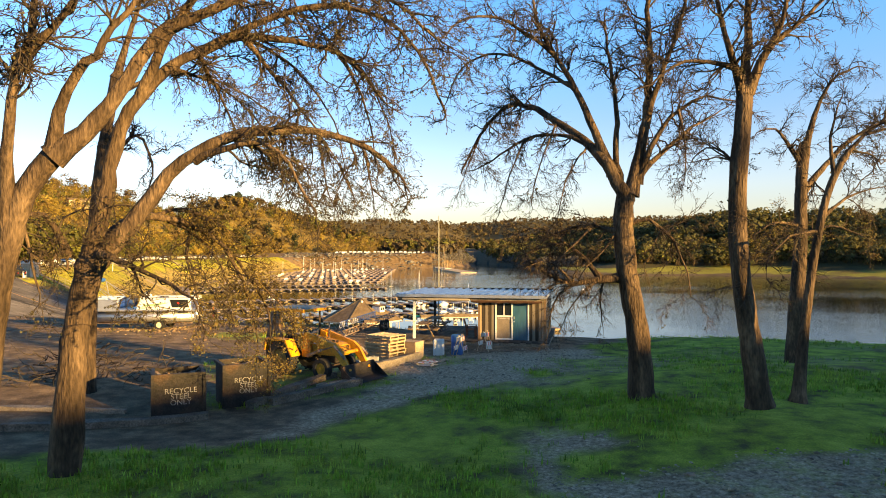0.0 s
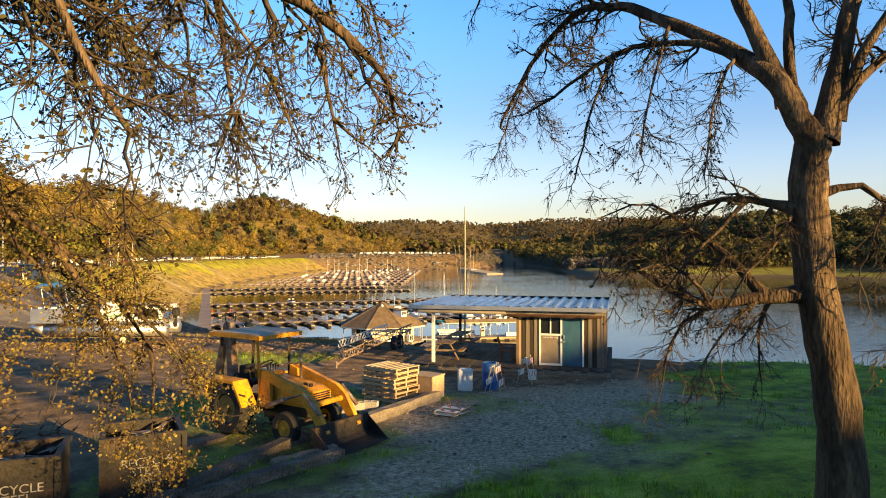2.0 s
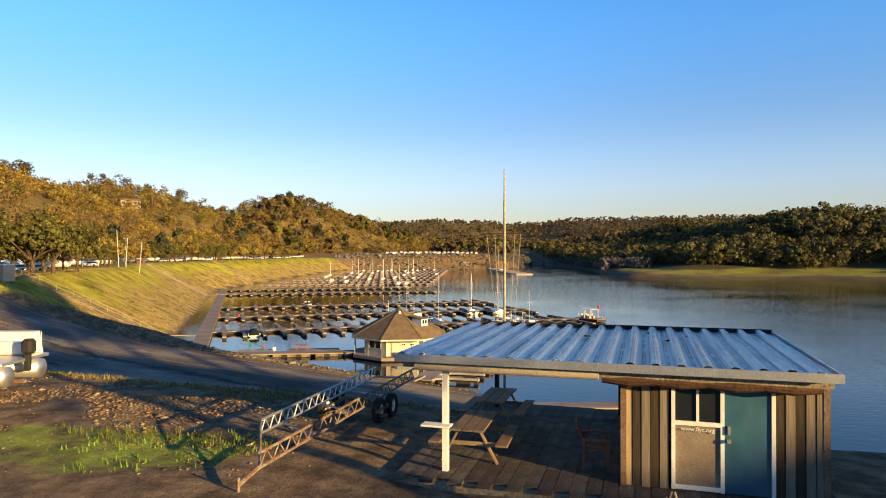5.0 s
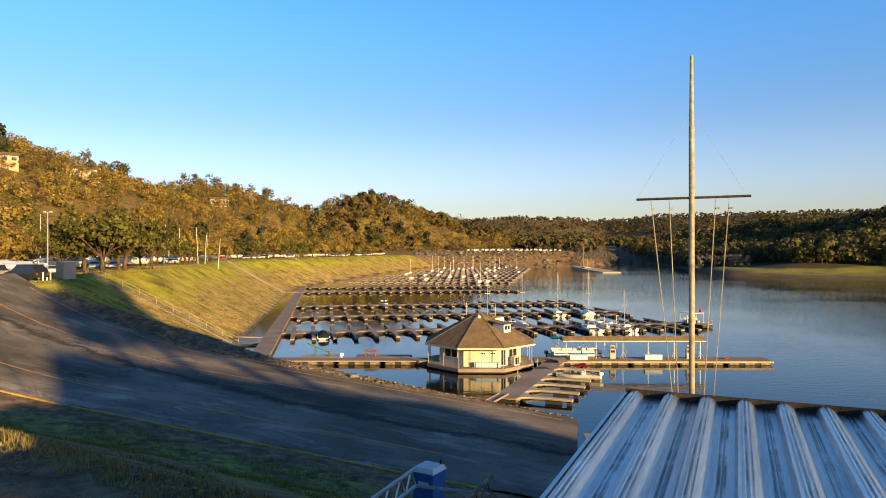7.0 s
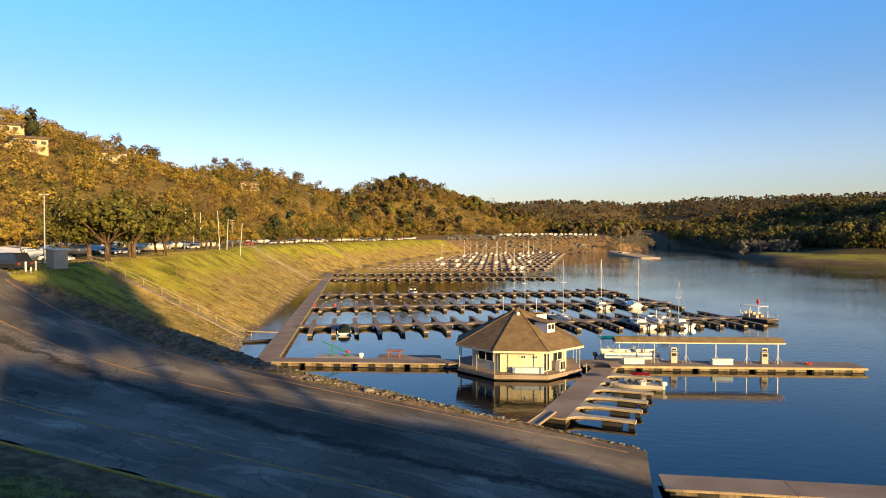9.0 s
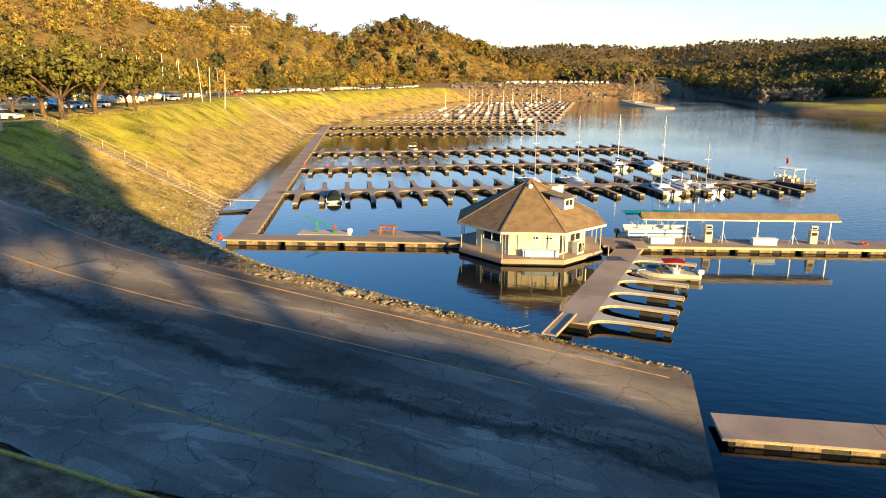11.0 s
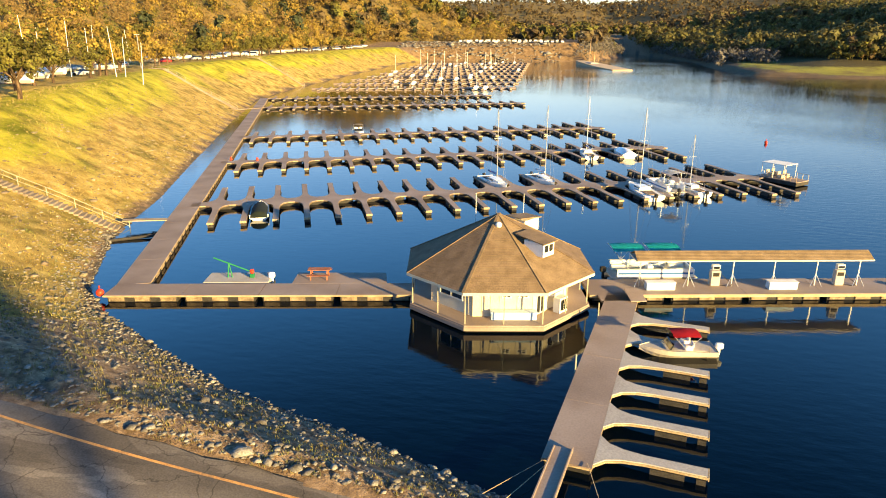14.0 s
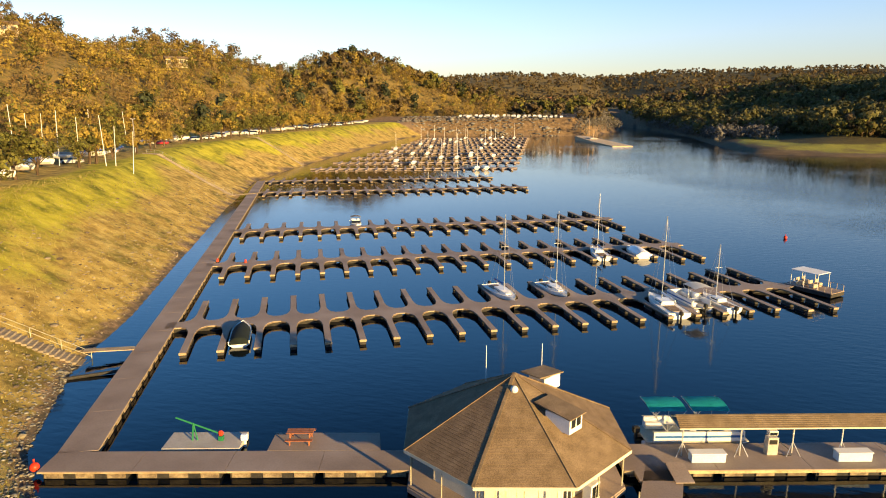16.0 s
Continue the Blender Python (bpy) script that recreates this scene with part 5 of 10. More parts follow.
def mast():
    e = thing("flag_mast", "tall grey signal mast with crosstree behind the shed", "mast", Matrix.Translation((-0.28, 43.25, float(ground_z(-0.28, 43.25)))))
    top = 17.05 - e.location.z
    bm = B()
    rod(bm, (0, 0, -0.1), (0, 0, top - 1.0), 0.042, 0.038, 12)
    rod(bm, (0, 0, top - 1.0), (0, 0, top), 0.034, 0.022, 10)
    part("pole", bm, M_rail, e)
    arm = 15.03 - e.location.z
    bm = B()
    rod(bm, (-0.75, 0, arm), (0.78, 0, arm + 0.03), 0.018, n=8)
    part("crosstree", bm, M_black_iron, e)
    for x, zl in ((-0.55, 2.8), (-0.3, 3.6), (0.32, 3.4), (0.5, 3.9)):
        bm = B()
        rod(bm, (x, 0, arm), (x * 0.45, 0.1, arm - zl), 0.007, n=5)
        rod(bm, (x, 0, arm - 0.14), (x + 0.05, 0, arm - 0.13), 0.012, n=6)
        part("halyard", bm, M_rail, e)
    for s in (-1, 1):
        bm = B()
        rod(bm, (0, 0, arm + 1.25), (s * 0.74, 0, arm + 0.02), 0.002, n=5)
        part("stay", bm, M_rail, e)


mast()

# ---- woods and trees ----
rng = np.random.default_rng(7)


def leaf_cloud(centres, radii, per, size, rg, flat=0.8, outward=None, corners=4, sliver=1.0):
    """Small leaf quads scattered over clumps; returns vertices and faces."""
    c = np.repeat(centres, per, axis=0)
    r = np.repeat(radii, per)[:, None]
    d = rg.normal(size=c.shape)
    d /= np.linalg.norm(d, axis=1, keepdims=True)
    pos = c + d * r * rg.uniform(0.55, 1.0, (len(c), 1)) * np.array([1, 1, flat])
    a = rg.normal(size=c.shape)
    b = rg.normal(size=c.shape)
    if outward is not None:
        # leaves lie along the crown's surface
        nrm = d * 0.7 + np.repeat(outward, per, axis=0) * 0.6 + rg.normal(0, 0.33, c.shape)
        nrm /= np.linalg.norm(nrm, axis=1, keepdims=True)
        a -= nrm * np.sum(a * nrm, 1, keepdims=True)
        b = np.cross(nrm, a)
    a /= np.linalg.norm(a, axis=1, keepdims=True)
    b -= a * np.sum(a * b, 1, keepdims=True)
    b /= np.linalg.norm(b, axis=1, keepdims=True)
    s = (np.repeat(size, per) if np.ndim(size) else np.full(len(c), size))[:, None] * rg.uniform(0.5, 1.2, (len(c), 1))
    if corners == 3:
        s = s * 1.2
        b = b / sliver
        a = a * sliver ** 0.6
        v = np.stack([pos - a * s * 0.6 - b * s * 0.35, pos + a * s * 0.6 - b * s * 0.35, pos + b * s * 0.65], 1).reshape(-1, 3)
        return v, np.arange(len(v)).reshape(-1, 3)
    v = np.stack([pos - a * s * 0.6, pos + b * s * 0.45, pos + a * s * 0.6, pos - b * s * 0.45], 1).reshape(-1, 3)
    f = np.arange(len(v)).reshape(-1, 4)
    return v, f


def far_wood(name, n, place, mat, label, hmin, hmax, clumps, per, leaf, seed, spread=0.46, trunk=True, sliver=1.0):
    rg = np.random.default_rng(seed)
    pts = place(rg, n)
    z = ground_z(pts[:, 0], pts[:, 1])
    h = rg.uniform(hmin, hmax, len(pts))
    cs, rs, outs = [], [], []
    for k in range(clumps):
        u = rg.uniform(0, 1, len(pts))
        ang = rg.uniform(0, 2 * math.pi, len(pts))
        hz_ = 0.14 + 0.78 * u
        rad = spread * h * np.sqrt(rg.uniform(0, 1, len(pts))) * np.sin(np.clip(0.25 + 0.75 * u, 0, 1) * math.pi) ** 0.6
        cs.append(np.stack([pts[:, 0] + rad * np.cos(ang), pts[:, 1] + rad * np.sin(ang), z + h * hz_], 1))
        rs.append(h * rg.uniform(0.12, 0.24, len(pts)))
        out = np.stack([rad * np.cos(ang), rad * np.sin(ang), h * (hz_ - 0.5)], 1)
        outs.append(out / (np.linalg.norm(out, axis=1, keepdims=True) + 1e-6))
    cs, rs = np.concatenate(cs), np.concatenate(rs)
    v, f = leaf_cloud(cs, rs, per, np.repeat(np.array([leaf]), len(cs)) * np.clip(rs / 1.5, 0.7, 2.0), rg, outward=np.concatenate(outs), corners=3, sliver=sliver)
    if trunk:
        tw = 0.018 * h
        base = np.stack([pts[:, 0], pts[:, 1], z - 0.3], 1)
        tv = []
        for (dx, dy) in ((-1, 0), (1, 0), (0, 1)):
            tv.append(base + np.stack([dx * tw, dy * tw, 0 * h], 1))
        tops = base + np.stack([rg.normal(0, 0.05, len(pts)) * h, rg.normal(0, 0.05, len(pts)) * h, h * 0.7], 1)
        vv = np.stack([tv[0], tv[1], tv[2], tops], 1).reshape(-1, 3)
        o = len(v) + np.arange(len(pts))[:, None] * 4
        tf = np.concatenate([o + np.array([[0, 1, 3, 3]]), o + np.array([[1, 2, 3, 3]]), o + np.array([[2, 0, 3, 3]])])
        v = np.concatenate([v, vv])
        tris = tf[:, :3]
        me = bpy.data.meshes.new(name)
        me.from_pydata(v.tolist(), [], f.tolist() + tris.tolist())
        me.materials.append(mat)
    else:
        me = arr_mesh(name, v, f, mat)
    return tagged(new(name, me), label, "woods", kind="stuff")


def sow(rg, n, x0, x1, y0, y1, fits):
    """n random places in a stretch of the plan that suit fits(x, y, distance to the shore)."""
    out = []
    while len(out) < n:
        p = np.stack([rg.uniform(x0, x1, 4000), rg.uniform(y0, y1, 4000)], 1)
        keep = fits(p[:, 0], p[:, 1], seg_dist(p[:, 0], p[:, 1], LAKE))
        out.extend(p[keep][: n - len(out)])
    return np.array(out)


def hillside(rg, n):
    return sow(rg, n, -520, -70, 60, 950, lambda x, y, s: (s > 62) & (s < 330) & (x > -1.25 * (y - 30) - 30))


def ridge(rg, n):
    """Places along the crest of the hills, picked as the skyline in the camera's view."""
    p = hillside(rg, 12000)
    d = np.hypot(p[:, 0], p[:, 1] - 60)
    rise = (ground_z(p[:, 0], p[:, 1]) - 15) / d
    bearing = np.degrees(np.arctan2(p[:, 0], p[:, 1] - 60))
    out = []
    for k in np.arange(-46, 0, 0.35):
        i = np.flatnonzero(np.abs(bearing - k) < 0.18)
        if len(i) and rg.uniform() < 0.5:
            out.append(p[i[np.argmax(rise[i])]])
    return np.array(out)[:n]


def beyond(rg, n):
    return sow(rg, n, -260, 560, 610, 1500, lambda x, y, s: np.where(x > -6, (s > 10) & (x < 0.45 * y), (y > 700) | ((s > 66) & (x < -135))))


def right_shore(rg, n):
    return sow(rg, n, 60, 640, 220, 900, lambda x, y, s: (s > 13 + 36 * smooth01((560 - y) / 60) + 9 * np.sin(x / 17.0)) & (s < 360) & (x < 0.85 * y + 40))


def right_edge(rg, n):
    """The front of the far wood, where low crowns stand against the meadow."""
    return sow(rg, n, 60, 330, 330, 700, lambda x, y, s: (np.abs(s - 22 - 36 * smooth01((560 - y) / 60) - 9 * np.sin(x / 17.0)) < 9) & (x < 0.72 * y + 20))


def distant(rg, n):
    p = np.stack([rg.uniform(-500, 900, n), rg.uniform(1350, 2700, n)], 1)
    return p


def translucent(m, share):
    """Thin leaves let part of the light through."""
    n, l = m.node_tree.nodes, m.node_tree.links
    b = n["Principled BSDF"]
    out = n["Material Output"]
    tr = n.new("ShaderNodeBsdfTranslucent")
    l.new(b.inputs["Base Color"].links[0].from_socket, tr.inputs["Color"])
    mx = n.new("ShaderNodeMixShader")
    mx.inputs[0].default_value = share
    l.new(b.outputs[0], mx.inputs[1])
    l.new(tr.outputs[0], mx.inputs[2])
    l.new(mx.outputs[0], out.inputs["Surface"])


M_leaf_umber = material("bare_oak_umber", [(0.08, 0.058, 0.03), (0.135, 0.10, 0.048)], 0.1, 3, 0.9, bump=0, island=0.4, coords="World")
for m in (M_leaf_gold, M_leaf_brown, M_leaf_olive, M_oak_shaded, M_leaf_umber):
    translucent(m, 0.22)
far_wood("oak_woods_gold", 1500, hillside, M_leaf_gold, "golden-lit bare and leafy oaks covering the hillside", 5, 13, 9, 18, 0.59, 11, 0.5)
far_wood("oak_woods_brown", 1750, hillside, M_leaf_brown, "brown leafless oaks covering the hillside", 5, 12, 9, 16, 0.6, 12, 0.5, sliver=2.0)
far_wood("oak_woods_olive", 800, hillside, M_leaf_olive, "olive green live oaks among the hillside woods", 5, 12, 8, 24, 0.52, 13, 0.5)
far_wood("ridge_oaks", 60, ridge, M_leaf_umber, "tall open oaks standing along the ridge", 9, 19, 11, 26, 0.6, 22, 0.36)
far_wood("pines", 26, hillside, M_leaf_dark, "dark conifers on the wooded ridge", 14, 20, 12, 18, 1.0, 14, 0.16)
far_wood("valley_woods", 900, beyond, M_leaf_umber, "brown woods in the valley beyond the dam", 9, 16, 8, 10, 2.0, 15, 0.6)
far_wood("valley_woods_olive", 500, beyond, M_leaf_olive, "olive woods in the valley beyond the dam", 9, 15, 8, 11, 2.0, 16, 0.6)
far_wood("right_shore_woods", 1500, right_shore, M_oak_shaded, "oak woods on the far shore, shade in the leaf colour", 7, 19, 9, 19, 0.9, 17, 0.7)
far_wood("right_shore_woods_brown", 1200, right_shore, M_leaf_umber, "brown bare trees on the far shore", 6, 13, 8, 13, 1.0, 18, 0.62, sliver=1.6)
far_wood("right_shore_woods_olive", 1150, right_shore, M_leaf_olive, "olive oaks among the woods on the far shore", 7, 14, 8, 14, 0.95, 23, 0.6)
far_wood("meadow_edge_trees", 130, right_edge, M_leaf_brown, "low pale brown trees along the far meadow", 3, 8, 7, 18, 0.6, 24, 0.55, sliver=1.8)


def inlet(rg, n):
    return sow(rg, n, -5, 130, 500, 780, lambda x, y, s: (s > 2) & (s < 34))


far_wood("grey_willows", 620, inlet, M_leaf_grey, "grey leafless willows and brush along the inlet", 4, 10, 7, 10, 0.8, 21, 0.6, sliver=1.8)
far_wood("distant_woods", 2600, distant, M_leaf_umber, "hazy brown woods on the distant ridge", 8, 15, 4, 8, 2.4, 19, 0.7, trunk=False)

# ---- bare oaks on the terrace ----
class Oak:
    """A leafless oak: given main limbs, and twigs that grow from them."""

    def __init__(self, seed):
        self.rg = np.random.default_rng(seed)
        self.wood = [[], [], 0]
        self.fine = [[], [], 0]
        self.leaves = []
        self.buds = []
        self.base = None
        self.lean_fine = False
        self.withered = 0.14

    def tube(self, pts, rad, n, store):
        pts = np.asarray(pts, float)
        k = len(pts)
        tan = np.gradient(pts, axis=0)
        tan /= np.linalg.norm(tan, axis=1, keepdims=True) + 1e-9
        ref = np.array([0.31, 0.87, 0.38])
        u = np.cross(tan, ref)
        u /= np.linalg.norm(u, axis=1, keepdims=True) + 1e-9
        v = np.cross(tan, u)
        a = np.arange(n) * 2 * math.pi / n
        rings = pts[:, None, :] + (u[:, None, :] * np.cos(a)[None, :, None] + v[:, None, :] * np.sin(a)[None, :, None]) * np.asarray(rad)[:, None, None]
        o = store[2]
        store[0].append(rings.reshape(-1, 3))
        i = np.arange(k - 1)[:, None] * n
        j = np.arange(n)[None, :]
        j2 = (j + 1) % n
        f = np.stack([i + j, i + j2, i + n + j2, i + n + j], -1).reshape(-1, 4) + o
        store[1].append(f)
        store[2] += k * n

    def path(self, pts, step):
        """A smooth line through control points, with oak-like kinks."""
        p = np.asarray(pts, float)
        out = []
        for i in range(len(p) - 1):
            p0, p1, p2, p3 = p[max(i - 1, 0)], p[i], p[i + 1], p[min(i + 2, len(p) - 1)]
            m = max(2, int(np.linalg.norm(p2 - p1) / step))
            for t in np.arange(m) / m:
                out.append(0.5 * ((2 * p1) + (-p0 + p2) * t + (2 * p0 - 5 * p1 + 4 * p2 - p3) * t * t + (-p0 + 3 * p1 - 3 * p2 + p3) * t ** 3))
        out.append(p[-1])
        return np.array(out)

    def limb(self, pts, r0, r1, twigs):
        if self.base is None:
            self.base = pts[0]
        line = self.path(pts, 0.28)
        k = len(line)
        s = np.linspace(0, 1, k)
        line = line + self.rg.normal(0, 0.012 + 0.10 * r1, line.shape) * (s[:, None] > 0.02) * (0.2 if twigs == 0 else 1.0)
        rad = r0 + (r1 - r0) * s ** 0.8
        if twigs == 0 and pts[0][2] < 12.5:
            rad = rad * (1 + 0.45 * np.exp(-s * 9))
        rad = rad * (1 + self.rg.normal(0, 0.035, k))
        if twigs == 0:
            end = line[-1] - line[-2]
            end /= np.linalg.norm(end) + 1e-9
            line = np.concatenate([line, [line[-1] + end * rad[-1] * 0.7, line[-1] + end * rad[-1] * 1.1, line[-1] + end * rad[-1] * 1.2]])
            rad = np.concatenate([rad, [rad[-1] * 0.8, rad[-1] * 0.45, 0.01]])
            k += 3
        else:
            run = s * np.sum(np.linalg.norm(np.diff(line, axis=0), axis=1))
            rad = rad * (1 + 0.5 * np.exp(-run / 0.4))
        self.tube(line, rad, 12 if r0 > 0.1 else 8, self.wood)
        if twigs:
            length = np.sum(np.linalg.norm(np.diff(line, axis=0), axis=1))
            count = int(length * {1: 3.9, 2: 3.0, 3: 6.2}[twigs] * (0.8 if r0 > 0.1 else 1.0))
            for q in np.sort(self.rg.uniform(0.5 if r0 > 0.1 else 0.18, 1.0, count)):
                i = min(int(q * (k - 1)), k - 2)
                tang = line[i + 1] - line[i]
                tang /= np.linalg.norm(tang) + 1e-9
                d = self.rg.normal(size=3)
                d = d - tang * np.dot(d, tang)
                d /= np.linalg.norm(d) + 1e-9
                d = d * 0.85 + tang * 0.75 + np.array([0, 0, {1: 0.12, 2: -0.15, 3: -0.35}[twigs]])
                self.shoot(line[i], d, self.rg.uniform(0.8, 2.1) * {1: 0.92, 2: 0.68, 3: 0.5}[twigs], min(rad[i] * 0.55, 0.032), 1, twigs)
            self.shoot(line[-1], line[-1] - line[-2], 0.75 if twigs == 3 else 1.1, rad[-1], 1, twigs)

    def shoot(self, at, d, length, r, level, twigs):
        rg = self.rg
        d = np.asarray(d, float)
        d /= np.linalg.norm(d) + 1e-9
        seg = {1: 0.17, 2: 0.12, 3: 0.11}[level]
        k = max(2 if level == 3 else 3, int(length / seg * (1.0, 0.85, 0.5)[level - 1]))
        droop = {1: -0.02, 2: -0.05, 3: -0.06}[level] * (2.2 if twigs == 3 else 1.0)
        pts = [np.asarray(at, float)]
        dirs = []
        for i in range(k):
            d = d + rg.normal(0, (0.30, 0.24, 0.2)[level - 1], 3) + np.array([0, 0, droop])
            d /= np.linalg.norm(d)
            dirs.append(d)
            pts.append(pts[-1] + d * seg)
        pts = np.array(pts)
        s = np.linspace(0, 1, len(pts))
        r = max(r, 0.006)
        end = 0.0022
        self.tube(pts, r + (end - r) * s ** 0.9, 5 if r > 0.02 else 3, self.fine)
        if level < (2 if self.lean_fine else 3):
            count = int(length * ((5.3, 7.6)[level - 1] * {1: 1.05, 2: 0.8, 3: 0.85}[twigs])) + 1
            for q in rg.uniform(0.15, 1.0, count):
                i = min(int(q * k), k - 1)
                dd = rg.normal(size=3)
                dd = dd - dirs[i] * np.dot(dd, dirs[i])
                dd /= np.linalg.norm(dd) + 1e-9
                dd = dd * 0.7 + dirs[i] * 0.8
                self.shoot(pts[i], dd, length * rg.uniform(0.35, 0.62), r * 0.5, level + 1, twigs)
        if self.lean_fine and level == 3:
            return
        if twigs == 2 and level >= 2:
            for q in range(3):
                if rg.uniform() < 0.55:
                    self.leaves.append(pts[rg.integers(1, len(pts))])
        elif level == 3 and rg.uniform() < self.withered:
            self.buds.append(pts[-1])
            self.buds.append(pts[rg.integers(1, len(pts))])

    def make(self, name, label):
        base = np.array([self.base[0], self.base[1], float(ground_z(self.base[0], self.base[1]))])
        e = thing(name, label, "tree", Matrix.Translation(base), "bare oaks on the terrace")
        for nm, store, mat in (("trunk", self.wood, M_bark), ("twig_crown", self.fine, M_twig)):
            if store[2]:
                me = arr_mesh(nm, np.concatenate(store[0]) - base, np.concatenate(store[1]), mat, True)
                ob = new(nm, me)
                ob.parent = e
        if self.leaves:
            c = np.array(self.leaves) - base
            v, f = leaf_cloud(c, np.full(len(c), 0.13), 5, 0.043, self.rg)
            ob = new("foliage", arr_mesh("foliage", v, f, M_leaf_dry))
            ob.parent = e
            ob["label"] = "sparse dry ochre leaves"
        if self.buds:
            c = np.array(self.buds) - base
            v, f = leaf_cloud(c, np.full(len(c), 0.05), 2, 0.042, self.rg)
            ob = new("withered_foliage", arr_mesh("withered_foliage", v, f, M_leaf_dark_oak))
            ob.parent = e
            ob["label"] = "small withered dark leaves"
        return e

t = Oak(837)
t.withered = 0.6
t.limb([(-7.43, 12.9, 9.84), (-7.32, 12.9, 11.6), (-7.18, 12.9, 13.15), (-6.93, 12.9, 14.31)], 0.3, 0.25, 0)
t.limb([(-6.91, 12.9, 14.37), (-6.14, 12.9, 15.14), (-5.45, 13.1, 16.16), (-4.92, 13.2, 16.63), (-4.42, 13.4, 16.98), (-3.7, 13.7, 17.15), (-3.12, 14.0, 17.25), (-2.38, 14.3, 17.17), (-1.67, 14.5, 16.93), (-1.06, 14.7, 16.48)], 0.2, 0.05, 1)
t.limb([(-4.98, 13.2, 16.46), (-4.29, 13.0, 16.69), (-3.54, 12.9, 16.77), (-3.01, 12.8, 16.35), (-2.68, 12.8, 15.74), (-2.46, 12.8, 15.41)], 0.07, 0.02, 1)
t.limb([(-6.93, 12.9, 14.31), (-6.71, 12.9, 15.36), (-6.56, 13.0, 16.26), (-6.41, 13.1, 17.07), (-6.06, 13.2, 17.77), (-5.58, 13.4, 18.39), (-5.08, 13.6, 18.74), (-4.23, 13.9, 19.19), (-3.22, 14.2, 19.17), (-2.29, 14.5, 19.01), (-1.58, 14.8, 18.4)], 0.19, 0.04, 1)
t.limb([(-5.08, 13.6, 18.74), (-3.76, 13.9, 19.55), (-2.37, 14.2, 19.96), (-1.18, 14.6, 19.74), (-0.44, 15.0, 18.97), (0.01, 15.2, 17.98)], 0.09, 0.03, 1)
t.limb([(-6.06, 13.2, 17.77), (-5.41, 13.0, 18.95), (-4.59, 13.2, 20.16), (-3.37, 13.8, 21.24), (-1.79, 14.4, 21.65), (-0.31, 15.0, 21.17)], 0.1, 0.03, 1)
t.limb([(-4.23, 13.9, 19.19), (-3.66, 15.0, 18.45), (-3.06, 15.9, 17.59), (-2.59, 16.4, 16.84)], 0.06, 0.015, 3)
t.limb([(-4.42, 13.4, 16.98), (-4.31, 15.0, 17.03), (-3.9, 16.0, 16.92), (-3.41, 16.6, 16.58)], 0.05, 0.012, 3)
t.limb([(-2.29, 14.5, 19.01), (-1.93, 15.6, 18.34), (-1.73, 16.2, 17.51), (-1.65, 16.6, 16.72)], 0.045, 0.012, 3)
t.limb([(-5.08, 13.6, 18.74), (-5.01, 14.8, 18.15), (-4.88, 15.6, 17.4), (-4.73, 16.0, 16.78)], 0.05, 0.012, 3)
t.limb([(-4.23, 13.9, 19.19), (-3.52, 15.5, 18.98), (-2.72, 16.3, 17.87), (-2.38, 16.7, 16.3)], 0.045, 0.01, 3)
t.limb([(-5.58, 13.4, 18.39), (-5.12, 15.5, 18.45), (-4.48, 16.6, 17.65), (-4.25, 17.1, 16.86)], 0.045, 0.01, 3)
t.limb([(-2.29, 14.5, 19.01), (-1.83, 16.5, 18.84), (-1.41, 17.4, 17.87), (-1.29, 17.9, 16.81)], 0.045, 0.01, 3)
t.limb([(-6.61, 12.7, 14.59), (-5.59, 12.2, 14.3), (-4.94, 11.9, 14.03), (-4.42, 11.6, 13.8), (-4.23, 11.4, 13.61)], 0.07, 0.015, 1)
t.limb([(-6.75, 12.9, 14.7), (-6.59, 13.6, 15.23), (-6.4, 14.5, 15.4), (-5.91, 15.5, 15.25), (-5.44, 16.5, 14.72), (-5.11, 17.3, 13.98), (-4.8, 17.8, 13.2)], 0.12, 0.02, 2)
t.limb([(-6.24, 15.0, 15.36), (-5.89, 15.8, 14.99), (-5.62, 16.6, 14.3), (-5.52, 17.2, 13.55)], 0.05, 0.012, 2)
t.limb([(-6.4, 14.5, 15.4), (-6.14, 15.4, 15.64), (-5.62, 16.2, 15.42), (-5.25, 16.8, 15.01)], 0.05, 0.012, 2)
t.limb([(-5.91, 15.5, 15.25), (-6.2, 15.9, 14.58), (-6.11, 16.2, 13.89), (-6.08, 16.4, 13.03)], 0.045, 0.012, 2)
t.limb([(-7.36, 12.9, 14.59), (-7.62, 12.6, 15.35), (-7.92, 12.4, 15.23), (-7.75, 12.3, 14.7), (-7.48, 12.2, 13.86)], 0.07, 0.015, 1)
t.limb([(-5.11, 17.3, 13.98), (-4.62, 17.4, 13.61), (-4.17, 17.4, 13.09), (-3.82, 17.4, 12.34)], 0.035, 0.008, 2)
t.limb([(-4.8, 17.8, 13.2), (-4.59, 17.6, 12.69), (-4.59, 17.5, 12.03), (-4.39, 17.4, 11.59)], 0.03, 0.008, 2)
t.limb([(-5.44, 16.5, 14.72), (-5.17, 17.0, 13.85), (-5.02, 17.5, 12.93), (-5.02, 17.8, 11.98)], 0.05, 0.012, 2)
t.limb([(-3.06, 15.9, 17.59), (-2.9, 15.75, 16.85), (-2.77, 15.68, 16.18), (-2.58, 15.7, 15.7)], 0.035, 0.012, 3)
t.limb([(-2.77, 15.68, 16.18), (-3.0, 16.0, 15.85), (-3.25, 16.3, 15.6)], 0.02, 0.008, 3)
t.limb([(-2.59, 16.4, 16.84), (-2.36, 16.31, 16.32), (-2.2, 16.35, 15.95)], 0.03, 0.01, 3)
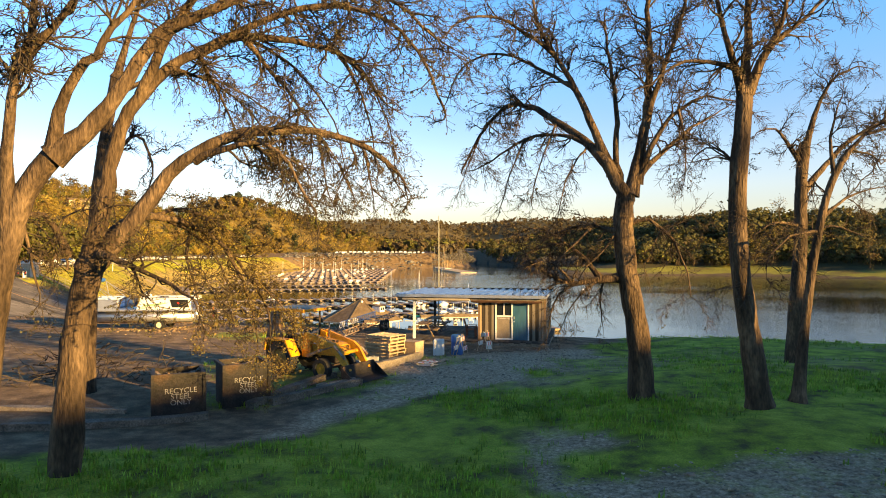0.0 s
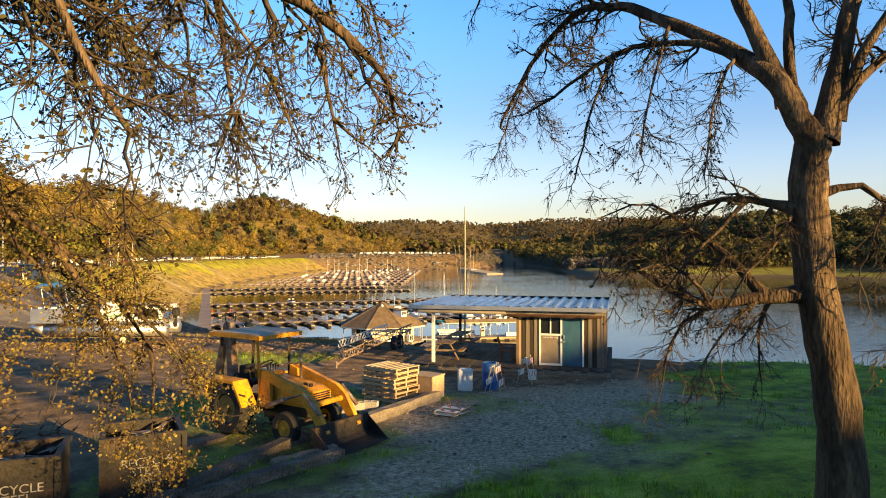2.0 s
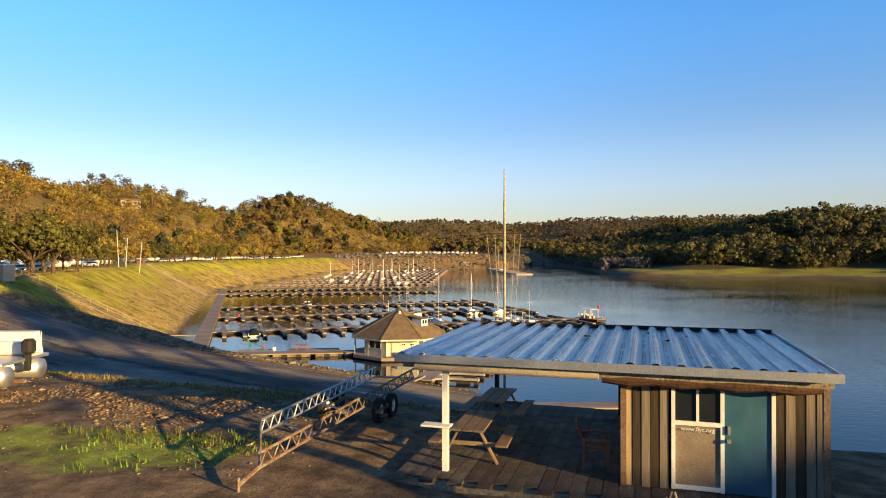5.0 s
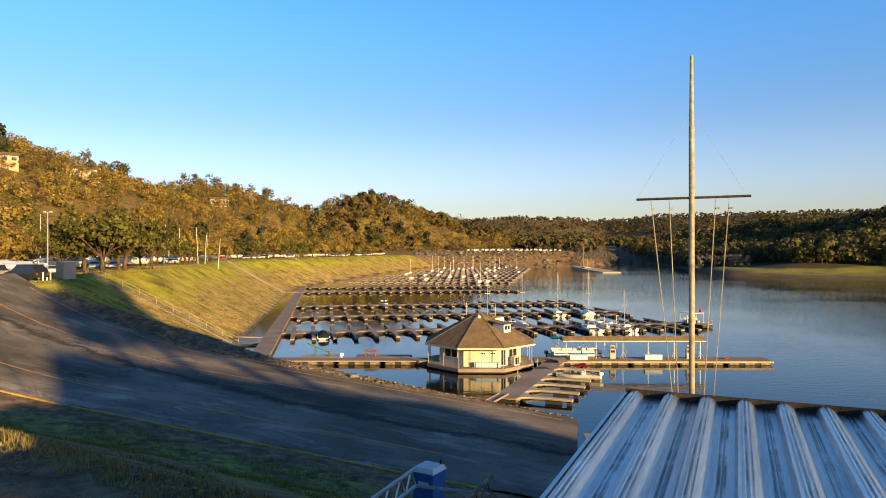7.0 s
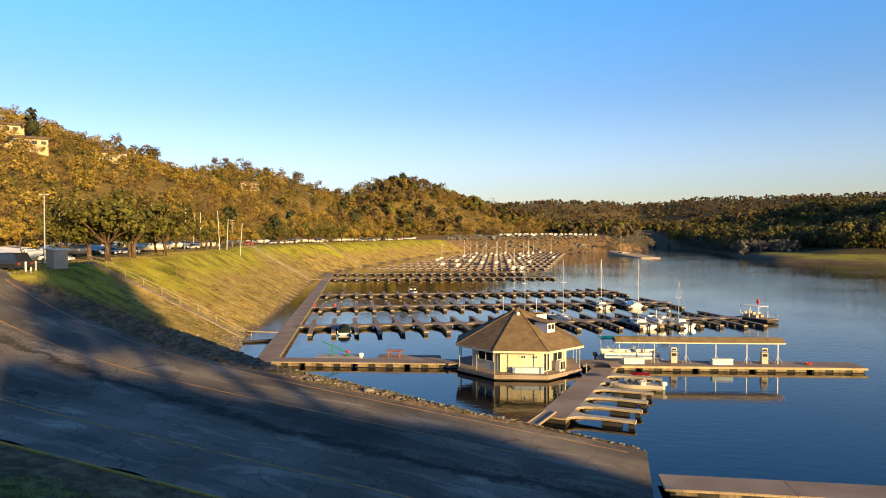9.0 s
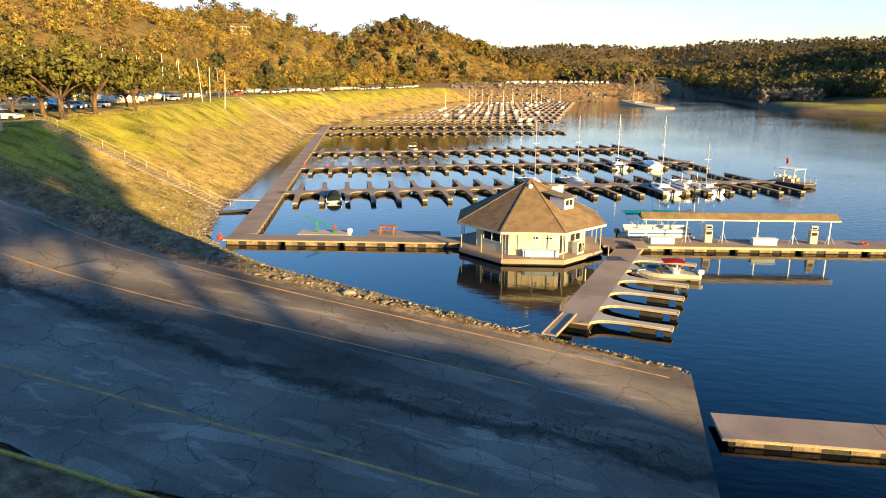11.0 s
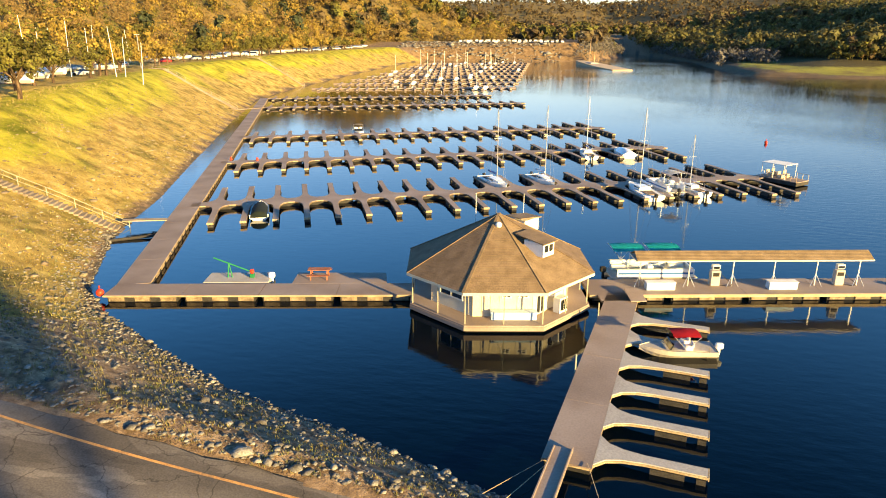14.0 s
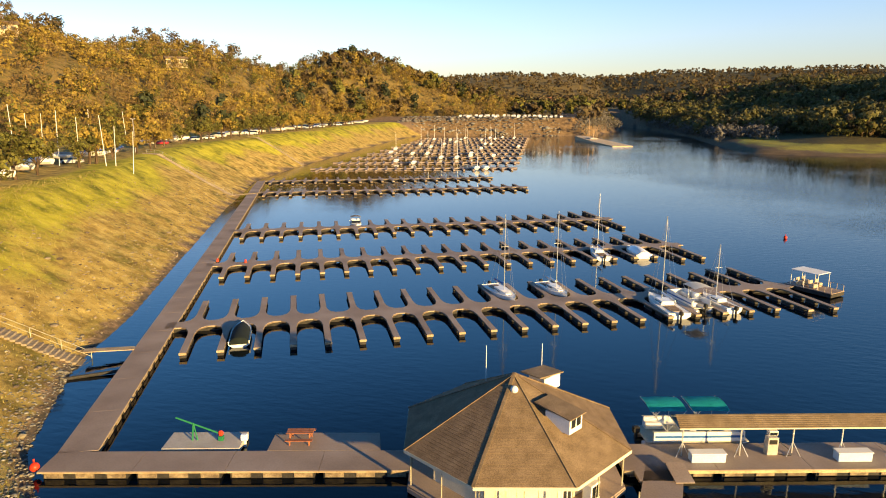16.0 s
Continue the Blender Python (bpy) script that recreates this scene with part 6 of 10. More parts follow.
t.limb([(-1.95, 16.3, 17.1), (-1.8, 16.55, 16.25), (-1.75, 16.75, 15.8)], 0.035, 0.01, 3)
t.limb([(-1.8, 16.55, 16.25), (-1.5, 16.7, 16.0), (-1.3, 16.8, 15.85)], 0.02, 0.008, 3)
t.limb([(-4.3, 16.2, 17.3), (-4.03, 16.36, 16.62), (-3.9, 16.5, 16.2)], 0.03, 0.01, 3)
t.make("oak_tree", "broad bare oak with sunlit orange-grey bark and drooping limbs")

t = Oak(1382)
t.limb([(-8.48, 11.8, 10.24), (-8.24, 11.8, 12.06), (-7.94, 11.8, 14.19), (-7.52, 11.8, 15.66), (-7.02, 11.8, 16.32)], 0.27, 0.2, 0)
t.limb([(-7.02, 11.8, 16.32), (-6.54, 12.0, 16.81), (-6.02, 12.2, 17.58), (-5.63, 12.5, 18.51), (-5.29, 12.7, 18.99), (-4.63, 13.0, 19.4), (-3.85, 13.4, 19.89), (-2.68, 13.9, 20.33), (-1.29, 14.4, 20.29), (-0.31, 14.8, 19.55)], 0.17, 0.03, 1)
t.limb([(-7.02, 11.8, 16.32), (-6.8, 11.7, 17.11), (-6.47, 11.6, 17.78), (-6.13, 11.6, 18.13), (-5.88, 11.7, 18.62), (-5.47, 11.9, 19.3), (-4.81, 12.3, 20.1)], 0.12, 0.03, 1)
t.limb([(-7.84, 11.8, 14.79), (-7.6, 11.5, 16.57), (-7.33, 11.3, 17.8), (-7.02, 11.2, 18.35), (-6.98, 11.2, 19.32)], 0.14, 0.05, 1)
t.limb([(-7.28, 11.3, 17.9), (-6.57, 11.0, 18.38), (-6.13, 10.9, 18.77), (-5.52, 10.8, 19.33)], 0.1, 0.03, 1)
t.make("oak_tree", "leaning bare oak trunk forking into long sunlit limbs")

t = Oak(1028)
t.limb([(-11.42, 21.0, 10.07), (-11.25, 21.0, 13.31), (-11.04, 21.0, 16.37), (-10.72, 21.0, 18.72), (-10.46, 21.0, 20.17)], 0.26, 0.16, 0)
t.limb([(-10.46, 21.0, 20.17), (-10.01, 21.0, 21.62), (-9.47, 21.0, 23.43)], 0.13, 0.04, 1)
t.limb([(-10.9, 21.0, 17.28), (-9.59, 20.5, 18.27), (-8.97, 20.3, 17.36), (-9.06, 20.2, 16.31)], 0.09, 0.02, 1)
t.limb([(-10.54, 21.0, 19.63), (-8.87, 21.3, 20.43), (-7.13, 21.6, 20.14), (-5.75, 22.0, 19.3)], 0.09, 0.02, 1)
t.make("oak_tree", "dark bare oak standing behind sunlit limbs")

t = Oak(724)
t.limb([(5.55, 18.4, 10.39), (5.46, 18.4, 12.21), (5.15, 18.4, 14.1), (5.04, 18.4, 15.6), (5.11, 18.4, 16.13)], 0.33, 0.26, 0)
t.limb([(5.11, 18.4, 16.13), (4.53, 18.3, 17.09), (4.21, 19.0, 17.74), (3.46, 20.0, 18.6), (2.82, 21.0, 19.26), (2.1, 22.0, 19.49), (1.3, 23.0, 18.72), (0.69, 23.5, 17.59)], 0.18, 0.03, 1)
t.limb([(4.21, 19.0, 17.74), (3.47, 19.6, 18.14), (2.53, 20.2, 18.11), (1.81, 20.8, 17.7), (1.12, 21.4, 17.33)], 0.07, 0.02, 3)
t.limb([(2.53, 20.2, 18.11), (2.02, 19.4, 17.07), (1.75, 18.9, 16.28), (1.57, 18.6, 15.69)], 0.035, 0.012, 3)
t.limb([(3.46, 20.0, 18.6), (2.81, 18.6, 17.29), (2.51, 18.0, 16.43), (2.39, 17.8, 15.95)], 0.035, 0.012, 3)
t.limb([(1.3, 23.0, 18.72), (0.82, 22.6, 17.48), (0.53, 22.2, 16.67)], 0.03, 0.01, 3)
t.limb([(6.4, 17.9, 18.49), (6.5, 17.6, 17.45), (6.4, 17.4, 16.52)], 0.035, 0.01, 3)
t.limb([(4.21, 19.0, 17.74), (3.42, 17.6, 16.85), (3.08, 17.0, 16.04), (2.9, 16.8, 15.52)], 0.035, 0.01, 3)
t.limb([(4.76, 18.4, 16.79), (4.28, 18.6, 18.06), (3.81, 18.8, 19.26), (3.28, 19.0, 20.29), (2.82, 19.2, 21.18), (2.6, 19.4, 22.42)], 0.14, 0.03, 1)
t.limb([(5.0, 18.4, 16.24), (4.92, 18.7, 17.47), (5.03, 19.0, 18.66), (4.94, 19.4, 20.08), (4.87, 19.8, 21.56)], 0.11, 0.03, 1)
t.limb([(5.23, 18.4, 16.24), (5.53, 18.4, 17.42), (5.73, 18.4, 18.69), (5.82, 18.5, 20.15), (5.79, 18.6, 21.46), (5.92, 18.8, 22.83)], 0.18, 0.05, 1)
t.limb([(5.44, 18.4, 16.55), (5.85, 18.1, 17.77), (6.4, 17.9, 18.49), (7.09, 17.7, 18.81), (7.76, 17.5, 18.64)], 0.11, 0.02, 1)
t.limb([(5.5, 18.4, 16.79), (6.4, 18.8, 17.61), (7.28, 19.2, 18.27), (8.27, 19.6, 18.85)], 0.09, 0.02, 1)
t.limb([(5.68, 18.4, 18.29), (6.09, 18.1, 19.71), (6.41, 17.9, 20.74), (6.64, 17.7, 21.89)], 0.1, 0.03, 1)
t.limb([(3.81, 18.8, 19.26), (2.77, 19.4, 20.08), (1.65, 20.0, 20.68), (0.63, 20.5, 20.39), (0.11, 21.5, 19.56)], 0.06, 0.02, 3)
t.limb([(3.28, 19.0, 20.29), (1.86, 18.6, 21.14), (0.72, 18.2, 21.15), (-0.06, 17.8, 20.4)], 0.06, 0.02, 1)
t.limb([(5.12, 18.4, 13.94), (4.38, 18.5, 13.85), (3.64, 18.6, 13.75), (2.91, 18.7, 14.03), (2.36, 18.8, 14.54)], 0.13, 0.03, 3)
t.limb([(4.46, 18.5, 13.86), (4.05, 18.8, 14.45), (3.54, 19.1, 14.87), (2.83, 19.3, 14.74), (2.18, 19.4, 14.49)], 0.08, 0.02, 3)
t.limb([(4.84, 18.4, 15.21), (4.27, 18.7, 15.38), (3.61, 19.0, 15.31), (2.98, 19.2, 14.99)], 0.08, 0.02, 3)
t.limb([(3.85, 18.6, 13.78), (3.34, 18.9, 13.44), (3.13, 19.1, 12.77), (3.06, 19.2, 12.27)], 0.035, 0.01, 3)
t.limb([(4.54, 18.5, 13.88), (4.51, 18.9, 13.28), (4.66, 19.1, 12.44)], 0.035, 0.01, 3)
t.limb([(4.38, 18.5, 13.85), (3.86, 18.3, 13.48), (3.45, 18.2, 12.98), (3.2, 18.1, 12.4)], 0.03, 0.01, 3)
t.limb([(3.64, 18.6, 13.75), (3.16, 18.3, 14.26), (2.66, 18.1, 14.39), (2.18, 18.0, 14.14)], 0.03, 0.01, 3)
t.limb([(4.27, 18.7, 15.38), (3.73, 18.4, 14.89), (3.14, 18.2, 14.39), (2.73, 18.1, 13.8)], 0.035, 0.01, 3)
t.limb([(3.54, 19.1, 14.87), (3.1, 18.9, 15.22), (2.52, 18.8, 15.3), (1.94, 18.7, 15.06)], 0.03, 0.01, 3)
t.limb([(4.84, 18.4, 15.21), (4.45, 18.1, 14.73), (3.93, 17.9, 14.27), (3.61, 17.8, 13.81)], 0.03, 0.01, 3)
t.limb([(5.28, 18.4, 15.45), (5.72, 18.2, 15.51), (6.31, 18.1, 14.97), (6.66, 18.0, 14.11), (6.77, 18.0, 13.42)], 0.06, 0.012, 1)
t.make("oak_tree", "tall spreading bare oak with dark trunk on green grass")

t = Oak(952)
t.limb([(7.41, 15.4, 11.02), (7.19, 15.4, 12.6), (6.97, 15.4, 14.19), (6.89, 15.4, 15.44), (6.95, 15.4, 16.7), (7.07, 15.4, 18.26)], 0.24, 0.19, 0)
t.limb([(7.04, 15.4, 18.22), (6.75, 15.2, 18.9), (6.43, 15.0, 19.62), (6.16, 14.8, 20.57)], 0.1, 0.04, 1)
t.limb([(7.08, 15.4, 18.29), (7.19, 15.5, 19.52), (7.25, 15.6, 20.62), (7.38, 15.7, 21.75)], 0.13, 0.05, 1)
t.limb([(7.14, 15.4, 18.36), (7.33, 15.2, 19.03), (7.63, 15.0, 19.62), (7.78, 14.8, 20.44)], 0.11, 0.04, 1)
t.limb([(7.46, 15.1, 19.29), (8.11, 15.3, 19.82), (8.82, 15.5, 20.42), (9.4, 15.7, 21.07)], 0.07, 0.03, 1)
t.limb([(6.75, 15.2, 18.9), (5.82, 15.0, 19.0), (5.17, 14.8, 18.81), (4.63, 14.7, 18.38)], 0.06, 0.02, 1)
t.limb([(6.93, 15.4, 16.57), (6.69, 15.7, 17.01), (6.41, 16.0, 17.17), (6.14, 16.2, 16.95)], 0.04, 0.012, 1)
t.make("oak_tree", "straight bare oak with mossy bark and lit side on grass")

t = Oak(1360)
t.limb([(13.14, 24.7, 9.86), (13.23, 24.7, 12.23), (13.4, 24.7, 14.56), (13.46, 24.7, 17.32), (13.59, 24.7, 18.59)], 0.3, 0.2, 0)
t.limb([(13.59, 24.7, 18.49), (13.97, 24.7, 19.76), (14.57, 24.7, 21.04), (15.42, 24.7, 21.57)], 0.13, 0.03, 1)
t.limb([(13.46, 24.7, 17.96), (12.97, 24.5, 18.52), (12.28, 24.3, 19.2), (11.52, 24.1, 19.02)], 0.1, 0.02, 1)
t.limb([(13.5, 24.7, 16.9), (14.51, 24.9, 17.94), (15.45, 25.1, 18.83), (16.99, 25.3, 19.67), (18.77, 25.5, 20.04)], 0.13, 0.03, 1)
t.limb([(13.45, 24.7, 15.62), (12.18, 24.2, 15.71), (11.21, 23.9, 15.18)], 0.07, 0.02, 2)
t.limb([(13.45, 24.7, 15.2), (14.38, 24.4, 15.61), (15.5, 24.2, 15.19)], 0.07, 0.02, 2)
t.make("oak_tree", "gnarled bare oak near the grassy lake edge")

t = Oak(1159)
t.limb([(7.81, 14.5, 11.33), (7.98, 14.5, 13.09), (8.17, 14.5, 14.46), (8.45, 14.5, 15.83), (8.8, 14.5, 16.64)], 0.13, 0.07, 0)
t.limb([(8.8, 14.5, 16.64), (9.23, 14.4, 17.18), (9.91, 14.3, 17.35)], 0.06, 0.02, 1)
t.limb([(8.29, 14.5, 15.08), (7.51, 14.2, 14.95), (6.98, 14.0, 14.59), (6.81, 13.9, 14.23)], 0.03, 0.01, 1)
t.limb([(8.36, 14.5, 15.4), (9.04, 14.7, 15.85), (9.93, 14.9, 16.12)], 0.04, 0.01, 1)
t.limb([(8.65, 14.5, 16.33), (8.67, 14.7, 17.24), (9.04, 14.9, 18.17)], 0.05, 0.012, 1)
t.make("oak_tree", "slender pale-barked bare oak leaning by the lake")

# ---- things on the terrace ----
def gz(x, y):
    return float(ground_z(x, y))


def letters(parent, body, size, m, mat, spacing=1.0):
    cu = bpy.data.curves.new("lettering", "FONT")
    cu.body, cu.size, cu.extrude, cu.align_x, cu.align_y = body, size, 0.003, "CENTER", "CENTER"
    cu.space_line = spacing
    cu.materials.append(mat)
    ob = new("lettering", cu)
    ob.parent = parent
    ob.matrix_basis = m
    return ob


def steel_bin(x, y, rz, label, scrap):
    e = thing("scrap_bin", label, "scrap bin", Matrix.Translation((x, y, gz(x, y) - 0.03)) @ Matrix.Rotation(radians(rz), 4, "Z"), "scrap bins")
    w, d, h, t = 1.32, 1.2, 1.22, 0.05
    for nm, c, s in (("front_panel", (0, -d / 2, h / 2), (w, t, h)), ("back_panel", (0, d / 2, h / 2), (w, t, h)), ("side_panel", (-w / 2, 0, h / 2), (t, d - t, h)), ("side_panel", (w / 2, 0, h / 2), (t, d - t, h)), ("floor_panel", (0, 0, 0.1), (w - t, d - t, 0.05))):
        bm = B()
        box(bm, c, s, bevel=0.008)
        part(nm, bm, M_black_iron, e)
    bm = B()
    for c, s in (((0, -d / 2, h + 0.03), (w + 0.12, 0.1, 0.08)), ((0, d / 2, h + 0.03), (w + 0.12, 0.1, 0.08)), ((-w / 2, 0, h + 0.03), (0.1, d - 0.1, 0.08)), ((w / 2, 0, h + 0.03), (0.1, d - 0.1, 0.08))):
        box(bm, c, s)
    part("rim", bm, M_black_iron, e)
    for sx in (-w / 2 - 0.02, w / 2 + 0.02):
        bm = B()
        box(bm, (sx, -d / 2 - 0.02, h / 2), (0.09, 0.09, h))
        part("corner_post", bm, M_black_iron, e)
    letters(e, "RECYCLE\nSTEEL\nONLY", 0.21, Matrix.Translation((0.05, -d / 2 - 0.035, h * 0.52)) @ Matrix.Rotation(radians(90), 4, "X"), M_line_white, 0.78)
    rg = random.Random(scrap)
    bm = B()
    for k in range(16):
        a = Vector((rg.uniform(-0.55, 0.55), rg.uniform(-0.45, 0.45), h - 0.18 + rg.uniform(-0.05, 0.12)))
        b = a + Vector((rg.uniform(-0.6, 0.6), rg.uniform(-0.5, 0.5), rg.uniform(-0.05, 0.16)))
        b.x, b.y = max(-0.62, min(0.62, b.x)), max(-0.5, min(0.5, b.y))
        beam(bm, a, b, rg.uniform(0.02, 0.2), 0.02)
    box(bm, (0, 0, h - 0.35), (w - 0.12, d - 0.12, 0.2))
    ob = new("scrap_metal", finish("scrap_metal", bm, M_steel_rust))
    ob.matrix_basis = e.matrix_basis
    tagged(ob, "tangled rusty scrap metal lying in an open bin", "scrap metal", kind="stuff")


steel_bin(-7.7, 19.15, 24, "open black steel recycling bin with white stencilled letters", 3)
steel_bin(-6.25, 20.5, 30, "open black steel recycling bin heaped with scrap metal", 5)


def timber(a, b, w, h, label):
    a, b = Vector(a), Vector(b)
    d = b - a
    n = 7
    rg = random.Random(int(a.x * 100))
    rings = []
    side = Vector((-d.y, d.x, 0)).normalized()
    for i in range(n + 1):
        c = a.lerp(b, i / n)
        c.z = gz(c.x, c.y) + h / 2 - 0.02
        j = lambda: rg.uniform(-0.022, 0.022)
        rings.append([c + side * (w / 2 + j()) + Vector((0, 0, -h / 2)), c + side * (w / 2 + j()) + Vector((0, 0, h / 2 + j())), c - side * (w / 2 + j()) + Vector((0, 0, h / 2 + j())), c - side * (w / 2 + j()) + Vector((0, 0, -h / 2))])
    bm = B()
    loft(bm, rings)
    solid("timber_beam", bm, M_sleeper if w > 0.26 else M_wood_grey, label, "timber", group="timber edging")


timber((-11.0, 16.4, 0), (-6.6, 18.5, 0), 0.3, 0.2, "old grey railway sleeper edging the yard")
timber((-5.75, 19.6, 0), (-3.95, 23.7, 0), 0.3, 0.22, "old grey railway sleeper edging the yard")
timber((-5.2, 19.9, 0), (-2.8, 22.3, 0), 0.28, 0.22, "old grey railway sleeper edging the yard")
timber((-6.55, 22.9, 0), (-5.95, 23.75, 0), 0.42, 0.12, "short wide pale plank lying by the loader wheel")
timber((-4.15, 21.75, 0), (-3.0, 22.75, 0), 0.18, 0.16, "loose pale timber offcut on the ground")
timber((-3.0, 24.9, 0), (-1.05, 28.6, 0), 0.25, 0.3, "thick weathered log lying beside stacked pallets")
timber((-12.5, 18.6, 0), (-9.1, 18.9, 0), 0.22, 0.14, "pale planks lying on dark ground")


M_rim_rust = material("rusty_yellow_rim", [(0.34, 0.16, 0.04), (0.42, 0.22, 0.05), (0.20, 0.10, 0.05)], 3, 20, 0.7, 0.1, 0.2, fine_amount=0.35)


def loader():
    gx, gy = -5.5, 24.85
    e = thing("backhoe_loader", "old yellow loader tractor with flat canopy and black front bucket", "tractor", Matrix.Translation((gx, gy, gz(gx, gy))) @ Matrix.Rotation(radians(-31), 4, "Z") @ Matrix.Scale(0.94, 4))
    Y = M_yellow
    for s in (-1, 1):
        rear = wheel(e, Matrix.Translation((0, s * 0.82, 0.68)) @ Matrix.Rotation(radians(90), 4, "Z"), 0.66, 0.42, M_rim_rust, "rear_wheel")
        for k in range(18):
            for q in (-1, 1):
                a = 2 * math.pi * (k + 0.25 * q) / 18
                bm = B()
                box(bm, (q * 0.11, 0, 0.665), (0.2, 0.055, 0.05), q * 28)
                part("tread_lug", bm, M_black, rear).matrix_basis = Matrix.Rotation(a, 4, "X")
        wheel(e, Matrix.Translation((1.95, s * 0.72, 0.4)) @ Matrix.Rotation(radians(90), 4, "Z"), 0.41, 0.26, Y, "front_wheel")
        # angular rear mudguard
        bm = B()
        prof = [(-0.78, 0.95), (-0.72, 1.42), (0.35, 1.42), (0.72, 0.8), (0.66, 0.78), (0.31, 1.36), (-0.67, 1.36), (-0.73, 0.95)]
        loft(bm, [[Vector((x, s * 0.58, z)) for x, z in prof], [Vector((x, s * 1.06, z)) for x, z in prof]])
        part("mudguard", bm, Y, e)
    bm = B()
    box(bm, (1.0, 0, 0.72), (2.3, 0.42, 0.34), bevel=0.03)
    box(bm, (1.95, 0, 0.42), (0.18, 1.3, 0.14))
    box(bm, (0, 0, 0.66), (0.3, 1.3, 0.24))
    part("chassis", bm, M_black_iron, e)
    # hood with sloping nose
    bm = B()
    ring = lambda x, w, z0, z1: [Vector((x, -w, z0)), Vector((x, w, z0)), Vector((x, w, z1 - 0.06)), Vector((x, w - 0.07, z1)), Vector((x, -w + 0.07, z1)), Vector((x, -w, z1 - 0.06))]
    loft(bm, [ring(0.75, 0.36, 0.85, 1.5), ring(1.4, 0.36, 0.85, 1.46), ring(2.2, 0.36, 0.85, 1.34), ring(2.42, 0.34, 0.86, 1.26)])
    hood = part("hood", bm, Y, e)
    bm = B()
    for k in range(6):
        box(bm, (2.44, 0, 0.93 + 0.055 * k), (0.03, 0.56, 0.03))
    part("grille", bm, M_black_iron, hood)
    bm = B()
    box(bm, (1.5, -0.375, 1.3), (0.55, 0.015, 0.09))
    part("decal_bar", bm, M_white, hood)
    for x in (2.0, 2.18):
        bm = B()
        rod(bm, (x, -0.12, 1.34), (x, -0.12, 1.42), 0.05, n=10)
        part("filler_cap", bm, M_black_iron, hood)
    # cowl, seat, wheel and levers
    bm = B()
    box(bm, (0.7, 0, 1.32), (0.2, 0.6, 0.55), bevel=0.03)
    part("cowl", bm, Y, e)
    bm = B()
    rod(bm, (0.55, 0, 1.5), (0.42, 0, 1.72), 0.025, n=8)
    prev = None
    q = Matrix.Translation((0.4, 0, 1.74)) @ Matrix.Rotation(radians(-32), 4, "Y")
    for k in range(17):
        p = q @ Vector((0.2 * math.cos(k * math.pi / 8), 0.2 * math.sin(k * math.pi / 8), 0))
        if prev is not None:
            rod(bm, prev, p, 0.018, n=6)
        prev = p
    part("steering_wheel", bm, M_black, e)
    bm = B()
    box(bm, (-0.12, 0, 1.22), (0.48, 0.5, 0.12), bevel=0.03)
    box(bm, (-0.34, 0, 1.45), (0.1, 0.5, 0.42), bevel=0.03)
    part("seat", bm, M_black, e)
    for k in range(5):
        bm = B()
        rod(bm, (0.1 + 0.08 * k, 0.36, 1.1), (0.06 + 0.1 * k, 0.38, 1.62 + 0.04 * (k % 2)), 0.014, n=6)
        bmesh.ops.create_uvsphere(bm, u_segments=8, v_segments=6, radius=0.03, matrix=Matrix.Translation((0.06 + 0.1 * k, 0.38, 1.64 + 0.04 * (k % 2))))
        part("lever", bm, M_black_iron, e)
    # canopy on four posts
    for x, s, mt in ((0.75, -1, Y), (0.75, 1, M_black_iron), (-0.75, -1, M_black_iron), (-0.75, 1, M_black_iron)):
        bm = B()
        beam(bm, (x, s * 0.5, 0.9), (x * 0.93, s * 0.55, 2.52), 0.07)
        part("canopy_post", bm, mt, e)
    bm = B()
    prof = [(-0.98, 2.5), (-0.98, 2.58), (-0.7, 2.62), (0.75, 2.62), (0.98, 2.58), (0.98, 2.5), (0.94, 2.5), (0.94, 2.55), (-0.94, 2.55), (-0.94, 2.5)]
    loft(bm, [[Vector((x, -0.72, z)) for x, z in prof], [Vector((x, 0.72, z)) for x, z in prof]])
    part("canopy", bm, M_canopy_tan, e)
    bm = B()
    for s in (-1, 1):
        box(bm, (0.0, s * 0.73, 2.53), (1.98, 0.03, 0.11))
    box(bm, (0.985, 0, 2.53), (0.03, 1.46, 0.11))
    box(bm, (-0.985, 0, 2.53), (0.03, 1.46, 0.11))
    part("canopy_rim", bm, M_yellow, e)
    # loader frame: towers, arms, cylinders, bucket
    for s in (-1, 1):
        bm = B()
        prof = [(0.75, 0.75), (1.2, 0.75), (1.12, 1.62), (0.85, 1.7)]
        loft(bm, [[Vector((x, s * 0.44, z)) for x, z in prof], [Vector((x, s * 0.54, z)) for x, z in prof]])
        part("loader_tower", bm, Y, e)
        bm = B()
        prof = [(0.92, 1.66), (1.05, 1.72), (2.45, 1.34), (2.75, 1.12), (3.2, 0.42), (3.08, 0.3), (2.5, 0.92), (2.2, 1.14), (0.96, 1.5)]
        loft(bm, [[Vector((x, s * 0.5, z)) for x, z in prof], [Vector((x, s * 0.62, z)) for x, z in prof]])
        part("loader_arm", bm, Y, e)
        bm = B()
        rod(bm, (1.1, s * 0.6, 0.8), (1.75, s * 0.6, 1.06), 0.06, n=10)
        rod(bm, (1.75, s * 0.6, 1.06), (2.35, s * 0.6, 1.24), 0.032, n=8)
        rod(bm, (2.5, s * 0.68, 1.3), (3.0, s * 0.68, 0.85), 0.05, n=10)
        part("hydraulic_cylinder", bm, M_steel_rust, e)
    bm = B()
    rod(bm, (2.62, -0.55, 1.0), (2.62, 0.55, 1.0), 0.07, n=10)
    part("cross_tube", bm, Y, e)
    bm = B()
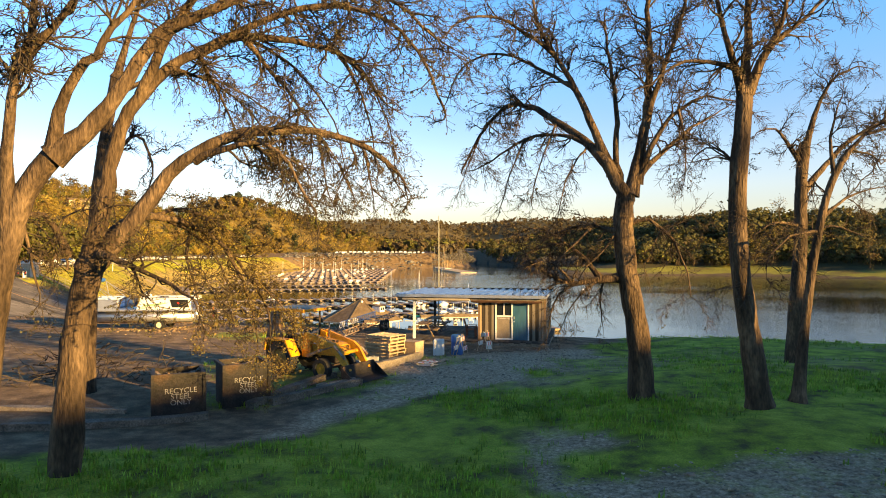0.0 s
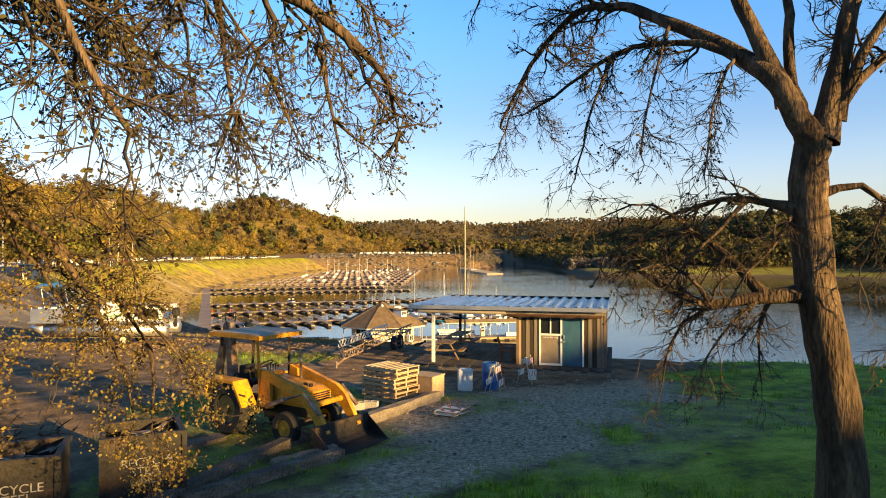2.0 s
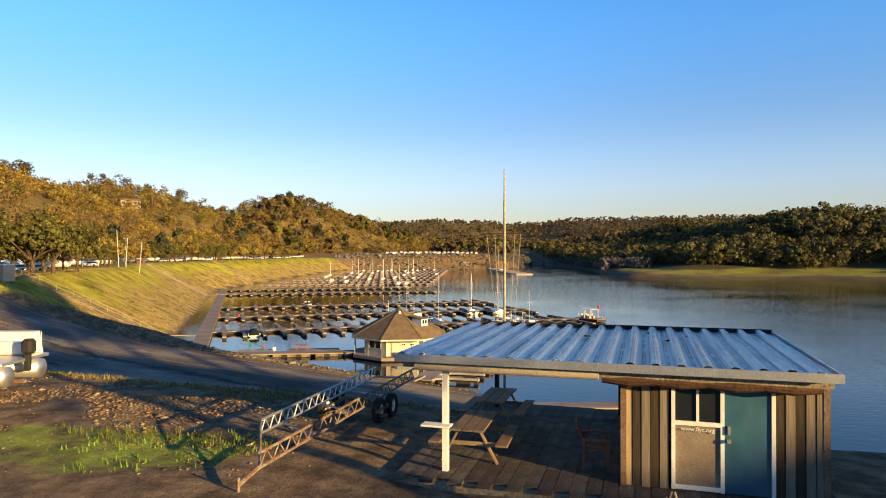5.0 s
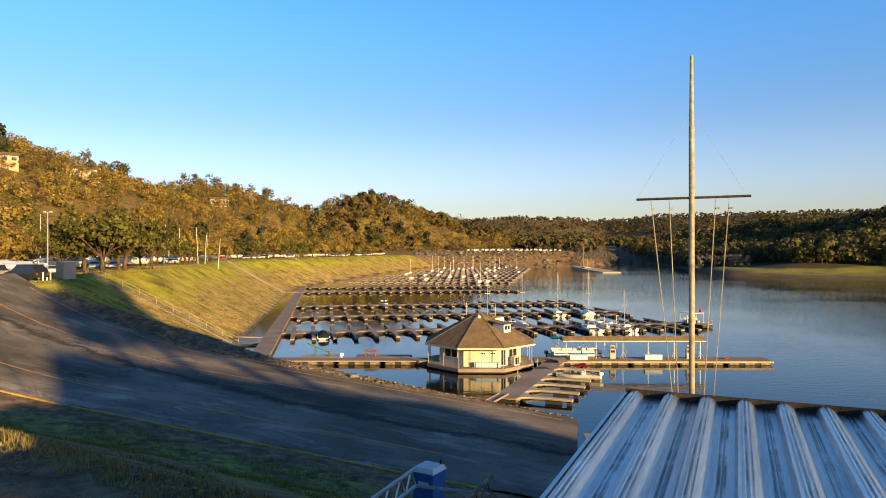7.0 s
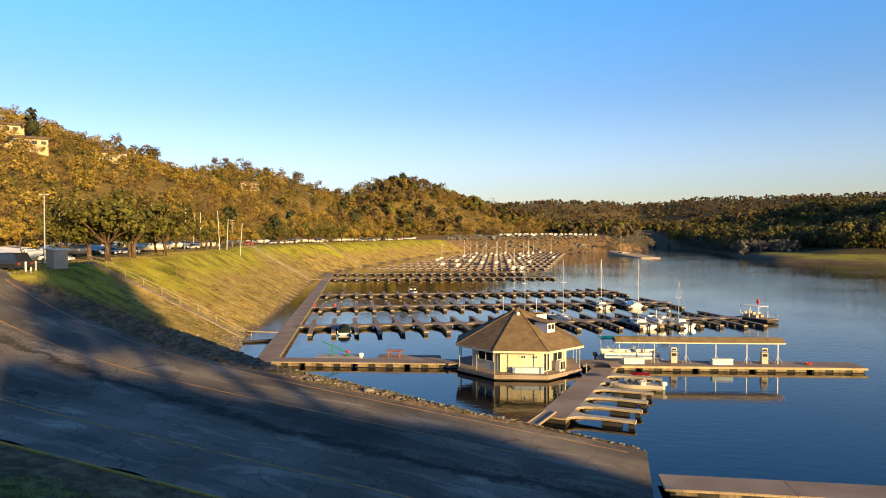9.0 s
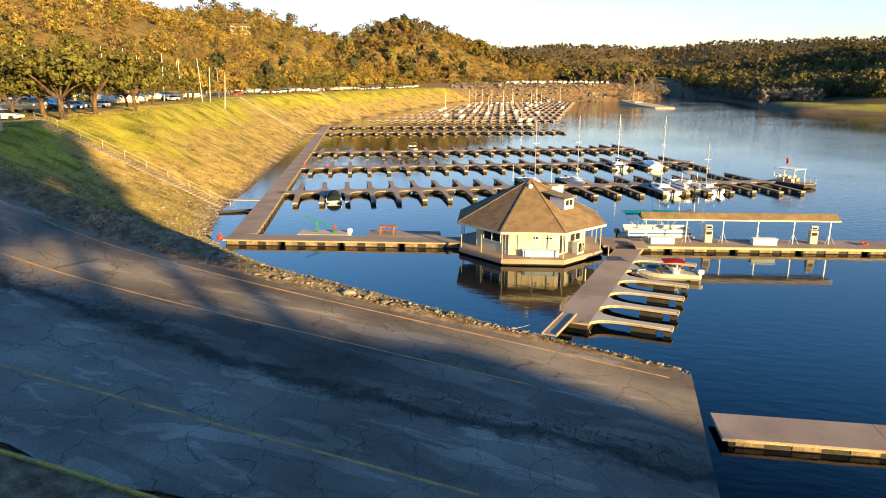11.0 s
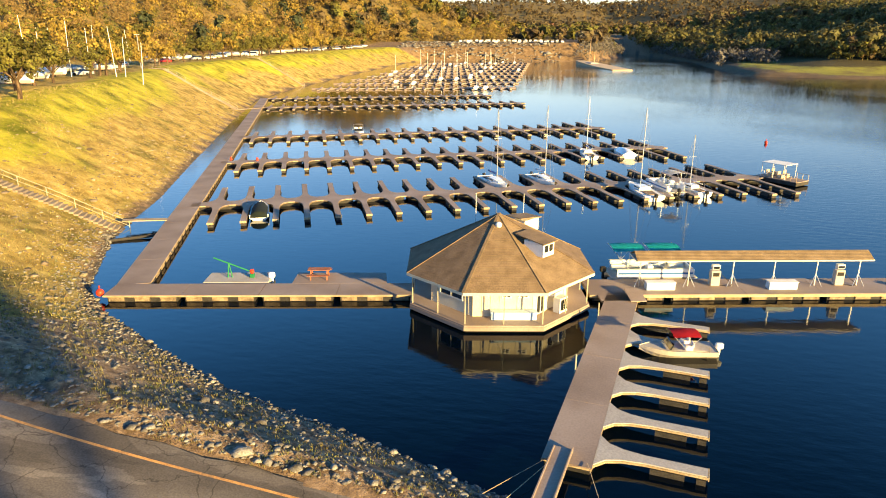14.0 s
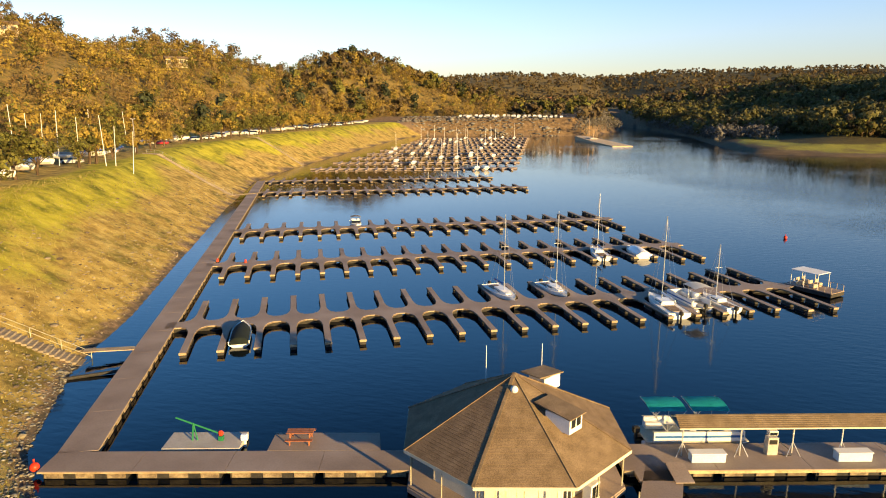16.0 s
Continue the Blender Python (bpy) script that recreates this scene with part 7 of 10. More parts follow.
    prof = [(3.05, 0.62), (3.1, 0.2), (3.25, 0.05), (3.75, 0.02), (3.85, 0.05), (3.3, 0.12), (3.2, 0.22), (3.14, 0.62)]
    loft(bm, [[Vector((x, -0.95, z)) for x, z in prof], [Vector((x, 0.95, z)) for x, z in prof]])
    bucket = part("bucket", bm, M_black_iron, e)
    for s in (-1, 1):
        bm = B()
        loft(bm, [[Vector((x, s * 0.95, z)) for x, z in ((3.05, 0.62), (3.1, 0.2), (3.25, 0.05), (3.8, 0.03))], [Vector((x, s * 0.98, z)) for x, z in ((3.05, 0.62), (3.1, 0.2), (3.25, 0.05), (3.8, 0.03))]])
        part("bucket_side", bm, M_black_iron, bucket)
    # exhaust and lamps
    bm = B()
    rod(bm, (1.5, 0.2, 1.4), (1.5, 0.2, 2.05), 0.035, n=8)
    part("exhaust_pipe", bm, M_steel_rust, e)
    # backhoe boom folded behind
    bm = B()
    beam(bm, (-1.0, 0.1, 0.7), (-1.2, 0.1, 2.75), 0.2, 0.22)
    part("backhoe_boom", bm, M_steel_rust, e)
    bm = B()
    beam(bm, (-1.28, 0.1, 2.7), (-1.75, 0.1, 1.0), 0.14, 0.18)
    part("backhoe_stick", bm, M_steel_rust, e)
    for s in (-1, 1):
        bm = B()
        prev = None
        for k in range(13):
            a = k / 12 * math.pi
            p = Vector((-1.16, 0.1 + s * (0.08 + 0.11 * math.sin(a)), 2.55 + 0.42 * math.sin(a * 0.5) + 0.12 * math.sin(a)))
            if prev is not None:
                rod(bm, prev, p, 0.016, n=6)
            prev = p
        part("hydraulic_hose", bm, M_black, e)
    for k in range(7):
        rg = random.Random(40 + k)
        bm = B()
        prev = None
        y0, y1, hh = rg.uniform(-0.42, 0.1), rg.uniform(-0.3, 0.42), rg.uniform(0.12, 0.34)
        for q in range(9):
            f = q / 8
            p = Vector((-0.72 + 0.25 * f + 0.05 * k, y0 + (y1 - y0) * f, 1.25 + hh * math.sin(math.pi * f)))
            if prev is not None:
                rod(bm, prev, p, 0.02, n=6)
            prev = p
        part("hydraulic_hose", bm, M_black if k % 3 else M_rim_rust, e)
    bm = B()
    box(bm, (-1.0, 0, 0.75), (0.3, 1.2, 0.5), bevel=0.03)
    part("backhoe_frame", bm, M_black_iron, e)


loader()


PAL_DECK, PAL_RUN = bpy.data.meshes.new("deck_board"), bpy.data.meshes.new("stringer")
for me_, s in ((PAL_DECK, (0.12, 1.1, 0.022)), (PAL_RUN, (1.36, 0.045, 0.09))):
    bm = B()
    box(bm, (0, 0, 0), s)
    bm.to_mesh(me_)
    bm.free()
    me_.materials.append(M_wood_pale)
px, py = -2.5, 28.65
for k in range(7):
    rg = random.Random(k)
    e = thing("wooden_pallet", "pale pine shipping pallet in an uneven stack" if k != 4 else "pine shipping pallet with faded teal stringers in a stack", "pallet", Matrix.Translation((px + rg.uniform(-0.04, 0.04), py + rg.uniform(-0.04, 0.04), gz(px, py) + 0.02 + 0.15 * k)) @ Matrix.Rotation(radians(-36 + rg.uniform(-3, 3)), 4, "Z"), "stack of pallets")
    for q in range(7):
        shared("deck_board", PAL_DECK, e, Matrix.Translation((-0.62 + 0.206 * q, 0, 0.125)))
    for s in (-0.5, 0, 0.5):
        shared("stringer", PAL_RUN, e, Matrix.Translation((0, s, 0.068)))
    for q in range(4):
        shared("deck_board", PAL_DECK, e, Matrix.Translation((-0.61 + 0.405 * q, 0, 0.011)))


def crate():
    e = thing("plywood_crate", "tan plywood crate beside stacked pallets", "crate", Matrix.Translation((-1.4, 29.0, gz(-1.4, 29.0))) @ Matrix.Rotation(radians(-30), 4, "Z"))
    for nm, c, s in (("side", (0, -0.34, 0.36), (0.85, 0.03, 0.7)), ("side", (0, 0.34, 0.36), (0.85, 0.03, 0.7)), ("side", (-0.42, 0, 0.36), (0.03, 0.65, 0.7)), ("side", (0.42, 0, 0.36), (0.03, 0.65, 0.7)), ("lid", (0, 0, 0.725), (0.9, 0.74, 0.03))):
        bm = B()
        box(bm, c, s)
        part(nm, bm, M_wood_pale, e)


crate()
bm = B()
box(bm, (0, 0, 0.39), (0.5, 0.42, 0.78), bevel=0.05)
e = solid("white_jerrycan_box", bm, M_white, "worn white plastic box standing on gravel", "plastic box", Matrix.Translation((-0.2, 31.3, gz(-0.2, 31.3))) @ Matrix.Rotation(radians(-6), 4, "Z"))


def barrel():
    e = thing("blue_barrel", "faded blue plastic barrel with ribs standing on gravel", "barrel", Matrix.Translation((0.68, 31.7, gz(0.68, 31.7))))
    bm = B()
    prof = [(0.0, 0.0), (0.27, 0.0), (0.29, 0.05), (0.285, 0.3), (0.3, 0.33), (0.285, 0.36), (0.285, 0.62), (0.3, 0.65), (0.285, 0.68), (0.29, 0.9), (0.27, 0.96), (0.25, 0.96), (0.24, 0.92), (0.0, 0.92)]
    n = 24
    loft(bm, [[Vector((r * math.cos(2 * math.pi * i / n), r * math.sin(2 * math.pi * i / n), z)) for i in range(n)] for r, z in prof[1:-1]])
    part("drum", bm, M_blue_plastic, e, smooth=True)
    for a in (0.8, 3.9):
        bm = B()
        rod(bm, (0.15 * math.cos(a), 0.15 * math.sin(a), 0.915), (0.15 * math.cos(a), 0.15 * math.sin(a), 0.945), 0.04, n=10)
        part("bung", bm, M_black, e)


barrel()


def barricade(m, label, spread=0.3):
    e = thing("folding_barricade", label, "barricade", m, "folding barricades")
    for s in (-1, 1):
        for x in (-0.3, 0.3):
            bm = B()
            beam(bm, (x, s * spread, 0.0), (x, s * 0.02, 1.0), 0.045, 0.02)
            part("leg", bm, M_wood_pale, e)
        for z, mt in ((0.8, M_white), (0.38, M_white)):
            bm = B()
            y = s * (0.02 + (spread - 0.02) * (1 - z))
            box(bm, (0, y * 1.06 + s * 0.02, z), (0.62, 0.02, 0.2))
            bd = part("board", bm, mt, e)
            for k in range(2):
                bm = B()
                x0 = -0.22 + 0.3 * k
                pts = [(x0, -0.09), (x0 + 0.1, -0.09), (x0 + 0.2, 0.09), (x0 + 0.1, 0.09)]
                loft(bm, [[Vector((a, y * 1.06 + s * 0.032, z + b)) for a, b in pts], [Vector((a, y * 1.06 + s * 0.036, z + b)) for a, b in pts]])
                part("stripe", bm, M_red_plastic, bd)


barricade(Matrix.Translation((0.82, 30.7, gz(0.82, 30.7))) @ Matrix.Rotation(radians(72), 4, "Z"), "weathered folding barricade leaning against a blue barrel")
barricade(Matrix.Translation((2.1, 33.0, gz(2.1, 33.0))) @ Matrix.Rotation(radians(66), 4, "Z"), "weathered folding barricade standing by the shed deck")
barricade(Matrix.Translation((-0.35, 27.05, gz(-0.35, 27.05) + 0.09)) @ Matrix.Rotation(radians(-25), 4, "Z") @ Matrix.Rotation(radians(88), 4, "X"), "white folding barricade fallen flat on the gravel", 0.06)
bm = B()
rod(bm, (2.35, 33.6, gz(2.35, 33.6)), (2.35, 33.6, gz(2.35, 33.6) + 0.36), 0.15, 0.17, 14)
solid("white_bucket", bm, M_white, "white plastic bucket beside a barricade", "bucket")
BLK = bpy.data.meshes.new("block_body")
bm = B()
for c, s in (((0, -0.085, 0.1), (0.4, 0.03, 0.2)), ((0, 0.085, 0.1), (0.4, 0.03, 0.2)), ((-0.185, 0, 0.1), (0.03, 0.14, 0.2)), ((0, 0, 0.1), (0.03, 0.14, 0.2)), ((0.185, 0, 0.1), (0.03, 0.14, 0.2))):
    box(bm, c, s)
bm.to_mesh(BLK)
bm.free()
BLK.materials.append(M_concrete)
for k, (x, y, z, r) in enumerate(((-3.5, 26.3, 0, 10), (-3.05, 26.45, 0, 12), (-2.6, 26.2, 0, 28), (-3.3, 26.75, 0, 8), (-2.85, 26.85, 0, -20), (-3.3, 26.4, 0.2, 15), (-2.95, 26.6, 0.2, -8), (-3.75, 26.75, 0, 40))):
    tagged(shared("concrete_block", BLK, None, Matrix.Translation((x + 0.15, y - 0.1, gz(x, y) + z)) @ Matrix.Rotation(radians(r), 4, "Z")), "hollow grey concrete block in a loose heap", "concrete block", "heap of concrete blocks")


# ---- trailers ----
def lattice(bm, a, b, h, r, n):
    a, b = Vector(a), Vector(b)
    up = Vector((0, 0, h))
    rod(bm, a, b, r, n=6)
    rod(bm, a + up, b + up, r, n=6)
    for i in range(n):
        p, q = a.lerp(b, i / n), a.lerp(b, (i + 1) / n)
        m = p.lerp(q, 0.5)
        rod(bm, p, m + up, r * 0.5, n=5)
        rod(bm, m + up, q, r * 0.5, n=5)


def truss_trailer():
    e = thing("truss_trailer", "rusty lattice boat trailer with twin axle wheels on dirt", "trailer", Matrix.Translation((-4.5, 41.5, gz(-4.5, 41.5))))
    o = e.location
    L = lambda p: Vector(p) - o
    near = ((-5.3, 35.7, 10.1), (-3.2, 43.9, 10.4))
    far = ((-5.9, 37.4, 10.32), (-4.5, 44.1, 10.38))
    for pts, mt, nm in ((near, M_steel_rust, "near_truss"), (far, M_alu, "far_truss")):
        bm = B()
        lattice(bm, L(pts[0]), L(pts[1]), 0.3, 0.033, 18)
        part("truss_beam", bm, mt, e)
    bm = B()
    rod(bm, L((-5.3, 35.7, 10.12)), L((-5.9, 37.4, 10.34)), 0.035, n=6)
    rod(bm, L((-5.3, 35.7, 10.4)), L((-5.9, 37.4, 10.62)), 0.035, n=6)
    rod(bm, L((-5.3, 35.7, 10.12)), L((-5.5, 35.1, 9.95)), 0.045, n=6)
    rod(bm, L((-5.5, 35.1, gz(-5.5, 35.1) - 0.03)), L((-5.5, 35.1, 10.1)), 0.035, n=6)
    part("tongue", bm, M_steel_rust, e)
    for f in (0.25, 0.5, 0.72, 0.88, 1.0):
        a = Vector(near[0]).lerp(Vector(near[1]), f)
        b = Vector(far[0]).lerp(Vector(far[1]), max(0, (f - 0.12) / 0.88))
        bm = B()
        rod(bm, a - o, b - o, 0.03, n=6)
        part("cross_bar", bm, M_alu, e)
    bm = B()
    for y in (40.9, 41.85):
        rod(bm, L((-5.4, y, 10.0)), L((-3.5, y - 0.35, 10.0)), 0.05, n=8)
    beam(bm, L((-5.2, 40.7, 10.15)), L((-5.0, 42.1, 10.15)), 0.08)
    beam(bm, L((-3.75, 40.3, 10.15)), L((-3.5, 41.7, 10.15)), 0.08)
    part("axle", bm, M_steel_rust, e)
    for x, y in ((-3.75, 40.65), (-3.55, 41.5), (-5.35, 41.0), (-5.2, 41.85)):
        wheel(e, Matrix.Translation(L((x, y, gz(x, y) + 0.34))) @ Matrix.Rotation(radians(-11), 4, "Z"), 0.34, 0.2, M_white)


truss_trailer()


def hull_rings(L, W, H, flat=0.35, bow=0.42, n=12):
    """Cross rings of a small boat hull, bow towards +x, keel at z 0."""
    rings = []
    for i in range(n + 1):
        t = i / n
        x = -L / 2 + L * t
        k = max(0.0, (t - (1 - bow)) / bow)
        w = W / 2 * (1 - k ** 2.2) + 0.01
        sheer = H * (1 + 0.18 * t * t)
        keel = H * 0.75 * k ** 3
        rings.append([Vector((x, -w, sheer)), Vector((x, -w * 0.96, sheer * 0.55 + keel * 0.45)), Vector((x, -w * flat, keel + 0.06 * H)), Vector((x, 0, keel)), Vector((x, w * flat, keel + 0.06 * H)), Vector((x, w * 0.96, sheer * 0.55 + keel * 0.45)), Vector((x, w, sheer))])
    return rings


def outboard(e, x, z, mat=None):
    bm = B()
    box(bm, (x - 0.28, 0, z + 0.35), (0.5, 0.36, 0.46), bevel=0.08)
    box(bm, (x - 0.26, 0, z - 0.1), (0.2, 0.16, 0.6), bevel=0.03)
    return part("outboard_motor", bm, mat or M_black, e)


def pontoon_boat(m, L, canopy_mat, label, group="pontoon boats", canopies=1):
    e = thing("pontoon_boat", label, "pontoon boat", m, group)
    for s in (-0.85, 0.85):
        bm = B()
        rod(bm, (-L / 2, s, 0.22), (L / 2 - 0.8, s, 0.22), 0.31, n=14)
        rod(bm, (L / 2 - 0.8, s, 0.22), (L / 2, s, 0.4), 0.31, 0.05, 14)
        part("pontoon", bm, M_alu, e, smooth=True)
    bm = B()
    box(bm, (0, 0, 0.6), (L - 0.2, 2.45, 0.1), bevel=0.02)
    part("deck", bm, M_deck_light, e)
    for s in (-1, 1):
        bm = B()
        box(bm, (0.1, s * 1.18, 0.98), (L - 1.0, 0.05, 0.66), bevel=0.015)
        sd = part("side_panel", bm, M_gel, e)
        bm = B()
        box(bm, (0.1, s * 1.21, 0.98), (L - 1.2, 0.015, 0.16))
        part("stripe", bm, M_blue_plastic, sd)
        bm = B()
        rod(bm, (-L / 2 + 0.5, s * 1.18, 1.36), (L / 2 - 0.5, s * 1.18, 1.36), 0.025, n=6)
        part("rail", bm, M_alu, e)
    bm = B()
    box(bm, (L / 2 - 0.45, 0, 0.98), (0.05, 2.3, 0.66))
    part("front_panel", bm, M_gel, e)
    for x, s in ((L / 2 - 1.2, -0.8), (L / 2 - 1.2, 0.8), (-L / 2 + 1.2, 0.8)):
        bm = B()
        box(bm, (x, s, 0.88), (1.3, 0.6, 0.45), bevel=0.06)
        box(bm, (x, s * 1.28, 1.18), (1.3, 0.16, 0.4), bevel=0.05)
        part("bench_seat", bm, M_white, e)
    bm = B()
    box(bm, (-0.3, -0.7, 1.1), (0.5, 0.6, 0.9), bevel=0.05)
    part("console", bm, M_gel, e)
    outboard(e, -L / 2 + 0.05, 0.6)
    for q in range(canopies):
        xc = -L / 2 + 1.5 + q * 2.9
        bm = B()
        rows = []
        for i in range(7):
            y = -1.15 + 2.3 * i / 6
            rows.append([Vector((xc + dx, y, 2.85 + 0.2 * (1 - (y / 1.15) ** 2) - 0.05 * abs(dx))) for dx in (-1.25, -0.4, 0.4, 1.25)])
        loft(bm, rows, closed=False)
        bmesh.ops.solidify(bm, geom=bm.faces[:], thickness=0.03)
        part("canopy", bm, canopy_mat, e)
        bm = B()
        for s in (-1, 1):
            for dx in (-1.2, 0, 1.2):
                rod(bm, (xc, s * 1.15, 1.36), (xc + dx, s * 1.15, 2.84), 0.02, n=6)
        rod(bm, (xc, -1.15, 1.36), (xc, 1.15, 1.36), 0.02, n=6)
        part("canopy_frame", bm, M_alu, e)
    return e


zb = gz(-19.5, 42.8)


def trailer_pontoon(m):
    """A pontoon boat on a single-axle road trailer, its motor towards +x."""
    e = thing("pontoon_boat", "silver and white pontoon boat on a trailer, furled blue canopy", "pontoon boat", m, "boats ashore")
    L = 7.2
    for s in (-0.85, 0.85):
        bm = B()
        rod(bm, (-L / 2 + 0.8, s, 0.2), (L / 2 - 0.1, s, 0.2), 0.33, n=18)
        rod(bm, (-L / 2, s, 0.36), (-L / 2 + 0.8, s, 0.2), 0.06, 0.33, 18)
        part("pontoon", bm, M_alu, e, smooth=True)
    bm = B()
    box(bm, (0, 0, 0.62), (L - 0.1, 2.46, 0.1), bevel=0.02)
    dk = part("deck", bm, M_alu, e)
    for k in range(6):
        for s in (-1, 1):
            bm = B()
            box(bm, (-2.9 + 1.15 * k, s * 1.1, 0.52), (0.42, 0.2, 0.1))
            part("deck_bracket", bm, M_black_iron, dk)
    for s in (-1, 1):
        y = s * 1.18
        for x0, x1, lean, h, mt in ((-0.05, 3.35, 0.28, 0.72, M_gel), (-3.4, -1.15, 0.0, 0.6, M_alu)):
            bm = B()
            prof = [(x0, 0.68), (x1, 0.68), (x1 - 0.12, 0.68 + h), (x0 + lean, 0.68 + h)]
            loft(bm, [[Vector((x, y - 0.02, z)) for x, z in prof], [Vector((x, y + 0.02, z)) for x, z in prof]])
            pn = part("side_panel", bm, mt, e)
            if mt is M_gel:
                bm = B()
                prof = [(2.15, 0.8), (3.2, 0.8), (3.12, 1.3), (2.0, 1.3)]
                loft(bm, [[Vector((x, y + s * 0.022, z)) for x, z in prof], [Vector((x, y + s * 0.03, z)) for x, z in prof]])
                part("dark_window", bm, M_window, pn)
                bm = B()
                prof = [(0.25, 0.86), (1.2, 0.92), (2.0, 1.12), (1.2, 1.06), (0.4, 0.97)]
                loft(bm, [[Vector((x, y + s * 0.022, z)) for x, z in prof], [Vector((x, y + s * 0.028, z)) for x, z in prof]])
                part("swoosh", bm, M_pale_green, pn)
                bm = B()
                rod(bm, (2.55, y + s * 0.03, 1.08), (2.55, y + s * 0.036, 1.08), 0.07, n=14)
                part("round_badge", bm, M_red_plastic, pn)
            bm = B()
            rod(bm, (x0 + lean, y, 0.7 + h), (x1 - 0.1, y, 0.7 + h), 0.028, n=8)
            part("rail", bm, M_alu, pn)
        for x in (-3.35, -2.6, -1.9, -1.2, 0.2, 3.3):
            bm = B()
            rod(bm, (x, y, 0.66), (x, y, 1.4), 0.02, n=6)
            part("stanchion", bm, M_alu, e)
    for x, y, wx, wy, mt in ((2.5, 0.75, 1.5, 0.6, M_white), (1.2, 0.75, 1.0, 0.6, M_white), (-2.4, -0.75, 1.5, 0.6, M_pale_blue), (-2.4, 0.75, 1.5, 0.6, M_pale_blue)):
        bm = B()
        box(bm, (x, y, 0.9), (wx, wy, 0.42), bevel=0.06)
        box(bm, (x, y * 1.3, 1.22), (wx, 0.16, 0.4), bevel=0.05)
        part("bench_seat", bm, mt, e)
    bm = B()
    box(bm, (-0.55, -0.6, 0.95), (0.5, 0.5, 0.2), bevel=0.05)
    box(bm, (-0.3, -0.6, 1.25), (0.14, 0.5, 0.5), bevel=0.05)
    part("driver_seat", bm, M_navy_vinyl, e)
    bm = B()
    box(bm, (0.35, -0.6, 1.15), (0.5, 0.7, 0.95), bevel=0.05)
    hm = part("console", bm, M_gel, e)
    bm = B()
    beam(bm, (0.15, -0.6, 1.6), (0.5, -0.6, 1.85), 0.6, 0.02)
    part("windscreen", bm, M_window, hm)
    for k in range(3):
        bm = B()
        box(bm, (0.9 + 0.7 * k, -0.95, 1.43), (0.55, 0.34, 0.14), bevel=0.06)
        part("cushion", bm, M_black if k == 1 else M_white, e)
    bm = B()
    box(bm, (L / 2 + 0.02, 0, 1.05), (0.36, 0.4, 0.5), bevel=0.09)
    box(bm, (L / 2 - 0.02, 0, 0.6), (0.2, 0.16, 0.7), bevel=0.03)
    part("outboard_motor", bm, M_black, e)
    for s in (-1, 1):
        for x0, x1, z1 in ((-1.15, -3.0, 2.45), (-1.6, -2.75, 2.3), (-2.7, -2.9, 2.35)):
            bm = B()
            rod(bm, (x0, s * 1.16, 1.3), (x1, s * 1.12, z1), 0.022, n=6)
            part("canopy_bow", bm, M_alu, e)
    bm = B()
    rings = [[Vector((-3.05 + 0.17 * math.cos(a) * k, y, 2.48 + 0.15 * math.sin(a) * k)) for a in np.linspace(0, 2 * math.pi, 11)[:-1]] for y, k in ((-1.2, 0.6), (-1.0, 1.0), (-0.3, 0.85), (0.4, 1.05), (1.0, 0.9), (1.2, 0.6))]
    loft(bm, rings)
    part("furled_canopy", bm, M_blue_plastic, e)
    for s in (-0.5, 0.5):
        bm = B()
        beam(bm, (-L / 2 + 0.2, s, -0.2), (L / 2 - 0.4, s, -0.2), 0.1)
        part("trailer_beam", bm, M_steel_rust, e)
    bm = B()
    rod(bm, (1.3, -1.0, -0.3), (1.3, 1.0, -0.3), 0.05, n=8)
    part("axle", bm, M_black_iron, e)
    bm = B()
    beam(bm, (-L / 2 + 0.2, 0, -0.22), (-L / 2 - 1.1, 0, -0.28), 0.1)
    part("tongue", bm, M_steel_rust, e)
    for s in (-1.0, 1.0):
        wheel(e, Matrix.Translation((1.3, s, -0.32)) @ Matrix.Rotation(radians(90), 4, "Z"), 0.33, 0.22, M_offwhite)
        bm = B()
        prof = [(0.44 * math.cos(a), 0.44 * math.sin(a)) for a in np.linspace(0.15, math.pi - 0.15, 9)]
        prof += [(0.40 * math.cos(a), 0.40 * math.sin(a)) for a in np.linspace(math.pi - 0.15, 0.15, 9)]
        loft(bm, [[Vector((1.3 + x, s - 0.13, -0.32 + z)) for x, z in prof], [Vector((1.3 + x, s + 0.13, -0.32 + z)) for x, z in prof]])
        part("mudguard", bm, M_black_iron, e)
    return e


M_pale_green = material("pale_green_vinyl", [(0.22, 0.42, 0.20), (0.30, 0.5, 0.26)], 2, 12, 0.5, bump=0, fine_amount=0.1)
M_navy_vinyl = material("navy_seat_vinyl", [(0.012, 0.02, 0.05), (0.02, 0.03, 0.07)], 2, 14, 0.5, bump=0.05, fine_amount=0.15)
trailer_pontoon(Matrix.Translation((-19.5, 43.0, zb + 0.65)) @ Matrix.Rotation(radians(4), 4, "Z"))


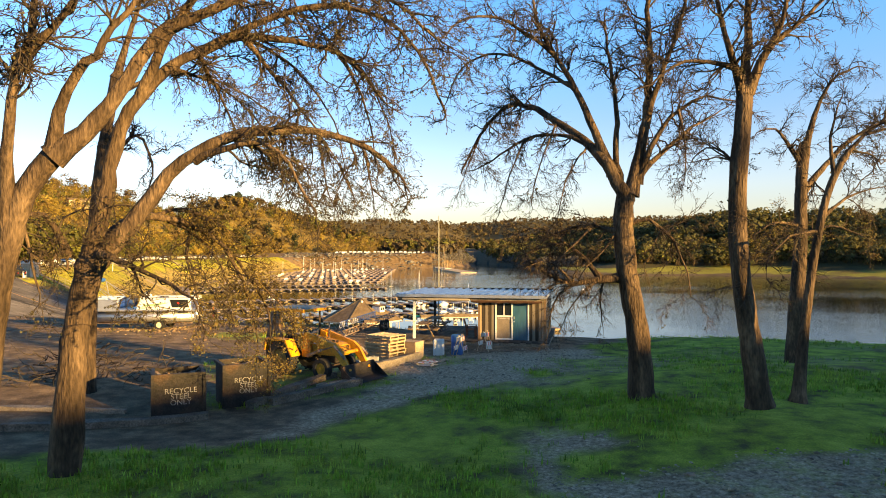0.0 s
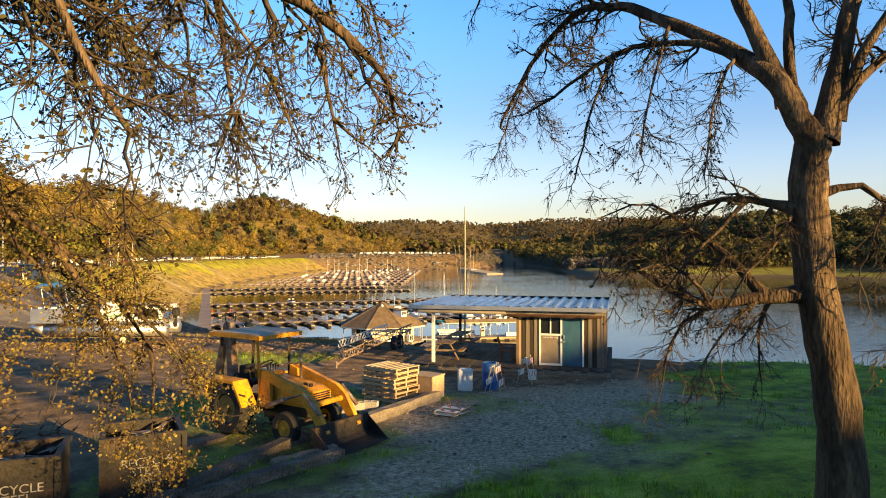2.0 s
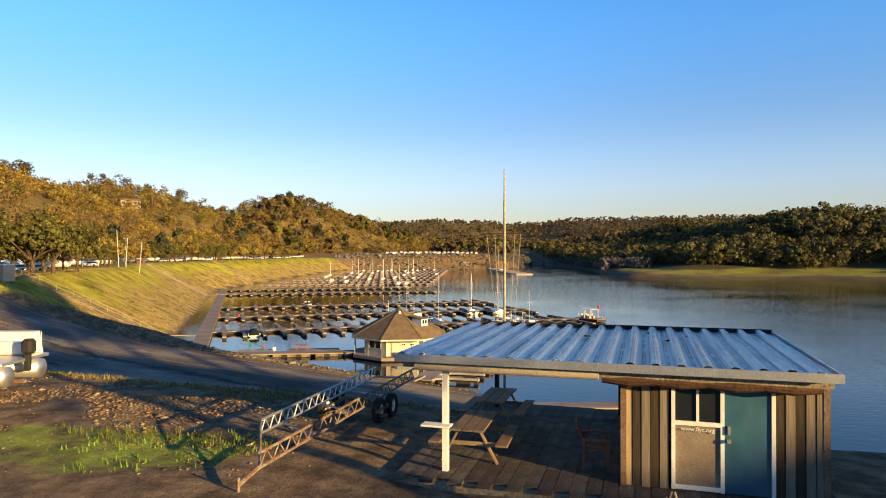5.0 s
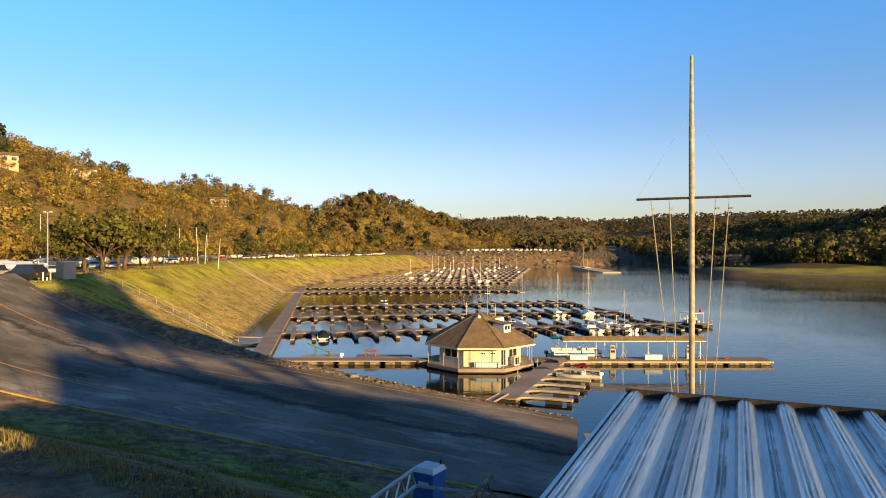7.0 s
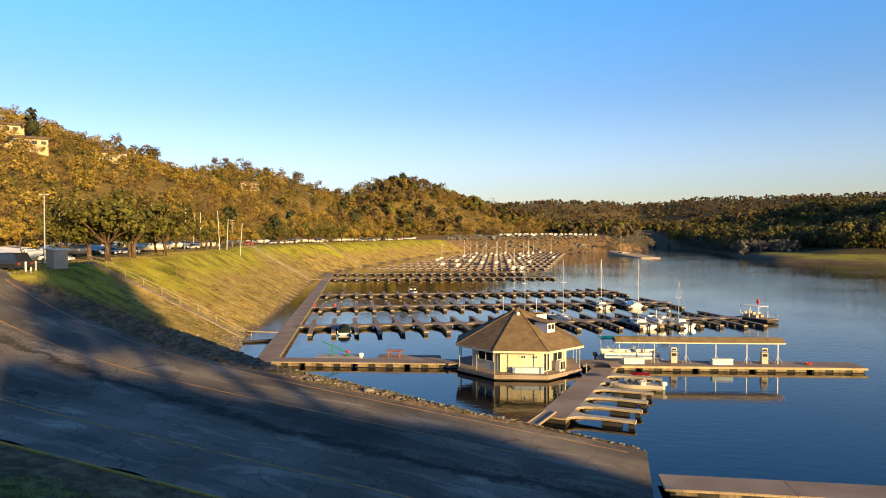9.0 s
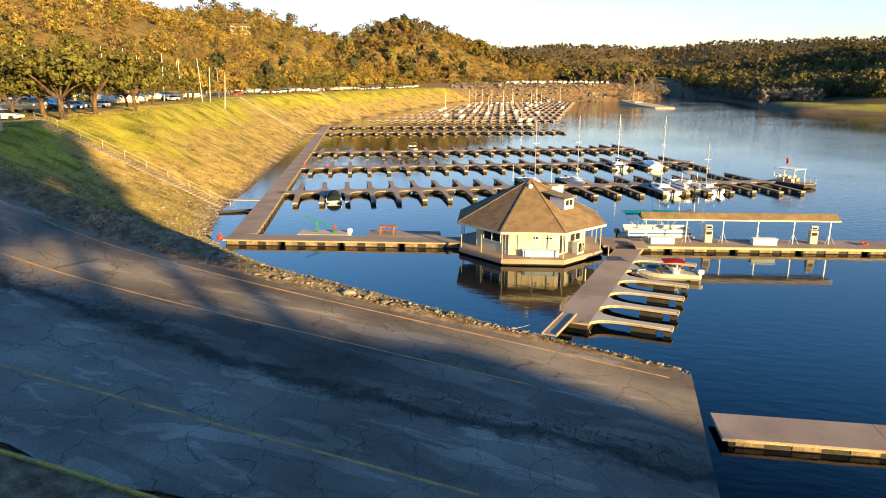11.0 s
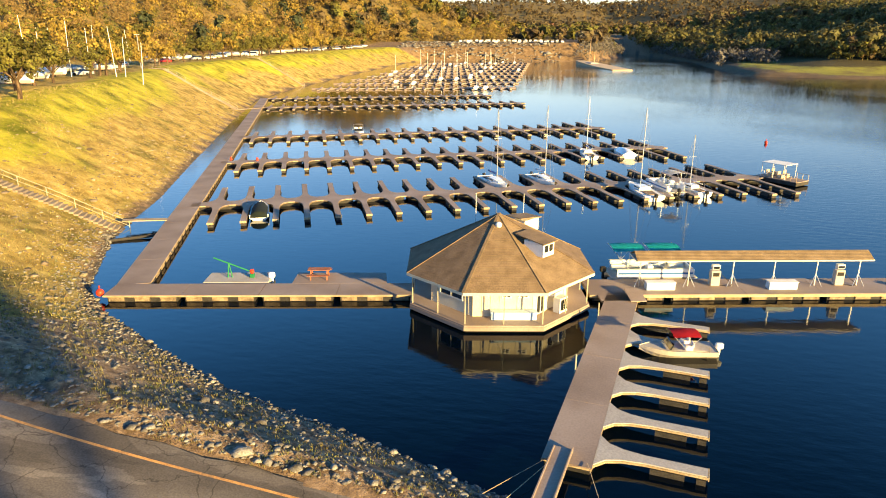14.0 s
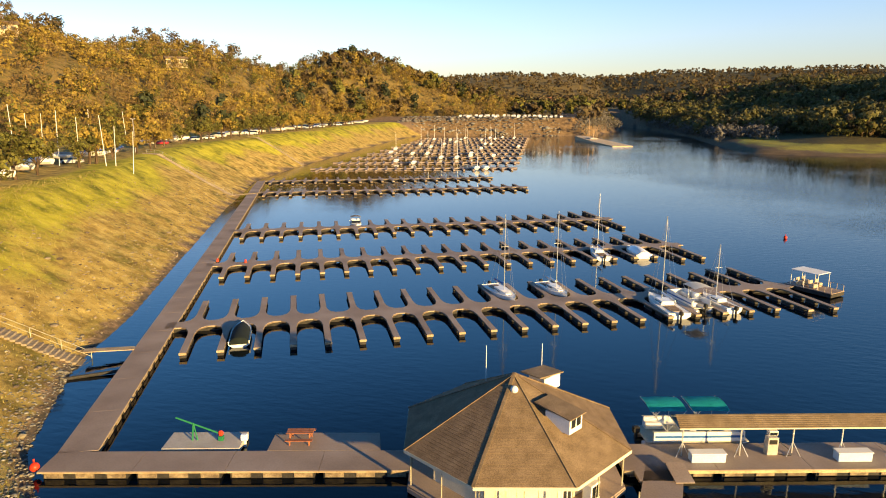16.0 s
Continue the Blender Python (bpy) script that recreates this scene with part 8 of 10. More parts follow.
def toilet():
    x, y = -9.0, 64.7
    e = thing("portable_toilet", "blue portable toilet with pale grey roof beside the ramp", "portable toilet", Matrix.Translation((x, y, gz(x, y) - 0.05)) @ Matrix.Rotation(radians(-20), 4, "Z"))
    bm = B()
    box(bm, (0, 0, 1.05), (1.15, 1.15, 2.0), bevel=0.03)
    part("cabin", bm, M_blue_plastic, e)
    bm = B()
    loft(bm, [[Vector((-0.62, -0.62, 2.05)), Vector((0.62, -0.62, 2.05)), Vector((0.62, 0.62, 2.05)), Vector((-0.62, 0.62, 2.05))], [Vector((-0.5, -0.5, 2.28)), Vector((0.5, -0.5, 2.28)), Vector((0.5, 0.5, 2.28)), Vector((-0.5, 0.5, 2.28))]])
    part("roof", bm, M_white, e)
    bm = B()
    box(bm, (0.05, -0.585, 1.0), (0.85, 0.03, 1.85), bevel=0.01)
    dr = part("door", bm, M_blue_plastic, e)
    bm = B()
    box(bm, (0.05, -0.605, 1.55), (0.6, 0.01, 0.16))
    part("sign_bar", bm, M_white, dr)
    bm = B()
    rod(bm, (0.4, 0.4, 2.2), (0.4, 0.4, 2.5), 0.05, n=8)
    part("vent_pipe", bm, M_black, e)


toilet()

# ---- brush heap left of the oaks ----
rg_b = np.random.default_rng(5)
tb = Oak(91)
tb.lean_fine = True
for k in range(150):
    x, y = rg_b.uniform(-14.5, -9.6), rg_b.uniform(21.5, 24.5)
    hgt = 1.3 * max(0.1, 1 - ((x + 12) / 3.2) ** 2)
    d = rg_b.normal(size=3) * np.array([1, 1, 0.35])
    tb.shoot((x, y, gz(x, y) + rg_b.uniform(0, hgt)), d, rg_b.uniform(0.9, 1.8), 0.022, 2, 1)
ob = new("brush_heap", arr_mesh("brush_heap", np.concatenate(tb.fine[0]), np.concatenate(tb.fine[1]), M_twig))
tagged(ob, "heap of cut grey-brown branches on the ground", "brush heap", kind="stuff")


# ---- boats on the water ----
def sailboat(m, L, mast_h, label, sail_mat=None, group="moored sailing boats"):
    e = thing("sailing_boat", label, "sailing boat", m, group)
    H = 0.95
    bm = B()
    rings = hull_rings(L, L * 0.32, H, 0.3, 0.55, 14)
    loft(bm, rings, closed=False, caps=False)
    bm.faces.new([bm.verts.new(p) for p in rings[0]])
    part("hull", bm, M_gel, e, smooth=False).location.z = -0.3
    bm = B()
    deck = [Vector((r[0].x, r[0].y * 0.97, r[0].z - 0.04)) for r in rings] + [Vector((r[-1].x, r[-1].y * 0.97, r[-1].z - 0.04)) for r in rings[::-1]]
    bm.faces.new([bm.verts.new(p) for p in deck])
    part("deck", bm, M_white, e).location.z = -0.3
    bm = B()
    ring = lambda x, w, z0, z1: [Vector((x, -w, z0)), Vector((x, -w * 0.85, z1)), Vector((x, w * 0.85, z1)), Vector((x, w, z0))]
    loft(bm, [ring(-L * 0.12, L * 0.10, 0.66, 1.08), ring(L * 0.12, L * 0.095, 0.7, 1.04), ring(L * 0.26, L * 0.05, 0.74, 0.86)])
    cab = part("cabin", bm, M_gel, e)
    for s in (-1, 1):
        bm = B()
        box(bm, (0.0, s * L * 0.094, 0.88), (L * 0.2, 0.02, 0.14))
        part("window", bm, M_window, cab)
    bm = B()
    box(bm, (-L * 0.28, 0, 0.62), (L * 0.26, L * 0.17, 0.1))
    part("cockpit", bm, M_wood_table, e)
    mx = L * 0.08
    bm = B()
    rod(bm, (mx, 0, 0.7), (mx, 0, mast_h), 0.06, 0.045, 8)
    part("mast", bm, M_alu, e)
    bm = B()
    rod(bm, (mx, 0, 1.55), (-L * 0.36, 0, 1.5), 0.045, n=8)
    part("boom", bm, M_alu, e)
    if sail_mat:
        bm = B()
        loft(bm, [[Vector((x, 0.12 * math.cos(a) * k, 1.66 + 0.13 * math.sin(a) * k)) for a in np.linspace(0, 2 * math.pi, 9)[:-1]] for x, k in ((mx - 0.05, 1.2), (-L * 0.15, 1.0), (-L * 0.34, 0.6))])
        part("furled_sail", bm, sail_mat, e)
    for p in ((L * 0.49, 0, 0.95), (-L * 0.49, 0, 0.8), (mx - 0.1, L * 0.145, 0.75), (mx - 0.1, -L * 0.145, 0.75)):
        bm = B()
        rod(bm, (mx, 0, mast_h - 0.1), p, 0.012, n=4)
        part("stay", bm, M_alu, e)
    bm = B()
    rod(bm, (mx, -0.5, mast_h * 0.62), (mx, 0.5, mast_h * 0.62), 0.018, n=6)
    part("spreader", bm, M_alu, e)
    bm = B()
    for s in (-1, 1):
        pr = None
        for x, w in ((-L * 0.48, 0.13), (-L * 0.2, 0.155), (L * 0.15, 0.14), (L * 0.38, 0.07), (L * 0.5, 0.0)):
            p = Vector((x, s * w * L, 1.2))
            rod(bm, p, p - Vector((0, 0, 0.5)), 0.014, n=4)
            if pr is not None:
                rod(bm, pr, p, 0.012, n=4)
            pr = p
    part("guard_rail", bm, M_alu, e)
    outboard(e, -L / 2 - 0.02, 0.35)
    return e


def runabout(m, L, label, canopy_mat=None, cover_mat=None, group="moored motor boats", hull_mat=None):
    e = thing("motor_boat", label, "motor boat", m, group)
    bm = B()
    rings = hull_rings(L, L * 0.38, 0.85, 0.45, 0.5, 12)
    loft(bm, rings, closed=False, caps=False)
    bm.faces.new([bm.verts.new(p) for p in rings[0]])
    part("hull", bm, hull_mat or M_gel, e).location.z = -0.22
    bm = B()
    deck = [Vector((r[0].x, r[0].y * 0.96, r[0].z - 0.06)) for r in rings] + [Vector((r[-1].x, r[-1].y * 0.96, r[-1].z - 0.06)) for r in rings[::-1]]
    bm.faces.new([bm.verts.new(p) for p in deck])
    part("deck", bm, hull_mat or M_white, e).location.z = -0.22
    if cover_mat:
        bm = B()
        rows = []
        for t in np.linspace(0, 1, 8):
            x = -L * 0.485 + L * 0.86 * t
            w = L * 0.165 * (1 - max(0, (t - 0.6) / 0.4) ** 2 * 0.75)
            z = 0.78 + 0.5 * math.sin(math.pi * min(1, 0.16 + t * 0.8)) ** 0.8
            rows.append([Vector((x, w * c, 0.62 + (z - 0.62) * (1 - abs(c) ** 2.5))) for c in np.linspace(-1, 1, 9)])
        rows.insert(0, [Vector((-L * 0.5 - 0.03, p.y * 1.03, p.z - 0.04)) for p in rows[0]])
        rows.insert(0, [Vector((-L * 0.5 - 0.05, p.y, 0.3)) for p in rows[0]])
        loft(bm, rows, closed=False)
        part("cover", bm, cover_mat, e, smooth=True)
    else:
        bm = B()
        box(bm, (-L * 0.12, 0, 0.6), (L * 0.42, L * 0.28, 0.08))
        part("cockpit_floor", bm, M_deck_light, e)
        for s in (-1, 1):
            bm = B()
            box(bm, (-L * 0.12, s * L * 0.09, 0.8), (0.5, 0.5, 0.4), bevel=0.06)
            box(bm, (-L * 0.12 - 0.24, s * L * 0.09, 1.05), (0.1, 0.5, 0.45), bevel=0.04)
            part("seat", bm, M_white, e)
        bm = B()
        ring = lambda x, w, z: [Vector((x, -w, 0.72)), Vector((x - 0.18, -w * 0.9, z)), Vector((x - 0.18, w * 0.9, z)), Vector((x, w, 0.72))]
        loft(bm, [ring(L * 0.12, L * 0.16, 1.12), ring(L * 0.14, L * 0.16, 1.1)])
        part("windscreen", bm, M_window, e)
    if canopy_mat:
        bm = B()
        rows = []
        for i in range(7):
            y = -L * 0.17 + L * 0.34 * i / 6
            rows.append([Vector((-L * 0.08 + dx, y, 1.85 + 0.14 * (1 - (y / (L * 0.17)) ** 2) - 0.1 * abs(dx) ** 1.5)) for dx in (-0.85, -0.4, 0.0, 0.4, 0.85)])
        loft(bm, rows, closed=False)
        bmesh.ops.solidify(bm, geom=bm.faces[:], thickness=0.03)
        part("canopy", bm, canopy_mat, e)
        bm = B()
        for s in (-1, 1):
            for dx in (-0.8, 0.8):
                rod(bm, (-L * 0.08, s * L * 0.17, 0.75), (-L * 0.08 + dx, s * L * 0.17, 1.83), 0.018, n=6)
        rod(bm, (-L * 0.08, -L * 0.17, 0.75), (-L * 0.08, L * 0.17, 0.75), 0.018, n=6)
        part("canopy_frame", bm, M_alu, e)
    if not cover_mat:
        outboard(e, -L / 2, 0.35, M_white if canopy_mat else None)
    return e


def at_w(x, y, rz, z=0.05):
    return Matrix.Translation((x, y, z)) @ Matrix.Rotation(radians(rz), 4, "Z")


# pontoon boat behind the fuel dock, red-canopied boat on the finger dock, covered boat on the first row
pontoon_boat(at_w(-2.4, 121.7, 12, 0.0), 7.2, M_teal, "white pontoon boat with two teal canopies moored at the fuel dock", canopies=2)
runabout(at_w(-2.1, 108.2, 190) @ Matrix.Diagonal((1, 0.9, 0.8, 1)), 4.7, "white motor boat with red canopy moored at the finger dock", canopy_mat=M_red, hull_mat=M_deck_light)
rf = row_frames
R1 = lambda x, y, rz=0: rf[0] @ Matrix.Translation((x, y, 0.05)) @ Matrix.Rotation(radians(rz), 4, "Z")
R2 = lambda x, y, rz=0: rf[1] @ Matrix.Translation((x, y, 0.05)) @ Matrix.Rotation(radians(rz), 4, "Z")
R3 = lambda x, y, rz=0: rf[2] @ Matrix.Translation((x, y, 0.05)) @ Matrix.Rotation(radians(rz), 4, "Z")
runabout(R1(7.75, -3.6, 90) @ Matrix.Diagonal((1, 0.86, 0.92, 1)), 6.2, "white motor boat under a dark green cover in its slip", cover_mat=M_navy)
sailboat(R1(37.7, 4.4, -84), 7.4, 10.2, "white sailing boat with blue furled sail in its slip", M_blue_plastic)
sailboat(R1(44.4, 4.3, -84), 6.6, 10.4, "white sailing boat with bare mast in its slip", M_gel)
sailboat(R1(54.4, -4.2, 84), 8.0, 10.6, "white sailing boat with cabin windows and furled sail in its slip", M_gel)
sailboat(R1(61.0, -4.8, 90), 6.0, 7.2, "small white sailing boat with bare mast beside other boats", None)
pontoon_boat(R1(57.8, -3.8, 90) @ Matrix.Translation((0, 0, -0.05)), 6.2, M_white, "pontoon boat with white canopy among sailing boats", canopies=1)
sailboat(R2(58.4, -3.6, 80), 7.0, 9.6, "white sailing boat with blue sail cover in its slip", M_blue_plastic)
runabout(R2(64.8, -3.6, 84), 6.6, "white covered motor boat in its slip", cover_mat=M_gel)
runabout(R3(23.2, 3.6, -90), 5.6, "white motor boat with tan canopy in its slip", canopy_mat=M_canopy_tan)


def houseboat():
    e = thing("work_pontoon", "small white-roofed work pontoon with tan seats at the dock end", "pontoon boat", rf[0] @ Matrix.Translation((76.4, -2.0, 0)) @ Matrix.Rotation(radians(-72), 4, "Z"))
    bm = B()
    box(bm, (0, 0, 0.35), (6.0, 2.8, 0.5), bevel=0.05)
    part("hull", bm, M_dock_float, e)
    bm = B()
    box(bm, (0, 0, 0.64), (6.0, 2.8, 0.08))
    part("deck", bm, M_dock, e)
    bm = B()
    box(bm, (-0.6, 0, 2.62), (3.6, 2.6, 0.07), bevel=0.02)
    part("roof", bm, M_white, e)
    for x in (-2.3, -0.6, 1.1):
        for s in (-1.2, 1.2):
            bm = B()
            rod(bm, (x, s, 0.68), (x, s, 2.6), 0.035, n=6)
            part("post", bm, M_white, e)
    for x in (-1.5, 0.2):
        for s in (-0.6, 0.6):
            bm = B()
            box(bm, (x, s, 0.95), (0.7, 0.7, 0.5), bevel=0.06)
            box(bm, (x - 0.3, s, 1.35), (0.12, 0.7, 0.5), bevel=0.05)
            part("seat", bm, M_canopy_tan, e)
    for s in (-1.3, 1.3):
        bm = B()
        rod(bm, (1.2, s, 1.4), (2.9, s, 1.4), 0.025, n=6)
        for x in (1.3, 2.1, 2.9):
            rod(bm, (x, s, 0.68), (x, s, 1.4), 0.025, n=6)
        part("rail", bm, M_wood_pale, e)
    bm = B()
    prev = None
    for k in range(13):
        p = Vector((-1.6 + 0.28 * math.cos(k * math.pi / 6), -1.3, 1.4 + 0.28 * math.sin(k * math.pi / 6)))
        if prev is not None:
            rod(bm, prev, p, 0.06, n=6)
        prev = p
    part("life_ring", bm, M_white, e)


houseboat()


def work_float():
    e = thing("crane_float", "small grey work float with a green hand crane", "work float", Matrix.Translation((-35.0, 114.75, 0)) @ Matrix.Rotation(radians(12), 4, "Z"))
    bm = B()
    box(bm, (0, 0, 0.3), (5.2, 2.3, 0.36), bevel=0.04)
    part("deck", bm, M_deck_light, e)
    bm = B()
    for s in (-0.8, 0.8):
        rod(bm, (-2.6, s, 0.1), (2.5, s, 0.1), 0.3, n=10)
    part("float", bm, M_dock_float, e)
    bm = B()
    rod(bm, (-0.9, 0, 0.48), (-0.75, 0, 1.75), 0.06, n=8)
    rod(bm, (-0.55, 0, 0.48), (-0.75, 0, 1.75), 0.05, n=8)
    rod(bm, (-1.9, 0, 2.15), (1.0, 0, 0.95), 0.06, n=8)
    part("crane_arm", bm, M_green_steel, e)
    bm = B()
    box(bm, (1.05, 0, 0.62), (0.36, 0.32, 0.34), bevel=0.04)
    part("winch", bm, M_green_steel, e)
    bm = B()
    box(bm, (1.05, 0, 0.98), (0.34, 0.3, 0.38), bevel=0.1)
    part("fuel_can", bm, M_red_plastic, e)
    outboard(e, 2.9, 0.3, M_gel)


work_float()
for x, y, lab in ((-43.6, 109.4, "red float buoy at the dock corner"), (26.4, 200.0, "red marker buoy on open water")):
    bm = B()
    bmesh.ops.create_uvsphere(bm, u_segments=14, v_segments=10, radius=0.3, matrix=Matrix.Translation((0, 0, 0.25)))
    rod(bm, (0, 0, 0.6), (0, 0, 0.8), 0.06, n=8)
    solid("marker_buoy", bm, M_red_plastic, lab, "buoy", Matrix.Translation((x, y, 0.0 if y > 150 else 0.35)), "buoys", smooth=True)
for x, y in ((-61.2, 163.0), (-57.0, 163.4)):
    bm = B()
    rod(bm, (0, 0, 0), (0, 0, 0.5), 0.2, 0.12, 10)
    solid("red_fender", bm, M_red_plastic, "red fender lying on the dock", "fender", Matrix.Translation((x, y, DECK)), "fenders")
# dock piling by the office
for x, y in ((-6.78, 112.20), (-8.34, 104.04)):
    bm = B()
    rod(bm, (0, 0, -0.5), (0, 0, 1.5), 0.05, 0.05, 10)
    solid("mooring_pole", bm, M_rail, "slim pale mooring pole beside the finger dock", "pole", Matrix.Translation((x, y, 0)), "mooring poles")

# far moored boats, too small to tell apart
bm = B()
rg = random.Random(12)
for k in range(34):
    i = rg.randrange(10)
    mt = Matrix.Translation((-104 - 1.1 * i, 305 + i * 26.5, 0)) @ Matrix.Rotation(radians(14.5), 4, "Z")
    p = mt @ Vector((4.7 + 3.5 * rg.randrange(20), rg.choice((-1, 1)) * 4.5, 0.5))
    loft(bm, [[p + Vector((0.9 * dx, -2.6, 0.5)) for dx in (-1, 1)] + [p + Vector((0.3, -2.4, -0.3)), p + Vector((-0.3, -2.4, -0.3))], [p + Vector((1.1 * dx, 0, 0.55)) for dx in (-1, 1)] + [p + Vector((0.3, 0, -0.3)), p + Vector((-0.3, 0, -0.3))], [p + Vector((0.05 * dx, 3.0, 0.8)) for dx in (-1, 1)] + [p + Vector((0.02, 3, 0.6)), p + Vector((-0.02, 3, 0.6))]])
    box(bm, p + Vector((0, -0.4, 0.8)), (1.3, 1.9, 0.5))
    if k % 2:
        rod(bm, p + Vector((0, 0.3, 0.5)), p + Vector((0, 0.3, rg.uniform(8, 11))), 0.09, 0.06, 5)
solid("far_moored_boats", bm, M_gel, "many far white boats moored among the slip docks", "boats", kind="stuff")


def barge():
    e = thing("breakwater_barge", "long low pale barge with a tall thin mast", "barge", Matrix.Translation((7.0, 515, 0)) @ Matrix.Rotation(radians(-74), 4, "Z"))
    bm = B()
    loft(bm, [[Vector((x, -w, -0.3)), Vector((x, w, -0.3)), Vector((x, w, h)), Vector((x, -w, h))] for x, w, h in ((-44, 3, 2.6), (-30, 5, 2.2), (10, 6.5, 1.0), (42, 6.0, 0.35))])
    part("hull", bm, M_wood_pale, e)
    bm = B()
    box(bm, (-16, 0, 1.6), (10, 5, 1.4), bevel=0.2)
    part("deckhouse", bm, M_deck_light, e)
    for x, h in ((-22, 17), (-12, 9)):
        bm = B()
        rod(bm, (x, 0, 1), (x, 0, h), 0.22, 0.12, 8)
        part("mast", bm, M_wood_pale, e)


barge()

# ---- bank stairs and rails ----
def bank_stairs(a, b, w, rail_side, label):
    a, b = Vector(a), Vector(b)
    e = thing("bank_stairs", label, "stairs", None, "stairs on the bank")
    d = b - a
    hd = Vector((d.x, d.y, 0))
    u = hd.normalized()
    side = Vector((-u.y, u.x, 0))
    n = max(10, int(d.z / 0.19))
    ang = math.degrees(math.atan2(u.y, u.x))
    tread = bpy.data.meshes.new("tread")
    bm = B()
    box(bm, (0, 0, 0), (hd.length / n * 1.05, w, 0.2))
    bm.to_mesh(tread)
    bm.free()
    tread.materials.append(M_wood_grey)
    for i in range(n):
        p = a + hd * ((i + 0.5) / n)
        z = gz(p.x, p.y)
        shared("tread", tread, e, Matrix.Translation((p.x, p.y, z + 0.1)) @ Matrix.Rotation(radians(ang), 4, "Z"))
    tops = []
    k = max(6, int(hd.length / 2.4))
    for i in range(k + 1):
        p = a + hd * (i / k) + side * (w / 2 + 0.12) * rail_side
        z = gz(p.x, p.y)
        bm = B()
        rod(bm, (p.x, p.y, z - 0.2), (p.x, p.y, z + 1.1), 0.04, n=6)
        part("rail_post", bm, M_rail, e)
        tops.append(Vector((p.x, p.y, z + 1.08)))
    bm = B()
    for p, q in zip(tops, tops[1:]):
        rod(bm, p, q, 0.028, n=6)
        rod(bm, p - Vector((0, 0, 0.5)), q - Vector((0, 0, 0.5)), 0.025, n=6)
    part("handrail", bm, M_rail, e)


bank_stairs((-53.6, 126.7, 0.6), (-73.5, 118.2, 10.5), 1.6, -1, "long concrete stairs with pale handrail up the grassy bank")
bank_stairs((-94.5, 228.6, 0.6), (-119.5, 231.5, 10.4), 1.5, -1, "long concrete stairs with pale handrail up the grassy bank")
bank_stairs((-114.2, 322.0, 0.6), (-139.0, 326.0, 10.5), 1.2, -1, "far concrete stairs with thin handrail up the bank")
for a, b, w in (((-54.2, 126.9, 0.95), (-50.6, 129.1, 0.65), 0.9), ((-95.5, 228.0, 0.8), (-91.0, 237.0, 0.62), 1.0)):
    bm = B()
    beam(bm, a, b, w, 0.08)
    solid("bank_gangway", bm, M_dock_trim, "narrow plank gangway from bank to walkway dock", "gangway", group="bank gangways")
bm = B()
rod(bm, (-53.2, 122.4, 0.1), (-49.2, 124.9, 0.2), 0.16, n=8)
solid("floating_log_boom", bm, M_dock_float, "dark floating boom pipe beside the walkway", "boom")

# ---- car park ----
def car(name, paint, label, kind=0):
    e = thing(name, label, "car", None, "parked cars")
    L, W = (4.5, 1.8) if kind == 0 else (5.3, 1.95)
    bm = B()
    ring = lambda x, w, z0, z1: [Vector((x, -w, z0)), Vector((x, -w * 1.02, (z0 + z1) / 2)), Vector((x, -w * 0.92, z1)), Vector((x, w * 0.92, z1)), Vector((x, w * 1.02, (z0 + z1) / 2)), Vector((x, w, z0))]
    hb = 0.95 if kind == 0 else 1.12
    loft(bm, [ring(-L / 2, W * 0.44, 0.35, hb - 0.1), ring(-L / 2 + 0.3, W / 2, 0.28, hb), ring(0, W / 2, 0.25, hb), ring(L / 2 - 1.1, W / 2, 0.26, hb - 0.03), ring(L / 2 - 0.2, W * 0.47, 0.3, hb - 0.22), ring(L / 2, W * 0.42, 0.38, hb - 0.32)])
    part("body", bm, paint, e)
    bm = B()
    ht = 1.45 if kind == 0 else 1.85
    if kind == 2:
        xs = (0.0, 0.25, 1.3, 1.75)
    else:
        xs = (-L / 2 + 0.2, -L / 2 + 0.75, L / 2 - 2.0, L / 2 - 1.25)
    ring = lambda x, z: [Vector((x, -W * 0.45, hb - 0.02)), Vector((x, -W * 0.38, z)), Vector((x, W * 0.38, z)), Vector((x, W * 0.45, hb - 0.02))]
    loft(bm, [ring(xs[0], hb + 0.03), ring(xs[1], ht - 0.06), ring(xs[2], ht - 0.06), ring(xs[3], hb + 0.02)])
    part("glasshouse", bm, M_window, e)
    bm = B()
    box(bm, ((xs[1] + xs[2]) / 2, 0, ht - 0.03), (xs[2] - xs[1] + 0.15, W * 0.78, 0.07), bevel=0.03)
    part("roof", bm, paint, e)
    for x in (-L / 2 + 0.85, L / 2 - 0.9):
        for s in (-1, 1):
            bm = B()
            rod(bm, (x, s * (W / 2 - 0.2), 0.34), (x, s * (W / 2 + 0.02), 0.34), 0.34, n=12)
            part("wheel", bm, M_black, e)
    for s in (-1, 1):
        bm = B()
        box(bm, (L / 2 - 0.06, s * W * 0.33, 0.62), (0.06, 0.3, 0.14))
        part("headlight", bm, M_white, e)
        bm = B()
        box(bm, (-L / 2 + 0.02, s * W * 0.36, 0.72), (0.06, 0.2, 0.16))
        part("tail_light", bm, M_red_plastic, e)
    return e


